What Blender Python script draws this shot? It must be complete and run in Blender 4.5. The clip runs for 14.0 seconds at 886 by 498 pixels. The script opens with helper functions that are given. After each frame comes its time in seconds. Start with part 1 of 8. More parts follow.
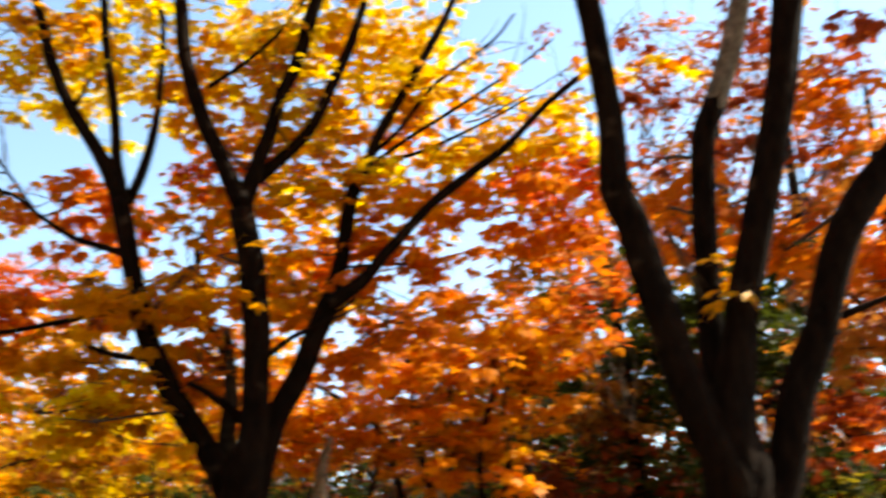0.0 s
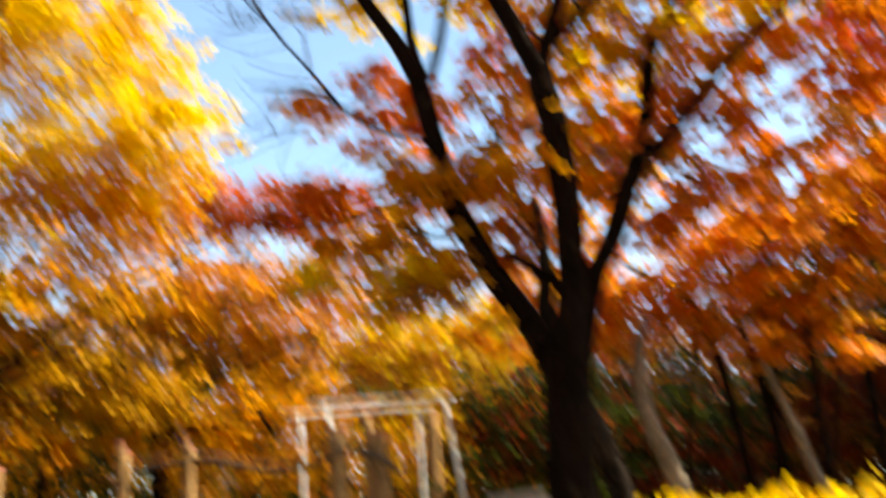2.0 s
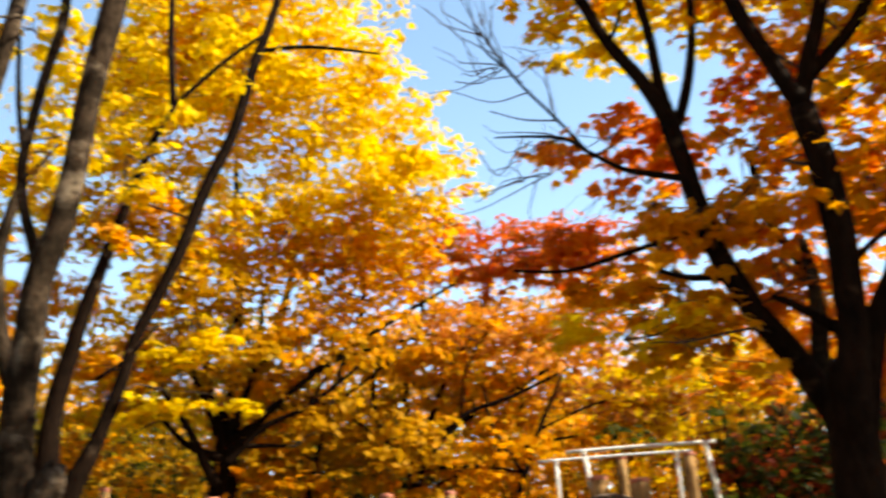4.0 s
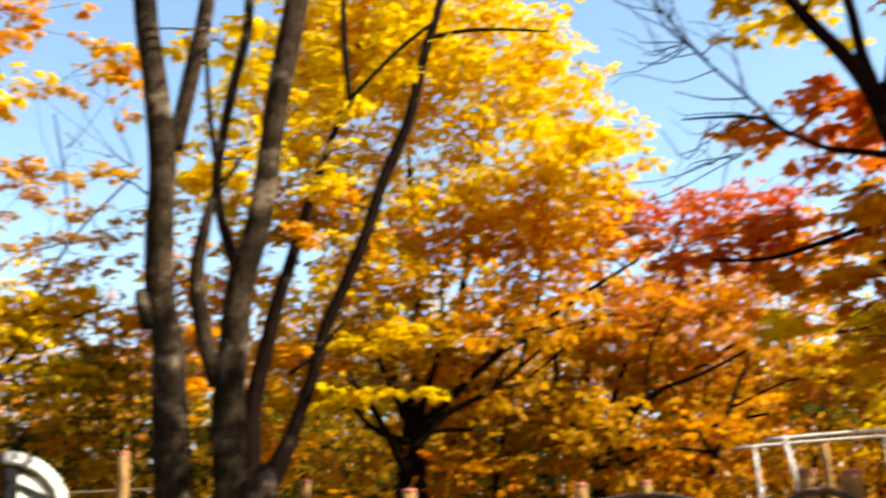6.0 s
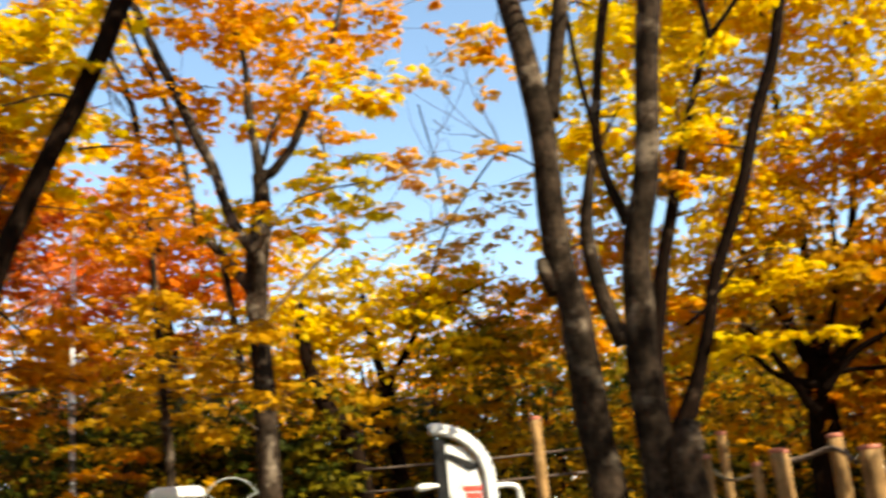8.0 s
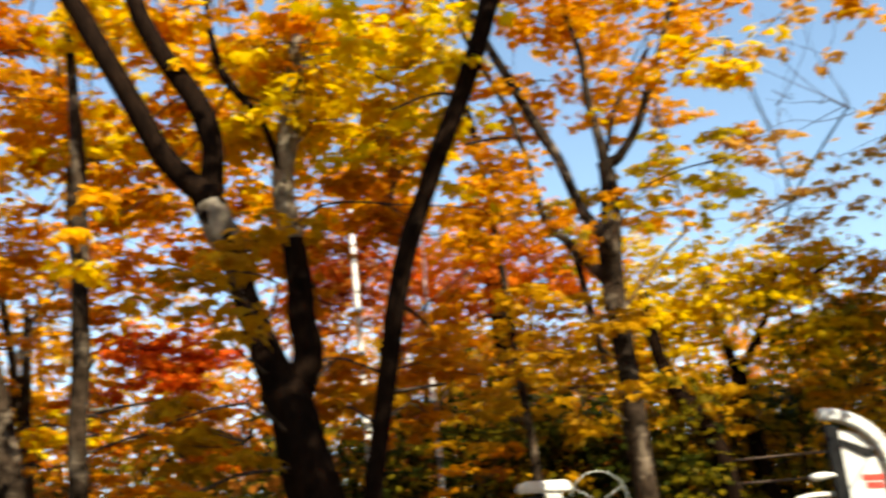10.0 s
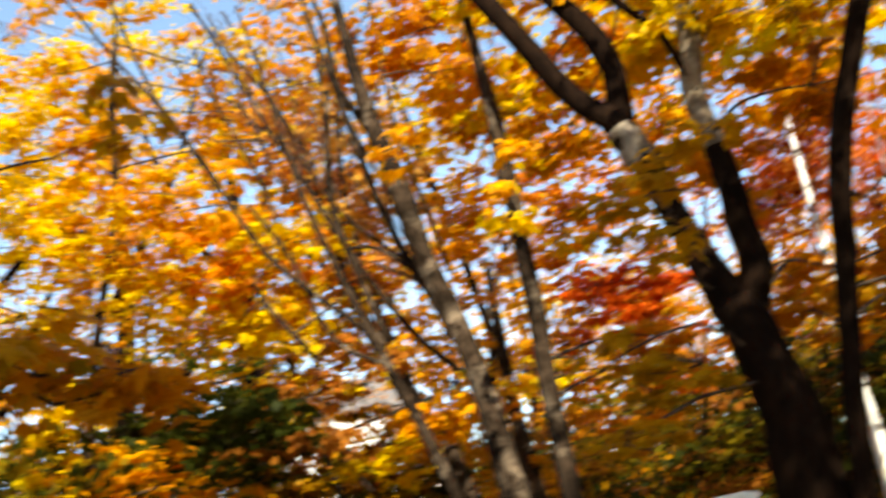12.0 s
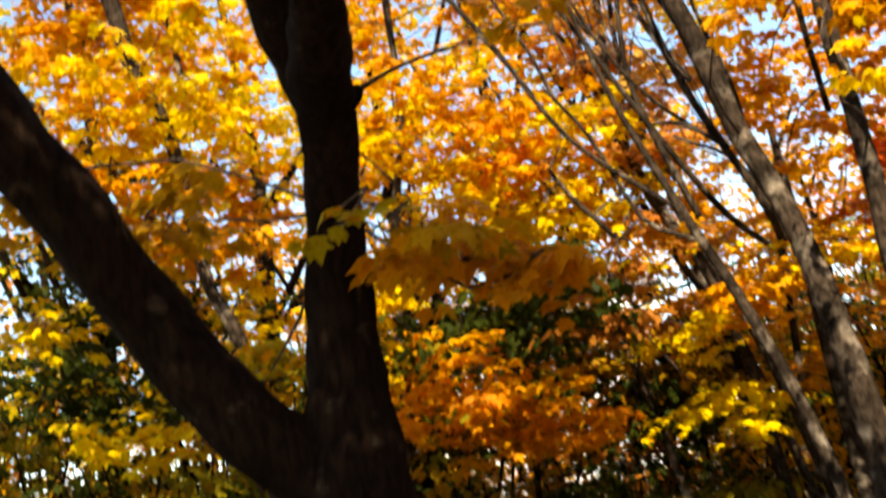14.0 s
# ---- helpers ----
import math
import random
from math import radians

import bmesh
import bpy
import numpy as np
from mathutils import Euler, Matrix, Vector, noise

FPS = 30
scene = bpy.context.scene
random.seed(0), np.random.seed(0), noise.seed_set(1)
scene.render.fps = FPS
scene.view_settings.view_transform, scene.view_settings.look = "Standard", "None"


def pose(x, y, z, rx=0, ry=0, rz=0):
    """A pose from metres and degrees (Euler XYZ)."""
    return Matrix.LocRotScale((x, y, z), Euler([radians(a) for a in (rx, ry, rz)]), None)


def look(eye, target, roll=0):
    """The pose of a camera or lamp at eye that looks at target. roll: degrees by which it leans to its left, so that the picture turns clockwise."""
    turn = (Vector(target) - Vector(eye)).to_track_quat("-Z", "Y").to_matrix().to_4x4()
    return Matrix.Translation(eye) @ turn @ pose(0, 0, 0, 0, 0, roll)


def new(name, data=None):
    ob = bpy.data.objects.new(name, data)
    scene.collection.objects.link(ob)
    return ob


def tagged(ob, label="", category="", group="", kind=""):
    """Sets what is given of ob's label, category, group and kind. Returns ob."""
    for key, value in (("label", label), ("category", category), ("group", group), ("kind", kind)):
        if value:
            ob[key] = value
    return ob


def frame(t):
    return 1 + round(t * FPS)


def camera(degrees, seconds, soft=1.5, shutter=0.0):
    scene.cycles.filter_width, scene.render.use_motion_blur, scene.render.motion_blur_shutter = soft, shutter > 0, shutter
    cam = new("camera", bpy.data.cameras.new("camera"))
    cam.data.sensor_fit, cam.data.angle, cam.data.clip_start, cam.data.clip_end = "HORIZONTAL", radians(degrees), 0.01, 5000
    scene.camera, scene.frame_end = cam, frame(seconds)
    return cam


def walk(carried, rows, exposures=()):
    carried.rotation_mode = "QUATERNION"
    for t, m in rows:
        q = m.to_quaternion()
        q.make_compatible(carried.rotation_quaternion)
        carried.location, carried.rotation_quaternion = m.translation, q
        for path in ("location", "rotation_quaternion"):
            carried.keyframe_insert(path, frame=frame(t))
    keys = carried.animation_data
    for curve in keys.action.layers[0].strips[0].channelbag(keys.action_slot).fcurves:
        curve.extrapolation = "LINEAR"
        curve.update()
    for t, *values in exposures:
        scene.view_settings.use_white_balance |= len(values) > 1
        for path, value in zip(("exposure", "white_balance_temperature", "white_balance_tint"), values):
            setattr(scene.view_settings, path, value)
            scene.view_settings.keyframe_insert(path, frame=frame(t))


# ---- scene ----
cam = camera(45.6, 14.0, soft=2.6, shutter=0.9)
PATH = [
    (0, (-0.113, -0.078, 1.166), (-0.837, 9.394, 4.288), -4.55),
    (0.5, (-0.167, 0.040, 1.031), (-1.685, 9.367, 4.303), -4.62),
    (1, (-0.220, 0.081, 1.004), (-2.332, 9.319, 4.198), -4.42),
    (1.5, (-0.293, 0.136, 0.926), (-2.984, 9.343, 3.751), -3.77),
    (1.9, (-0.343, 0.157, 0.872), (-3.470, 9.303, 3.454), -4.59),
    (1.9667, (-0.352, 0.160, 0.863), (-3.658, 9.268, 3.346), -4.73),
    (2, (-0.356, 0.162, 0.859), (-3.749, 9.182, 3.527), -4.79),
    (2.0333, (-0.360, 0.160, 0.864), (-3.809, 9.143, 3.584), -4.82),
    (2.1, (-0.370, 0.155, 0.877), (-3.856, 9.128, 3.584), -4.90),
    (2.5, (-0.424, 0.126, 0.948), (-4.306, 8.928, 3.679), -5.32),
    (3, (-0.466, 0.103, 0.996), (-4.847, 8.632, 3.834), -5.33),
    (3.5, (-0.506, 0.075, 0.975), (-5.147, 8.401, 3.998), -4.03),
    (4, (-0.537, 0.076, 1.028), (-5.731, 8.059, 4.076), -3.80),
    (4.2, (-0.567, 0.069, 1.042), (-5.973, 7.908, 4.095), -3.85),
    (6.3, (-0.743, -0.041, 1.300), (-7.657, 6.664, 3.989), -3.42),
    (6.5, (-0.781, -0.056, 1.294), (-8.064, 6.227, 4.028), -3.33),
    (7, (-0.814, -0.081, 1.302), (-8.510, 5.706, 3.999), -3.63),
    (7.5, (-0.865, -0.146, 1.317), (-9.051, 4.948, 3.970), -4.92),
    (7.7, (-0.888, -0.167, 1.322), (-9.211, 4.705, 3.965), -5.30),
    (9.8, (-1.317, -0.725, 1.331), (-10.597, 1.630, 4.217), -5.79),
    (10, (-1.355, -0.759, 1.350), (-10.707, 1.290, 4.237), -5.51),
    (10.5, (-1.388, -0.767, 1.371), (-10.892, 0.355, 4.274), -5.09),
    (11, (-1.438, -0.668, 1.363), (-11.017, -0.666, 4.234), -5.87),
    (11.5, (-1.487, -0.622, 1.353), (-11.018, -1.701, 4.179), -8.15),
    (12, (-1.554, -0.589, 1.359), (-10.897, -2.828, 4.132), -9.92),
    (12.5, (-1.560, -0.726, 1.429), (-10.656, -3.903, 4.108), -10.94),
    (13, (-1.470, -0.914, 1.477), (-10.262, -4.838, 4.179), -11.07),
    (13.5, (-1.420, -1.184, 1.506), (-10.121, -5.454, 3.969), -11.25),
    (14, (-1.271, -1.379, 1.463), (-10.102, -5.583, 3.544), -10.59),
]
walk(cam, [(t, look(eye, target, roll)) for t, eye, target, roll in PATH],
     exposures=[(0.0, 1.68, 6700, 3), (2.5, 1.60, 6700, 3), (7.5, 1.42, 6700, 2), (10.3, 1.20, 6700, 2), (11.0, 1.24, 6700, 2), (11.5, 1.38, 6700, 3), (14.0, 1.57, 6700, 3)])

# ---- light ----
SUN_AZIMUTH, SUN_HEIGHT = radians(64), radians(40)
sky_world = bpy.data.worlds.new("sky_world")
scene.world = sky_world
sky_world.use_nodes = True
wn = sky_world.node_tree.nodes
sky = wn.new("ShaderNodeTexSky")
sky.sky_type, sky.sun_disc = "NISHITA", False
sky.sun_elevation, sky.sun_rotation = SUN_HEIGHT, SUN_AZIMUTH
sky.air_density, sky.dust_density, sky.ozone_density = 1.0, 0.1, 0.2
sky_world.node_tree.links.new(sky.outputs[0], wn["Background"].inputs[0])
wn["Background"].inputs[1].default_value = 0.118
sun_data = bpy.data.lights.new("sun", "SUN")
sun_data.energy, sun_data.angle, sun_data.color = 5.0, radians(0.5), (1.0, 0.89, 0.72)
sun = new("sun", sun_data)
toward_sun = Vector((math.sin(SUN_AZIMUTH) * math.cos(SUN_HEIGHT), math.cos(SUN_AZIMUTH) * math.cos(SUN_HEIGHT), math.sin(SUN_HEIGHT)))
sun.matrix_world = look(toward_sun * 60, (0, 0, 0))


# ---- materials ----
def material(name):
    m = bpy.data.materials.new(name)
    m.use_nodes = True
    nt = m.node_tree
    return m, nt.nodes, nt.links, nt.nodes["Principled BSDF"]


def ramp(nodes, stops):
    r = nodes.new("ShaderNodeValToRGB")
    els = r.color_ramp.elements
    while len(els) < len(stops):
        els.new(0.5)
    for e, (p, c) in zip(els, stops):
        e.position, e.color = p, (*c, 1)
    return r


def bark(name, dark, mid, pale, pale_from, stretch, bump=0.6, rings=0.3):
    """Bark with long fissures, blotches of lichen and fine grain."""
    m, n, l, b = material(name)
    tc = n.new("ShaderNodeTexCoord")
    mp = n.new("ShaderNodeMapping")
    mp.inputs["Scale"].default_value = (1, 1, stretch)
    l.new(tc.outputs["Object"], mp.inputs[0])
    fiss = n.new("ShaderNodeTexNoise")
    fiss.inputs["Scale"].default_value, fiss.inputs["Detail"].default_value, fiss.inputs["Roughness"].default_value = 38, 6, 0.65
    l.new(mp.outputs[0], fiss.inputs[0])
    blot = n.new("ShaderNodeTexNoise")
    blot.inputs["Scale"].default_value, blot.inputs["Detail"].default_value, blot.inputs["Roughness"].default_value = 4.5, 4, 0.6
    l.new(tc.outputs["Object"], blot.inputs[0])
    r1 = ramp(n, [(0.32, dark), (0.62, mid)])
    l.new(fiss.outputs[0], r1.inputs[0])
    r2 = ramp(n, [(pale_from, (0, 0, 0)), (pale_from + 0.14, (1, 1, 1))])
    l.new(blot.outputs[0], r2.inputs[0])
    mix = n.new("ShaderNodeMix")
    mix.data_type = "RGBA"
    mix.inputs[7].default_value = (*pale, 1)
    l.new(r2.outputs[0], mix.inputs[0])
    l.new(r1.outputs[0], mix.inputs[6])
    mul = n.new("ShaderNodeMix")
    mul.data_type, mul.blend_type = "RGBA", "MULTIPLY"
    mul.inputs[0].default_value = 0.6
    r3 = ramp(n, [(0.3, (0.45, 0.45, 0.45)), (0.6, (1, 1, 1))])
    l.new(fiss.outputs[0], r3.inputs[0])
    l.new(mix.outputs[2], mul.inputs[6])
    l.new(r3.outputs[0], mul.inputs[7])
    # bands round the stem: dappled shade painted into the bark colour
    mr = n.new("ShaderNodeMapping")
    mr.inputs["Scale"].default_value = (0.7, 0.7, 4.2)
    l.new(tc.outputs["Object"], mr.inputs[0])
    ring = n.new("ShaderNodeTexNoise")
    ring.inputs["Scale"].default_value, ring.inputs["Detail"].default_value = 1.25, 3
    l.new(mr.outputs[0], ring.inputs[0])
    r4 = ramp(n, [(0.38, (1 - rings, 1 - rings, 1 - rings)), (0.60, (1, 1, 1))])
    l.new(ring.outputs[0], r4.inputs[0])
    dapple = n.new("ShaderNodeMix")
    dapple.data_type, dapple.blend_type = "RGBA", "MULTIPLY"
    dapple.inputs[0].default_value = 1.0
    l.new(mul.outputs[2], dapple.inputs[6])
    l.new(r4.outputs[0], dapple.inputs[7])
    l.new(dapple.outputs[2], b.inputs["Base Color"])
    b.inputs["Roughness"].default_value = 0.85
    b.inputs["Specular IOR Level"].default_value = 0.03
    bp = n.new("ShaderNodeBump")
    bp.inputs["Strength"].default_value, bp.inputs["Distance"].default_value = bump, 0.02
    l.new(fiss.outputs[0], bp.inputs["Height"])
    l.new(bp.outputs[0], b.inputs["Normal"])
    return m


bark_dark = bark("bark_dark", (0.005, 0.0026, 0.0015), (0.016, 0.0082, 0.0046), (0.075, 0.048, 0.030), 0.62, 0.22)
bark_grey = bark("bark_grey", (0.014, 0.0088, 0.0058), (0.060, 0.040, 0.026), (0.25, 0.19, 0.135), 0.555, 0.4, 0.5, 0.62)
# pale bark; its colour also paints sunlight on lengths of dark stems
bark_pale_sunlit = bark("bark_pale_sunlit", (0.11, 0.085, 0.060), (0.30, 0.24, 0.175), (0.42, 0.35, 0.27), 0.52, 0.4, 0.4, 0.35)
twig_bark = bark("twig_bark", (0.04, 0.027, 0.020), (0.12, 0.085, 0.064), (0.20, 0.150, 0.115), 0.62, 0.4, 0.2)


def leaf_material(name, colours, glow=0.5):
    """Autumn leaves: each leaf takes one of the tones; light passes through it."""
    m, n, l, b = material("leaf_" + name)
    geo = n.new("ShaderNodeNewGeometry")
    k = len(colours)
    r = ramp(n, [(i / max(1, k - 1), c) for i, c in enumerate(colours)])
    tc = n.new("ShaderNodeTexCoord")
    patch = n.new("ShaderNodeTexNoise")
    patch.inputs["Scale"].default_value, patch.inputs["Detail"].default_value = 1.9, 3
    l.new(tc.outputs["Object"], patch.inputs[0])
    wide = n.new("ShaderNodeMapRange")
    wide.inputs[1].default_value, wide.inputs[2].default_value = 0.32, 0.68
    l.new(patch.outputs[0], wide.inputs[0])
    blend = n.new("ShaderNodeMix")
    blend.inputs[0].default_value = 0.42
    l.new(wide.outputs[0], blend.inputs[2])
    l.new(geo.outputs["Random Per Island"], blend.inputs[3])
    l.new(blend.outputs[0], r.inputs[0])
    no = n.new("ShaderNodeTexNoise")
    no.inputs["Scale"].default_value, no.inputs["Detail"].default_value = 55, 3
    l.new(tc.outputs["Object"], no.inputs[0])
    r2 = ramp(n, [(0.3, (0.62, 0.52, 0.42)), (0.55, (1, 1, 1))])
    l.new(no.outputs[0], r2.inputs[0])
    mul = n.new("ShaderNodeMix")
    mul.data_type, mul.blend_type = "RGBA", "MULTIPLY"
    mul.inputs[0].default_value = 0.7
    l.new(r.outputs[0], mul.inputs[6])
    l.new(r2.outputs[0], mul.inputs[7])
    l.new(mul.outputs[2], b.inputs["Base Color"])
    b.inputs["Roughness"].default_value = 0.5
    b.inputs["Specular IOR Level"].default_value = 0.06
    tr = n.new("ShaderNodeBsdfTranslucent")
    l.new(mul.outputs[2], tr.inputs[0])
    mx = n.new("ShaderNodeMixShader")
    mx.inputs[0].default_value = glow
    l.new(b.outputs[0], mx.inputs[1])
    l.new(tr.outputs[0], mx.inputs[2])
    l.new(mx.outputs[0], n["Material Output"].inputs[0])
    return m


LEAF = {name: leaf_material(name, [(0.96 * r, (1.0 if name in ("yellow", "yellowgreen") else 0.83) * g, 0.4 * b) for r, g, b in tones], 0.52) for name, tones in {
    "yellow": [(0.78, 0.475, 0.005), (0.85, 0.550, 0.008), (0.88, 0.610, 0.015), (0.83, 0.515, 0.005)],
    "gold": [(0.58, 0.240, 0.004), (0.76, 0.375, 0.006), (0.82, 0.455, 0.010), (0.66, 0.270, 0.005)],
    "pale": [(0.60, 0.360, 0.08), (0.70, 0.450, 0.14), (0.55, 0.300, 0.05)],
    "orange": [(0.60, 0.121, 0.008), (0.72, 0.205, 0.010), (0.78, 0.279, 0.015), (0.55, 0.084, 0.008)],
    "orangebright": [(0.75, 0.240, 0.01), (0.82, 0.360, 0.015), (0.8, 0.300, 0.02)],
    "red": [(0.52, 0.060, 0.010), (0.66, 0.120, 0.012), (0.72, 0.200, 0.015), (0.42, 0.035, 0.012)],
    "redbright": [(0.70, 0.080, 0.015), (0.78, 0.150, 0.02), (0.8, 0.220, 0.02)],
    "pink": [(0.62, 0.140, 0.06), (0.7, 0.240, 0.10), (0.6, 0.100, 0.03)],
    "peach": [(0.60, 0.250, 0.06), (0.66, 0.320, 0.08), (0.52, 0.180, 0.03)],
    "maroon": [(0.16, 0.025, 0.014), (0.26, 0.045, 0.016), (0.34, 0.080, 0.02)],
    "amber": [(0.48, 0.160, 0.003), (0.64, 0.265, 0.005), (0.72, 0.345, 0.007), (0.54, 0.180, 0.004)],
    "brown": [(0.30, 0.110, 0.02), (0.42, 0.180, 0.04), (0.48, 0.160, 0.03)],
    "olive": [(0.30, 0.184, 0.006), (0.52, 0.304, 0.010), (0.62, 0.377, 0.015), (0.22, 0.166, 0.010)],
    "yellowgreen": [(0.42, 0.323, 0.015), (0.60, 0.418, 0.02), (0.36, 0.304, 0.02)],
    "green": [(0.13, 0.130, 0.010), (0.21, 0.190, 0.015), (0.31, 0.240, 0.016)],
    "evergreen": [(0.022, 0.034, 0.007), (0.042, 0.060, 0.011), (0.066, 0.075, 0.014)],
}.items()}


# ---- helpers for building ----
rng = np.random.default_rng(7)


def mesh_part(name, verts, faces, mats, parent=None, label="", smooth=True, slots=None):
    me = bpy.data.meshes.new(name)
    me.from_pydata([tuple(v) for v in verts], [], faces)
    for m in mats:
        me.materials.append(m)
    if slots is not None:
        me.polygons.foreach_set("material_index", np.asarray(slots, dtype=np.int32))
    if smooth:
        me.polygons.foreach_set("use_smooth", [True] * len(me.polygons))
    me.update()
    ob = new(name, me)
    if parent is not None:
        ob.parent = parent
        ob.matrix_parent_inverse = parent.matrix_world.inverted()
    return tagged(ob, label) if label else ob


def part(name, bm, mat, parent=None, label="", smooth=False):
    me = bpy.data.meshes.new(name)
    bm.to_mesh(me)
    bm.free()
    me.materials.append(mat)
    if smooth:
        me.polygons.foreach_set("use_smooth", [True] * len(me.polygons))
    ob = new(name, me)
    if parent is not None:
        ob.parent = parent
        ob.matrix_parent_inverse = parent.matrix_world.inverted()
    return tagged(ob, label) if label else ob


def empty(name, at, label, category, group=""):
    ob = new(name)
    ob.empty_display_size = 0.2
    ob.location = at
    bpy.context.view_layer.update()
    return tagged(ob, label, category, group)


def spline(nodes, per=4):
    """Points and radii of a smooth curve through the nodes."""
    p = np.array(nodes, float)
    if len(p) < 3:
        s = np.linspace(0, 1, per + 1)[:, None]
        return p[0] * (1 - s) + p[-1] * s
    q = np.vstack([2 * p[0] - p[1], p, 2 * p[-1] - p[-2]])
    res = []
    for i in range(1, len(q) - 2):
        for s in np.linspace(0, 1, per, endpoint=False):
            a, b, c, d = q[i - 1:i + 3]
            res.append(0.5 * (2 * b + (c - a) * s + (2 * a - 5 * b + 4 * c - d) * s ** 2 + (3 * b - a - 3 * c + d) * s ** 3))
    res.append(q[-2])
    res = np.array(res)
    res[:, 3] = np.maximum(res[:, 3], 0.0015)
    return res


def tube(nodes, sides=8, per=4, rough=0.0, seed=0):
    """Vertices and faces of a tapered, slightly uneven tube with closed ends."""
    pts = spline(nodes, per)
    c, r = pts[:, :3], pts[:, 3]
    tan = np.gradient(c, axis=0)
    tan /= np.linalg.norm(tan, axis=1)[:, None] + 1e-9
    side = np.cross(tan, [0.31, 0.87, 0.11])
    side /= np.linalg.norm(side, axis=1)[:, None] + 1e-9
    up = np.cross(tan, side)
    ang = np.arange(sides) * 2 * math.pi / sides
    local = np.random.default_rng(seed + len(pts))
    ph = local.uniform(0, 6.28, 4)
    s = np.arange(len(pts))[:, None]
    bulge = 1 + rough * (0.5 * np.sin(3 * ang[None] + ph[0] + 0.35 * s) + 0.35 * np.sin(5 * ang[None] + ph[1] - 0.5 * s) + 0.5 * np.sin(0.9 * s + ph[2]) * np.sin(ang[None] + ph[3]))
    v = c[:, None] + r[:, None, None] * bulge[..., None] * (np.cos(ang)[None, :, None] * side[:, None] + np.sin(ang)[None, :, None] * up[:, None])
    v = v.reshape(-1, 3)
    f = []
    for i in range(len(pts) - 1):
        for k in range(sides):
            a, b = i * sides + k, i * sides + (k + 1) % sides
            f.append((a, b, b + sides, a + sides))
    f.append(tuple(range(sides - 1, -1, -1)))
    f.append(tuple(range((len(pts) - 1) * sides, len(pts) * sides)))
    return v, f


# ---- leaves ----
LOBED = np.array([(0, 0), (0.44, 0.10), (0.52, 0.50), (0.20, 0.46), (0, 1.0), (-0.20, 0.46), (-0.52, 0.50), (-0.44, 0.10)])
MAPLE = np.array([(0, -0.03), (0.42, 0.0), (0.35, 0.21), (0.56, 0.48), (0.27, 0.51), (0, 1.0), (-0.27, 0.51), (-0.56, 0.48), (-0.35, 0.21), (-0.42, 0.0)])
OVAL = np.array([(0, 0), (0.36, 0.36), (0.16, 0.78), (0, 1.0), (-0.36, 0.40)])
KITE = np.array([(0, 0), (0.36, 0.42), (0, 1.0), (-0.36, 0.42)])
LEAF_SIZE = {"close": 0.100, "near": 0.098, "mid": 0.102, "bush": 0.115, "far": 0.165}
# how far apart the tiers of a crown lie, how wide one spray is, leaves in a spray, and how many leaves for each one counted
TIER = {"close": 0.13, "near": 0.15, "mid": 0.20, "bush": 0.16, "far": 0.45}
SPRAY = {"close": 0.20, "near": 0.21, "mid": 0.26, "bush": 0.36, "far": 0.70}
PER_SPRAY = {"close": 17, "near": 18, "mid": 20, "bush": 16, "far": 24}
MANY = {"close": 1.15, "near": 1.25, "mid": 1.5, "bush": 1.2, "far": 0.95}


def leaf_template(kind):
    """Fan of triangles with a folded middle and drooping tip."""
    o = {"close": MAPLE, "near": LOBED, "mid": OVAL, "bush": KITE, "far": KITE}[kind]
    z = -0.26 * np.abs(o[:, 0]) - 0.22 * np.clip(o[:, 1], 0, 1) ** 2
    v = np.column_stack([o, z])
    f = np.array([(0, i, i + 1) for i in range(1, len(o) - 1)])
    return v, f


def leaves(points, turns, sizes, kind):
    """One vertex and one face array for many leaves."""
    v, f = leaf_template(kind)
    allv = (turns @ v.T).transpose(0, 2, 1) * sizes[:, None, None] + points[:, None]
    allf = f[None] + (np.arange(len(points)) * len(v))[:, None, None]
    return allv.reshape(-1, 3), allf.reshape(-1, 3)


def turns_for(yaw, hang, tilt, local):
    """Rotations of leaves that point along yaw, lie in their tier and let their tips hang."""
    n = len(yaw)
    pitch = hang + local.normal(0, tilt, n)
    roll = local.normal(0, tilt, n)
    cy, sy, cp, sp, cr, sr = np.cos(yaw), np.sin(yaw), np.cos(pitch), np.sin(pitch), np.cos(roll), np.sin(roll)
    z, o = np.zeros(n), np.ones(n)
    rz = np.stack([np.stack([cy, -sy, z], -1), np.stack([sy, cy, z], -1), np.stack([z, z, o], -1)], 1)
    rx = np.stack([np.stack([o, z, z], -1), np.stack([z, cp, -sp], -1), np.stack([z, sp, cp], -1)], 1)
    ry = np.stack([np.stack([cr, z, sr], -1), np.stack([z, o, z], -1), np.stack([-sr, z, cr], -1)], 1)
    return rz @ rx @ ry


class Tree:
    def __init__(self, name, label, category, bark_mat, leaf):
        self.name, self.label, self.category, self.bark, self.leaf = name, label, category, bark_mat, leaf
        self.root, self.nodes, self.clumps, self.count, self.axis = None, [], [], 0, []


def tree(name, label, category, bark_mat, leaf):
    return Tree(name, label, category, bark_mat, leaf)


def rooted(axis, nodes):
    """The limb's nodes with a first one deep in the trunk, so that it swells out of it."""
    x, y, z, r = nodes[0]
    want = z - 0.42
    for a, b in zip(axis, axis[1:]):
        if a[2] <= want <= b[2]:
            s = (want - a[2]) / (b[2] - a[2])
            p = [a[i] + (b[i] - a[i]) * s for i in range(4)]
            if math.hypot(p[0] - x, p[1] - y) < 0.55:
                return [(p[0], p[1], want, min(r, 0.72 * p[3])), (0.45 * p[0] + 0.55 * x, 0.45 * p[1] + 0.55 * y, z - 0.17, min(1.02 * r, 0.86 * p[3]))] + list(nodes)
    return nodes


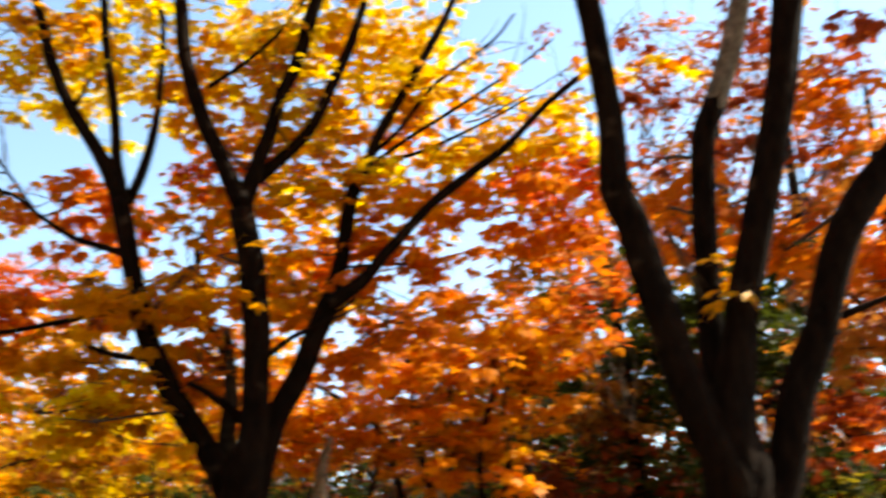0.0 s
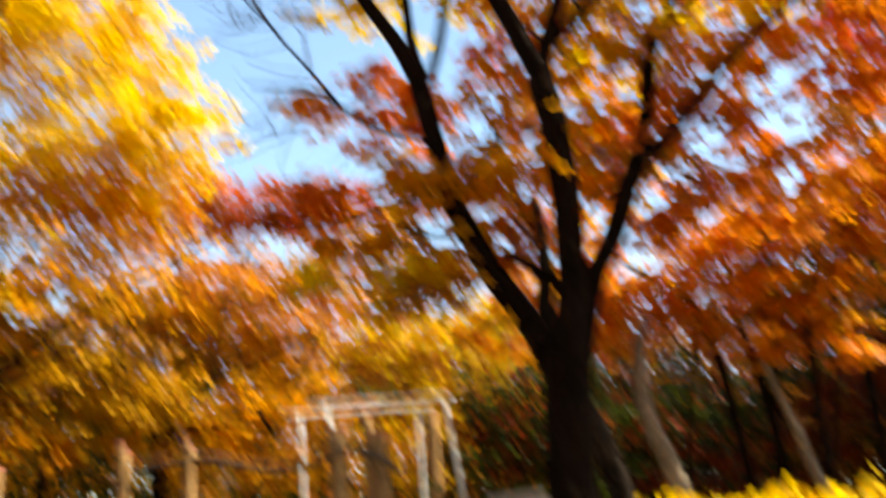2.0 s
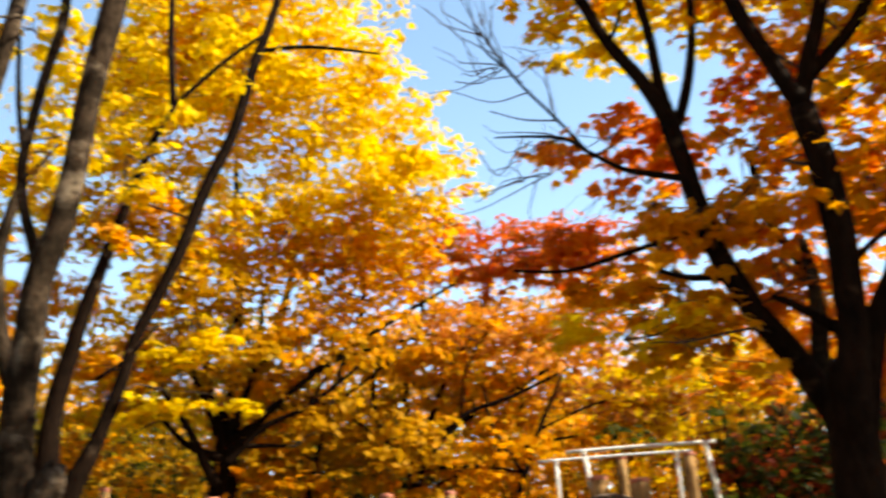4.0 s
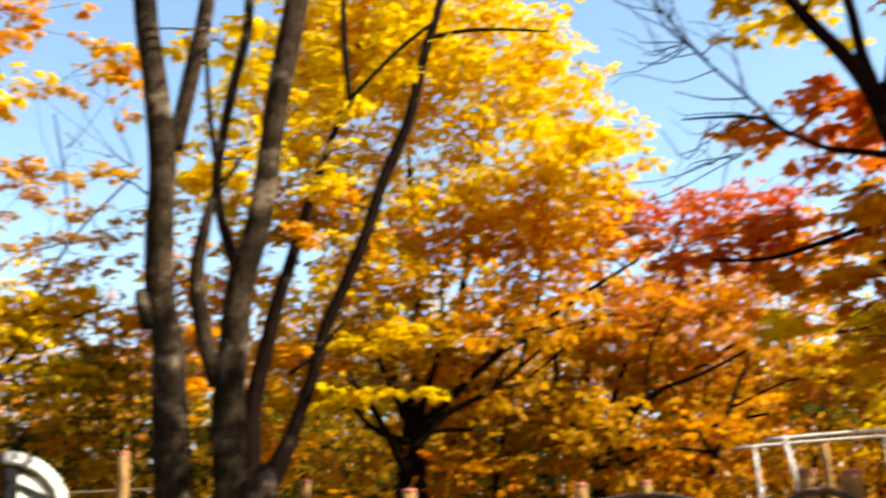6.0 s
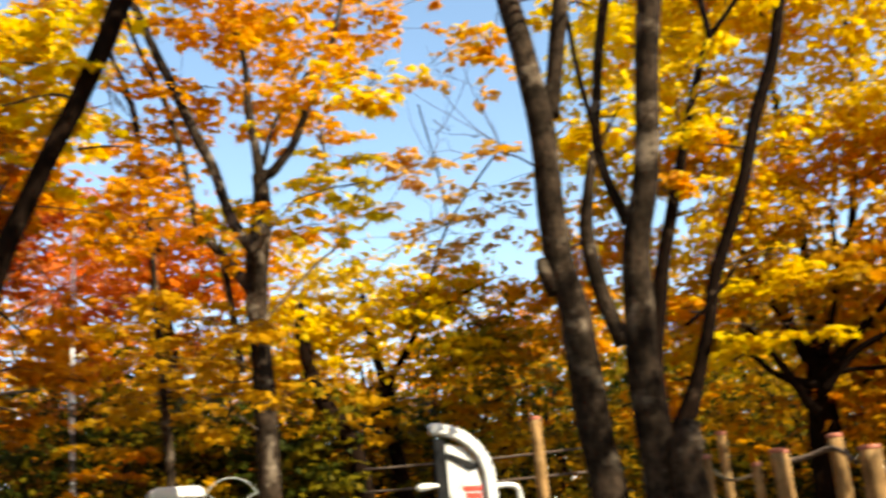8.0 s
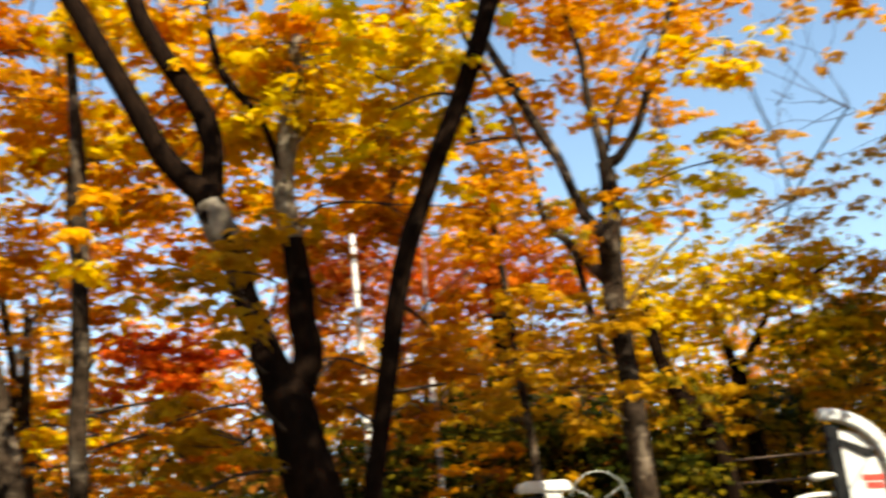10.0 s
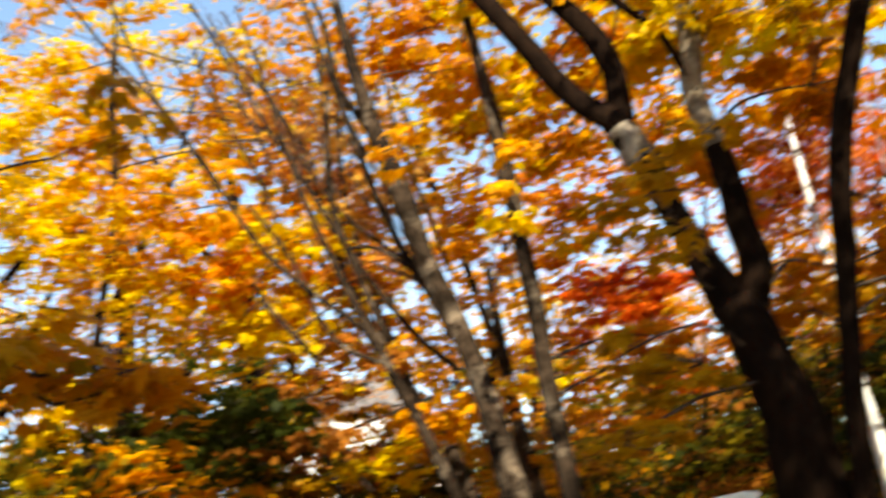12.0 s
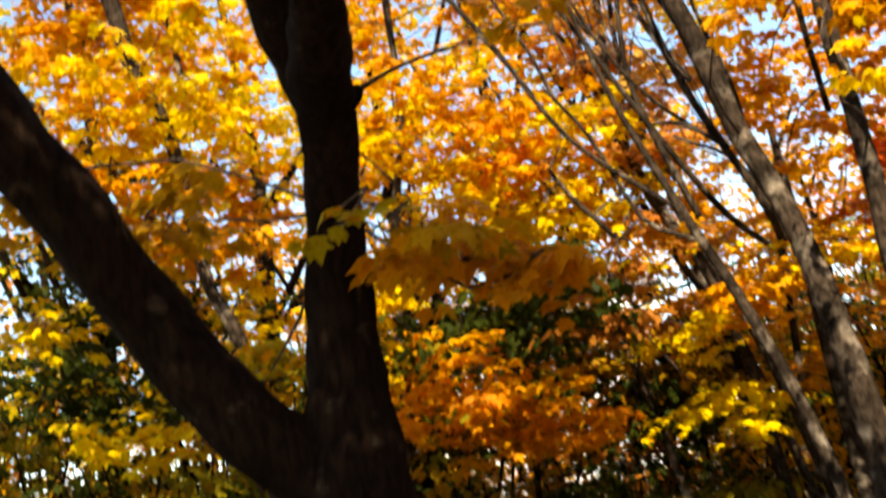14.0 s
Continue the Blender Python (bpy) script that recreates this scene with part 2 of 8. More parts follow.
def limb(t, name, nodes, bark_mat=None):
    if t.root is None:
        t.root = empty(t.name, nodes[0][:3], t.label, t.category, "trees")
    t.count += 1
    big = nodes[0][3]
    if name == "trunk" and not t.axis:
        t.axis = list(nodes)
    elif big > 0.045 and t.axis and nodes[0][2] > 0.6 and t.leaf not in ("far", "bush"):
        nodes = rooted(t.axis, nodes)
    v, f = tube(nodes, 8 if t.leaf in ("far", "bush") else 14 if big > 0.09 else 10 if big > 0.03 else 6, 3 if t.leaf in ("far", "bush") else 5 if big > 0.03 else 3, 0.10 if big > 0.03 else 0.05, t.count)
    mesh_part(name, v, f, [(bark_mat or t.bark) if big > 0.014 else twig_bark], t.root)
    pts = spline(nodes, 4)
    t.nodes += [tuple(p) for p in pts if p[3] < 0.12]


def clump(t, at, wide, high, tone, n):
    t.clumps.append((at, wide, high, tone, n))


def grow(t, density=3.6):
    """Leaves in flat sprays that lie in tiers, on thin twigs that spring from the nearest limb."""
    local = np.random.default_rng(len(t.clumps) * 13 + t.count)
    nodes = np.array(t.nodes) if t.nodes else np.zeros((1, 4))
    tones = sorted({c[3] for c in t.clumps})
    middles = np.array([c[0] for c in t.clumps])
    tier, reach, per, small = TIER[t.leaf], SPRAY[t.leaf], PER_SPRAY[t.leaf], t.leaf in ("close", "near")
    lv, lf, slots, base = [], [], [], 0
    tv, tf, tb = [], [], 0
    for at, wide, high, tone, n in t.clumps:
        at, n = np.array(at), int(n * density * MANY[t.leaf])
        k = max(2, n // per)
        c = local.normal(0, 0.62, (k, 3)).clip(-1.3, 1.3) * [wide, wide * 0.9, high]
        c[:, 2] = np.round(c[:, 2] / tier) * tier + local.normal(0, 0.14 * tier, k) - 0.10 * np.hypot(c[:, 0], c[:, 1])
        c += at
        which = np.minimum((k * local.uniform(0, 1, n) ** 1.25).astype(int), k - 1)
        heading = local.uniform(0, 2 * math.pi, k)[which]
        ring, turn = np.sqrt(local.uniform(0, 1, n)), local.uniform(0, 2 * math.pi, n)
        along, across = reach * ring * np.cos(turn), 0.62 * reach * ring * np.sin(turn)
        ox, oy = along * np.cos(heading) - across * np.sin(heading), along * np.sin(heading) + across * np.cos(heading)
        far_out = np.hypot(ox, oy)
        slope = local.normal(0, 0.22, (k, 2))[which]
        p = c[which] + np.column_stack([ox, oy, slope[:, 0] * ox + slope[:, 1] * oy - 0.28 * far_out ** 2 / reach + local.normal(0, 0.07 * reach, n)])
        size = LEAF_SIZE[t.leaf] * local.uniform(0.62, 1.22, n)
        yaw = np.arctan2(oy, ox) - math.pi / 2 + local.normal(0, 0.8, n)
        hang = local.normal(-0.55, 0.30, k)[which]
        v, f = leaves(p, turns_for(yaw, hang, 0.20 if small else 0.26, local), size, t.leaf)
        # some leaves take the tone of the clump next to theirs
        gap = np.linalg.norm(middles - at, axis=1)
        beside = t.clumps[np.argsort(gap)[min(1, len(gap) - 1)]][3]
        own = np.where(local.uniform(0, 1, n) < 0.84, tones.index(tone), tones.index(beside))
        lv.append(v), lf.append(f + base), slots.append(np.repeat(own, len(f) // n))
        base += len(v)
        if t.leaf in ("far", "bush"):
            continue
        d = np.linalg.norm(nodes[:, :3] - at - [0, 0, -0.2], axis=1)
        near = nodes[d.argmin()]
        if d.min() < 2.6:
            start = near[:3]
            r0 = min(near[3] * 0.6, 0.012)
        else:
            start, r0 = at - [0, 0, high + 0.2], 0.006
        joint = at + local.normal(0, 0.1, 3)
        bend = (start + joint) / 2 + local.normal(0, 0.12, 3) + [0, 0, 0.06]
        paths = [[(*start, r0), (*bend, r0 * 0.75), (*joint, r0 * 0.5)]]
        for q in c[:7]:
            m = (joint + q) / 2 + local.normal(0, 0.05, 3)
            paths.append([(*joint, r0 * 0.45), (*m, 0.004), (*q, 0.002)])
        for pa in paths:
            v, f = tube(pa, 4, 2, 0, 1)
            tv.append(v), tf.extend([tuple(i + tb for i in g) for g in f])
            tb += len(v)
    crown = leaf_mesh("crown", np.vstack(lv), np.vstack(lf), np.concatenate(slots), [LEAF[x] for x in tones], t.root)
    tagged(crown, kind="stuff")
    if tv:
        tagged(mesh_part("twig_mass", np.vstack(tv), tf, [twig_bark], t.root), kind="stuff")


def twig_fan(t, base, tip, n, wide, seed):
    """Bare forked twigs that spread from a limb towards a tip."""
    local = np.random.default_rng(seed)
    base, tip = np.array(base), np.array(tip)
    length = np.linalg.norm(tip - base)
    for i in range(n):
        end = tip + local.normal(0, wide, 3)
        start = base + (tip - base) * local.uniform(0, 0.5) * (i > 0)
        mid = (start + end) / 2 + local.normal(0, 0.10 * length, 3)
        near = start * 0.75 + mid * 0.25 + local.normal(0, 0.02, 3)
        limb(t, "twig", [(*start, 0.007), (*near, 0.006), (*mid, 0.0042), (*((mid + end) / 2 + local.normal(0, 0.05, 3)), 0.003), (*end, 0.0018)])


def high_crown(t, at, wide, high, tones, n):
    """Unseen upper crown, over the stems' tops or set aside from them to cast shade."""
    local = np.random.default_rng(n)
    for i in range(n):
        a, s = local.uniform(0, 6.28), math.sqrt(local.uniform(0, 1))
        clump(t, (at[0] + wide * s * math.cos(a), at[1] + wide * s * math.sin(a), at[2] + high * local.uniform(0, 1) * (1.1 - s)), 0.55, 0.22, tones[i % len(tones)], 45)


def leaf_mesh(name, v, f, slots, mats, parent):
    me = bpy.data.meshes.new(name)
    me.vertices.add(len(v))
    me.vertices.foreach_set("co", v.astype(np.float32).ravel())
    me.loops.add(len(f) * 3)
    me.loops.foreach_set("vertex_index", f.astype(np.int32).ravel())
    me.polygons.add(len(f))
    me.polygons.foreach_set("loop_start", np.arange(0, len(f) * 3, 3, dtype=np.int32))
    me.polygons.foreach_set("material_index", slots.astype(np.int32))
    for m in mats:
        me.materials.append(m)
    me.update(calc_edges=True)
    me.validate()
    ob = new(name, me)
    if parent is not None:
        ob.parent = parent
        ob.matrix_parent_inverse = parent.matrix_world.inverted()
    return ob


# ---- ground ----
def ground_height(x, y):
    return 0.05 * math.sin(x * 0.31 + 1) + 0.05 * math.cos(y * 0.27) - 0.05 + 0.0006 * max(0.0, math.hypot(x, y) - 12) ** 2 * (1 if math.hypot(x, y) < 60 else 0) * 0.2


def build_ground():
    m, n, l, b = material("leaf_litter")
    tc = n.new("ShaderNodeTexCoord")
    vo = n.new("ShaderNodeTexVoronoi")
    vo.inputs["Scale"].default_value = 17
    l.new(tc.outputs["Object"], vo.inputs[0])
    no = n.new("ShaderNodeTexNoise")
    no.inputs["Scale"].default_value, no.inputs["Detail"].default_value = 0.7, 5
    l.new(tc.outputs["Object"], no.inputs[0])
    r = ramp(n, [(0.0, (0.055, 0.032, 0.014)), (0.4, (0.17, 0.080, 0.020)), (0.7, (0.26, 0.135, 0.022)), (1.0, (0.09, 0.055, 0.024))])
    l.new(vo.outputs["Color"], r.inputs[0])
    g = ramp(n, [(0.42, (0, 0, 0)), (0.6, (1, 1, 1))])
    l.new(no.outputs[0], g.inputs[0])
    mx = n.new("ShaderNodeMix")
    mx.data_type = "RGBA"
    mx.inputs[7].default_value = (0.045, 0.055, 0.016, 1)
    l.new(g.outputs[0], mx.inputs[0])
    l.new(r.outputs[0], mx.inputs[6])
    l.new(mx.outputs[2], b.inputs["Base Color"])
    b.inputs["Roughness"].default_value = 0.9
    bp = n.new("ShaderNodeBump")
    bp.inputs["Strength"].default_value = 0.6
    l.new(vo.outputs["Distance"], bp.inputs["Height"])
    l.new(bp.outputs[0], b.inputs["Normal"])
    rings = [0, 1.5, 3, 4.5, 6, 8, 10, 12, 15, 18, 22, 27, 33, 40, 60, 120, 400, 1500]
    v, f, k = [(-1, 0, ground_height(-1, 0))], [], 40
    for r_ in rings[1:]:
        for i in range(k):
            x, y = -1 + r_ * math.cos(i * 2 * math.pi / k), r_ * math.sin(i * 2 * math.pi / k)
            v.append((x, y, ground_height(x, y)))
    for i in range(k):
        f.append((0, 1 + i, 1 + (i + 1) % k))
    for a in range(len(rings) - 2):
        for i in range(k):
            p, q = 1 + a * k, 1 + (a + 1) * k
            f.append((p + i, q + i, q + (i + 1) % k, p + (i + 1) % k))
    ob = mesh_part("ground", v, f, [m])
    tagged(ob, "park ground strewn with fallen autumn leaves", "ground", kind="structure")


build_ground()


# ---- far woods ----
def far_tree(x, y, h, tones, name="woodland_tree", spread=0.34, low=0.06, n=620, leaf="far"):
    t = tree(name, "autumn woodland tree behind the park", "tree", bark_dark, leaf)
    z = ground_height(x, y)
    limb(t, "trunk", [(x, y, z - 0.1, 0.02 * h), (x + 0.1, y, z + h * 0.3, 0.016 * h), (x - 0.1, y + 0.1, z + h * 0.6, 0.010 * h), (x, y, z + h * 0.9, 0.004 * h)])
    for i in range(5):
        a = rng.uniform(0, 6.28)
        s = rng.uniform(0.25, 0.6)
        limb(t, "limb", [(x, y, z + h * s, 0.007 * h), (x + 0.12 * h * math.cos(a), y + 0.12 * h * math.sin(a), z + h * (s + 0.14), 0.004 * h), (x + 0.2 * h * math.cos(a), y + 0.2 * h * math.sin(a), z + h * (s + 0.3), 0.002 * h)])
    for i in range(12):
        a, s = rng.uniform(0, 6.28), rng.uniform(low, 1.0)
        w = spread * h * math.sqrt(max(0.05, 1 - ((s - 0.55) / 0.55) ** 2))
        clump(t, (x + 0.6 * w * math.cos(a), y + 0.6 * w * math.sin(a), z + h * s), w * 0.6, h * 0.13, tones[i % len(tones)], n // 12)
    grow(t)


# each stretch of wood: from and to bearing, nearest and farthest, height, tones, how many
for lo, hi, near_r, far_r, tall, tones, count in (
        (-45, 8, 17, 28, 6.6, ("evergreen", "maroon", "brown", "orange"), 16),
        (8, 38, 19, 27, 7.0, ("orange", "gold", "brown", "olive"), 15),
        (38, 53, 18, 26, 6.4, ("gold", "olive", "olive", "green"), 15),
        (55, 80, 28, 34, 8.4, ("orangebright", "gold", "yellow", "gold"), 18),
        (80, 100, 22, 32, 8.4, ("gold", "orange", "amber", "olive"), 9),
        (98, 150, 17, 28, 8.8, ("gold", "amber", "yellow", "brown"), 14),
        (-6, 34, 29, 40, 9.0, ("orange", "gold", "orangebright", "olive"), 11),
        (80, 106, 34, 46, 9.5, ("gold", "olive", "brown", "amber"), 10),
        (112, 146, 30, 42, 9.5, ("gold", "olive", "brown", "evergreen"), 8),
        (50, 88, 20, 25, 5.9, ("olive", "amber", "gold", "green"), 17),
        (150, 315, 18, 34, 8.0, ("gold", "orange", "olive", "evergreen"), 16)):
    for i in range(count):
        bearing = radians(lo + (hi - lo) * (i + rng.uniform(0.1, 0.9)) / count)
        r = rng.uniform(near_r, far_r)
        if 107.2 < math.degrees(bearing) < 111.2:
            continue
        far_tree(-0.8 - r * math.sin(bearing), r * math.cos(bearing) - 0.3, tall * rng.uniform(0.8, 1.1) * r / ((near_r + far_r) / 2), tones, n=620 if hi < 160 else 320)

# dark young evergreens before the house
for bearing, r, h in ((107.6, 14.5, 3.3), (109.2, 13.2, 2.9), (110.8, 15.0, 3.6)):
    far_tree(-0.8 - r * math.sin(radians(bearing)), r * math.cos(radians(bearing)) - 0.3, h, ("evergreen", "brown", "evergreen"), "evergreen_tree", 0.42, 0.1, 300, "mid")

# a nearer row of taller maples
for bearing, r, h, tones, n in ((115, 15.5, 10.0, ("gold", "yellow", "orangebright"), 600), (121, 14.5, 9.5, ("yellow", "gold", "gold"), 1200), (128, 14.5, 9.5, ("gold", "yellow", "orangebright"), 1200), (136, 13.5, 9.5, ("yellow", "gold", "yellow"), 1200)):
    b = radians(bearing)
    far_tree(-0.8 - r * math.sin(b), r * math.cos(b) - 0.3, h, tones, "maple_tree", 0.30, 0.36, n, "mid")
for bearing, r, h, tones in ((-7, 17.0, 9.5, ("maroon", "brown", "orange")), (-14, 17.5, 10.0, ("maroon", "brown", "maroon")), (-18, 15.5, 9.5, ("maroon", "brown", "maroon")), (-22, 16.0, 9.0, ("orange", "maroon", "red"))):
    b = radians(bearing)
    far_tree(-0.8 - r * math.sin(b), r * math.cos(b) - 0.3, h, tones, "maple_tree", 0.26, 0.25, 700, "mid")


# ---- undergrowth ----
def shrub(x, y, h, wide, tones, n=820):
    t = tree("shrub", "tangled shrub at the edge of the wood", "shrub", bark_dark, "bush")
    z = ground_height(x, y)
    for i in range(5):
        a = i * 1.26 + x
        limb(t, "stem", [(x + 0.1 * math.cos(a), y + 0.1 * math.sin(a), z - 0.05, 0.03), (x + 0.3 * wide * math.cos(a), y + 0.3 * wide * math.sin(a), z + 0.5 * h, 0.02), (x + 0.5 * wide * math.cos(a), y + 0.5 * wide * math.sin(a), z + h, 0.008)])
    for i in range(8):
        a, s = rng.uniform(0, 6.28), rng.uniform(0.1, 0.95)
        clump(t, (x + 0.5 * wide * math.cos(a), y + 0.5 * wide * math.sin(a), z + h * s), 0.5 * wide, 0.16 * h, tones[i % len(tones)], n // 8)
    grow(t, 2.0)


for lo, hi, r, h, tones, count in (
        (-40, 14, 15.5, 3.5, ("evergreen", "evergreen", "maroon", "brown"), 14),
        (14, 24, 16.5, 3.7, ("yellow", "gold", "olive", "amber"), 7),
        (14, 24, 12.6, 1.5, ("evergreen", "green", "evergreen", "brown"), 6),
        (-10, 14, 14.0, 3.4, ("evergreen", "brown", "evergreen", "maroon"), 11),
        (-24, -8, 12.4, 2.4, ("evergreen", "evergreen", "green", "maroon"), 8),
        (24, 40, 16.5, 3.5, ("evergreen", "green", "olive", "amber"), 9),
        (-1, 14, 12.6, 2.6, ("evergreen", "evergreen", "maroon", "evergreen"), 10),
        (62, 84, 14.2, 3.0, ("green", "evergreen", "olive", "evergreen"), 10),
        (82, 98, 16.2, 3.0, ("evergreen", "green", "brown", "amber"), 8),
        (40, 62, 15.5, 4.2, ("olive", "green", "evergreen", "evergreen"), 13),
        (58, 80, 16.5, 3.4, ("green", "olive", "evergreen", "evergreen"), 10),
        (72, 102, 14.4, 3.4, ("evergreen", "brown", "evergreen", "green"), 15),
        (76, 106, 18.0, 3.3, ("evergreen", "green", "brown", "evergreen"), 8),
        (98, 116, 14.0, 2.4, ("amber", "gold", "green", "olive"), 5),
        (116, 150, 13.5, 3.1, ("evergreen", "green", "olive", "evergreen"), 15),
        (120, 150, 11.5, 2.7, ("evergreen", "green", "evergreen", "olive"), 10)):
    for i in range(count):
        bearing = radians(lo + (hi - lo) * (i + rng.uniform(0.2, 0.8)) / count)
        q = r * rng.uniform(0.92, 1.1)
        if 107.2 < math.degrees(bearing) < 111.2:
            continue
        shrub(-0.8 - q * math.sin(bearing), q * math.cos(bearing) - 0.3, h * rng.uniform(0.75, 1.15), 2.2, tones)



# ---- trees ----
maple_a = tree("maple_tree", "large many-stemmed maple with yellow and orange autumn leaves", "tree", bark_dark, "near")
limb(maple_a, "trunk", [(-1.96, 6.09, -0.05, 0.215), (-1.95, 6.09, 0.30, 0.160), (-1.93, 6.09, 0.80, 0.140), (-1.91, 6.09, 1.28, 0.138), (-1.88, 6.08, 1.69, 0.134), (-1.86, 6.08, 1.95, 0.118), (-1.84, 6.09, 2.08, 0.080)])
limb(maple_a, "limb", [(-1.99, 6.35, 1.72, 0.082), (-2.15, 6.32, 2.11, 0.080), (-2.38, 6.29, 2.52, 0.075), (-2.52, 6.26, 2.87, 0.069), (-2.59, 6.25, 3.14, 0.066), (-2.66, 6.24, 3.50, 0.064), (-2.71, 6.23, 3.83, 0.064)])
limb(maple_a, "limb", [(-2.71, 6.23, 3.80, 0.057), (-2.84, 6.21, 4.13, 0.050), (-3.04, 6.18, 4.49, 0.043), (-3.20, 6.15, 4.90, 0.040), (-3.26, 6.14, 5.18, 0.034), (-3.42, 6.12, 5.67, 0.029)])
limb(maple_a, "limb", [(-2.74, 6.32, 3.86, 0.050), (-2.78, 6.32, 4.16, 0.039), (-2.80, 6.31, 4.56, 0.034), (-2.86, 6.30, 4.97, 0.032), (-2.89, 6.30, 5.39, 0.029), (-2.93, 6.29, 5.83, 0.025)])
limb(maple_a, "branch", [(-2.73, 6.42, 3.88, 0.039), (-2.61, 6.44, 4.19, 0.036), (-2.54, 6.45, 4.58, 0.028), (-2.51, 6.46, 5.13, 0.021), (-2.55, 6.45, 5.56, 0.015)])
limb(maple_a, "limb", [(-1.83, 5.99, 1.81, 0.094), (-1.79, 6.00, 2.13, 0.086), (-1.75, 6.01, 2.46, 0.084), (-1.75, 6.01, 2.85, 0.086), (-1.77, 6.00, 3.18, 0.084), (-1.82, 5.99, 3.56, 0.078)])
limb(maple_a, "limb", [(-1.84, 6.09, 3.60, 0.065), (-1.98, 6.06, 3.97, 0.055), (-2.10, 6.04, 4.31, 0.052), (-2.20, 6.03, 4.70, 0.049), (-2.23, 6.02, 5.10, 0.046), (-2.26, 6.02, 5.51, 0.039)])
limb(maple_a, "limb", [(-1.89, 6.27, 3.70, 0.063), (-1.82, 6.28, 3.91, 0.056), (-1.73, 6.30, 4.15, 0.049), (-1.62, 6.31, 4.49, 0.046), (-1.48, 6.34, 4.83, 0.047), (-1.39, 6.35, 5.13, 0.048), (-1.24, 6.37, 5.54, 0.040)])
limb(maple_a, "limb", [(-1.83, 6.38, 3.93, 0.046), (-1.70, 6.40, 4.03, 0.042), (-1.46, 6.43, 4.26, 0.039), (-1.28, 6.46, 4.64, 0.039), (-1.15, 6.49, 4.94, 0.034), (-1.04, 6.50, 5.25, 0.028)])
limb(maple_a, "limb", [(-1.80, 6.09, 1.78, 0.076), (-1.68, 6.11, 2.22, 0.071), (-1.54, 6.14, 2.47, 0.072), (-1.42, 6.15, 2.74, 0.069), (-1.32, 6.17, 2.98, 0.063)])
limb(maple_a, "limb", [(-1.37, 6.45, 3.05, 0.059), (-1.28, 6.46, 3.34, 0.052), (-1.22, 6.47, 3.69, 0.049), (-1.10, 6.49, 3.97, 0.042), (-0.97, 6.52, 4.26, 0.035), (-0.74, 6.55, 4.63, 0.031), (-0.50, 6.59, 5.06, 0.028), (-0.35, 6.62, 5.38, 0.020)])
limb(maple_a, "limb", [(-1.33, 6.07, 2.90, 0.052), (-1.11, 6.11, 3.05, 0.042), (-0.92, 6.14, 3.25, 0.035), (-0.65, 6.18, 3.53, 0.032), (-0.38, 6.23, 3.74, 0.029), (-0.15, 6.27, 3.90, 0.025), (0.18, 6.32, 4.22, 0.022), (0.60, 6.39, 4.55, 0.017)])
limb(maple_a, "branch", [(-1.05, 6.60, 4.12, 0.019), (-0.86, 6.63, 4.29, 0.018), (-0.60, 6.67, 4.62, 0.016), (-0.16, 6.74, 4.95, 0.012), (0.02, 6.77, 5.17, 0.010)])
limb(maple_a, "branch", [(-1.12, 6.59, 3.99, 0.017), (-0.83, 6.63, 4.20, 0.016), (-0.46, 6.69, 4.43, 0.014), (-0.03, 6.76, 4.71, 0.010), (0.28, 6.81, 4.95, 0.008)])
limb(maple_a, "branch", [(-1.20, 6.57, 3.85, 0.017), (-0.96, 6.61, 4.04, 0.016), (-0.72, 6.65, 4.11, 0.014), (-0.32, 6.72, 4.29, 0.010), (0.10, 6.79, 4.51, 0.008)])
limb(maple_a, "branch", [(-2.48, 6.27, 2.73, 0.025), (-2.63, 6.25, 2.75, 0.022), (-2.77, 6.22, 2.78, 0.020), (-2.95, 6.19, 2.87, 0.015)])
limb(maple_a, "branch", [(-2.61, 6.34, 3.11, 0.022), (-2.92, 6.29, 3.06, 0.019), (-3.17, 6.25, 3.02, 0.017), (-3.54, 6.19, 2.98, 0.013), (-3.91, 6.13, 3.05, 0.009)])
limb(maple_a, "branch", [(-2.78, 6.60, 3.55, 0.028), (-3.00, 6.57, 3.64, 0.022), (-3.19, 6.54, 3.72, 0.020), (-3.43, 6.50, 3.91, 0.016), (-3.59, 6.47, 4.05, 0.014), (-3.88, 6.43, 4.14, 0.010), (-4.12, 6.39, 4.19, 0.006)])
limb(maple_a, "branch", [(-3.44, 6.59, 3.90, 0.016), (-3.69, 6.55, 4.28, 0.014), (-3.90, 6.52, 4.57, 0.012), (-4.04, 6.50, 4.79, 0.011), (-4.21, 6.47, 5.02, 0.008), (-4.30, 6.45, 5.46, 0.006)])
limb(maple_a, "branch", [(-4.04, 6.50, 4.79, 0.008), (-4.22, 6.46, 5.16, 0.006), (-4.42, 6.43, 5.67, 0.004)])
limb(maple_a, "branch", [(-4.04, 6.50, 4.79, 0.006), (-4.24, 6.46, 4.71, 0.006), (-4.45, 6.43, 4.78, 0.004)])
limb(maple_a, "branch", [(-3.67, 6.56, 4.25, 0.008), (-3.93, 6.51, 4.32, 0.006), (-4.19, 6.47, 4.46, 0.004)])
limb(maple_a, "branch", [(-3.93, 6.51, 4.19, 0.006), (-4.16, 6.48, 3.92, 0.006), (-4.33, 6.45, 4.20, 0.004)])
limb(maple_a, "branch", [(-1.88, 6.18, 2.27, 0.038), (-2.01, 6.15, 2.38, 0.028), (-2.11, 6.14, 2.46, 0.024), (-2.21, 6.12, 2.52, 0.017)])
limb(maple_a, "branch", [(-1.70, 6.01, 2.60, 0.024), (-1.54, 6.04, 2.72, 0.017), (-1.36, 6.07, 2.80, 0.014), (-1.15, 6.10, 2.94, 0.010)])
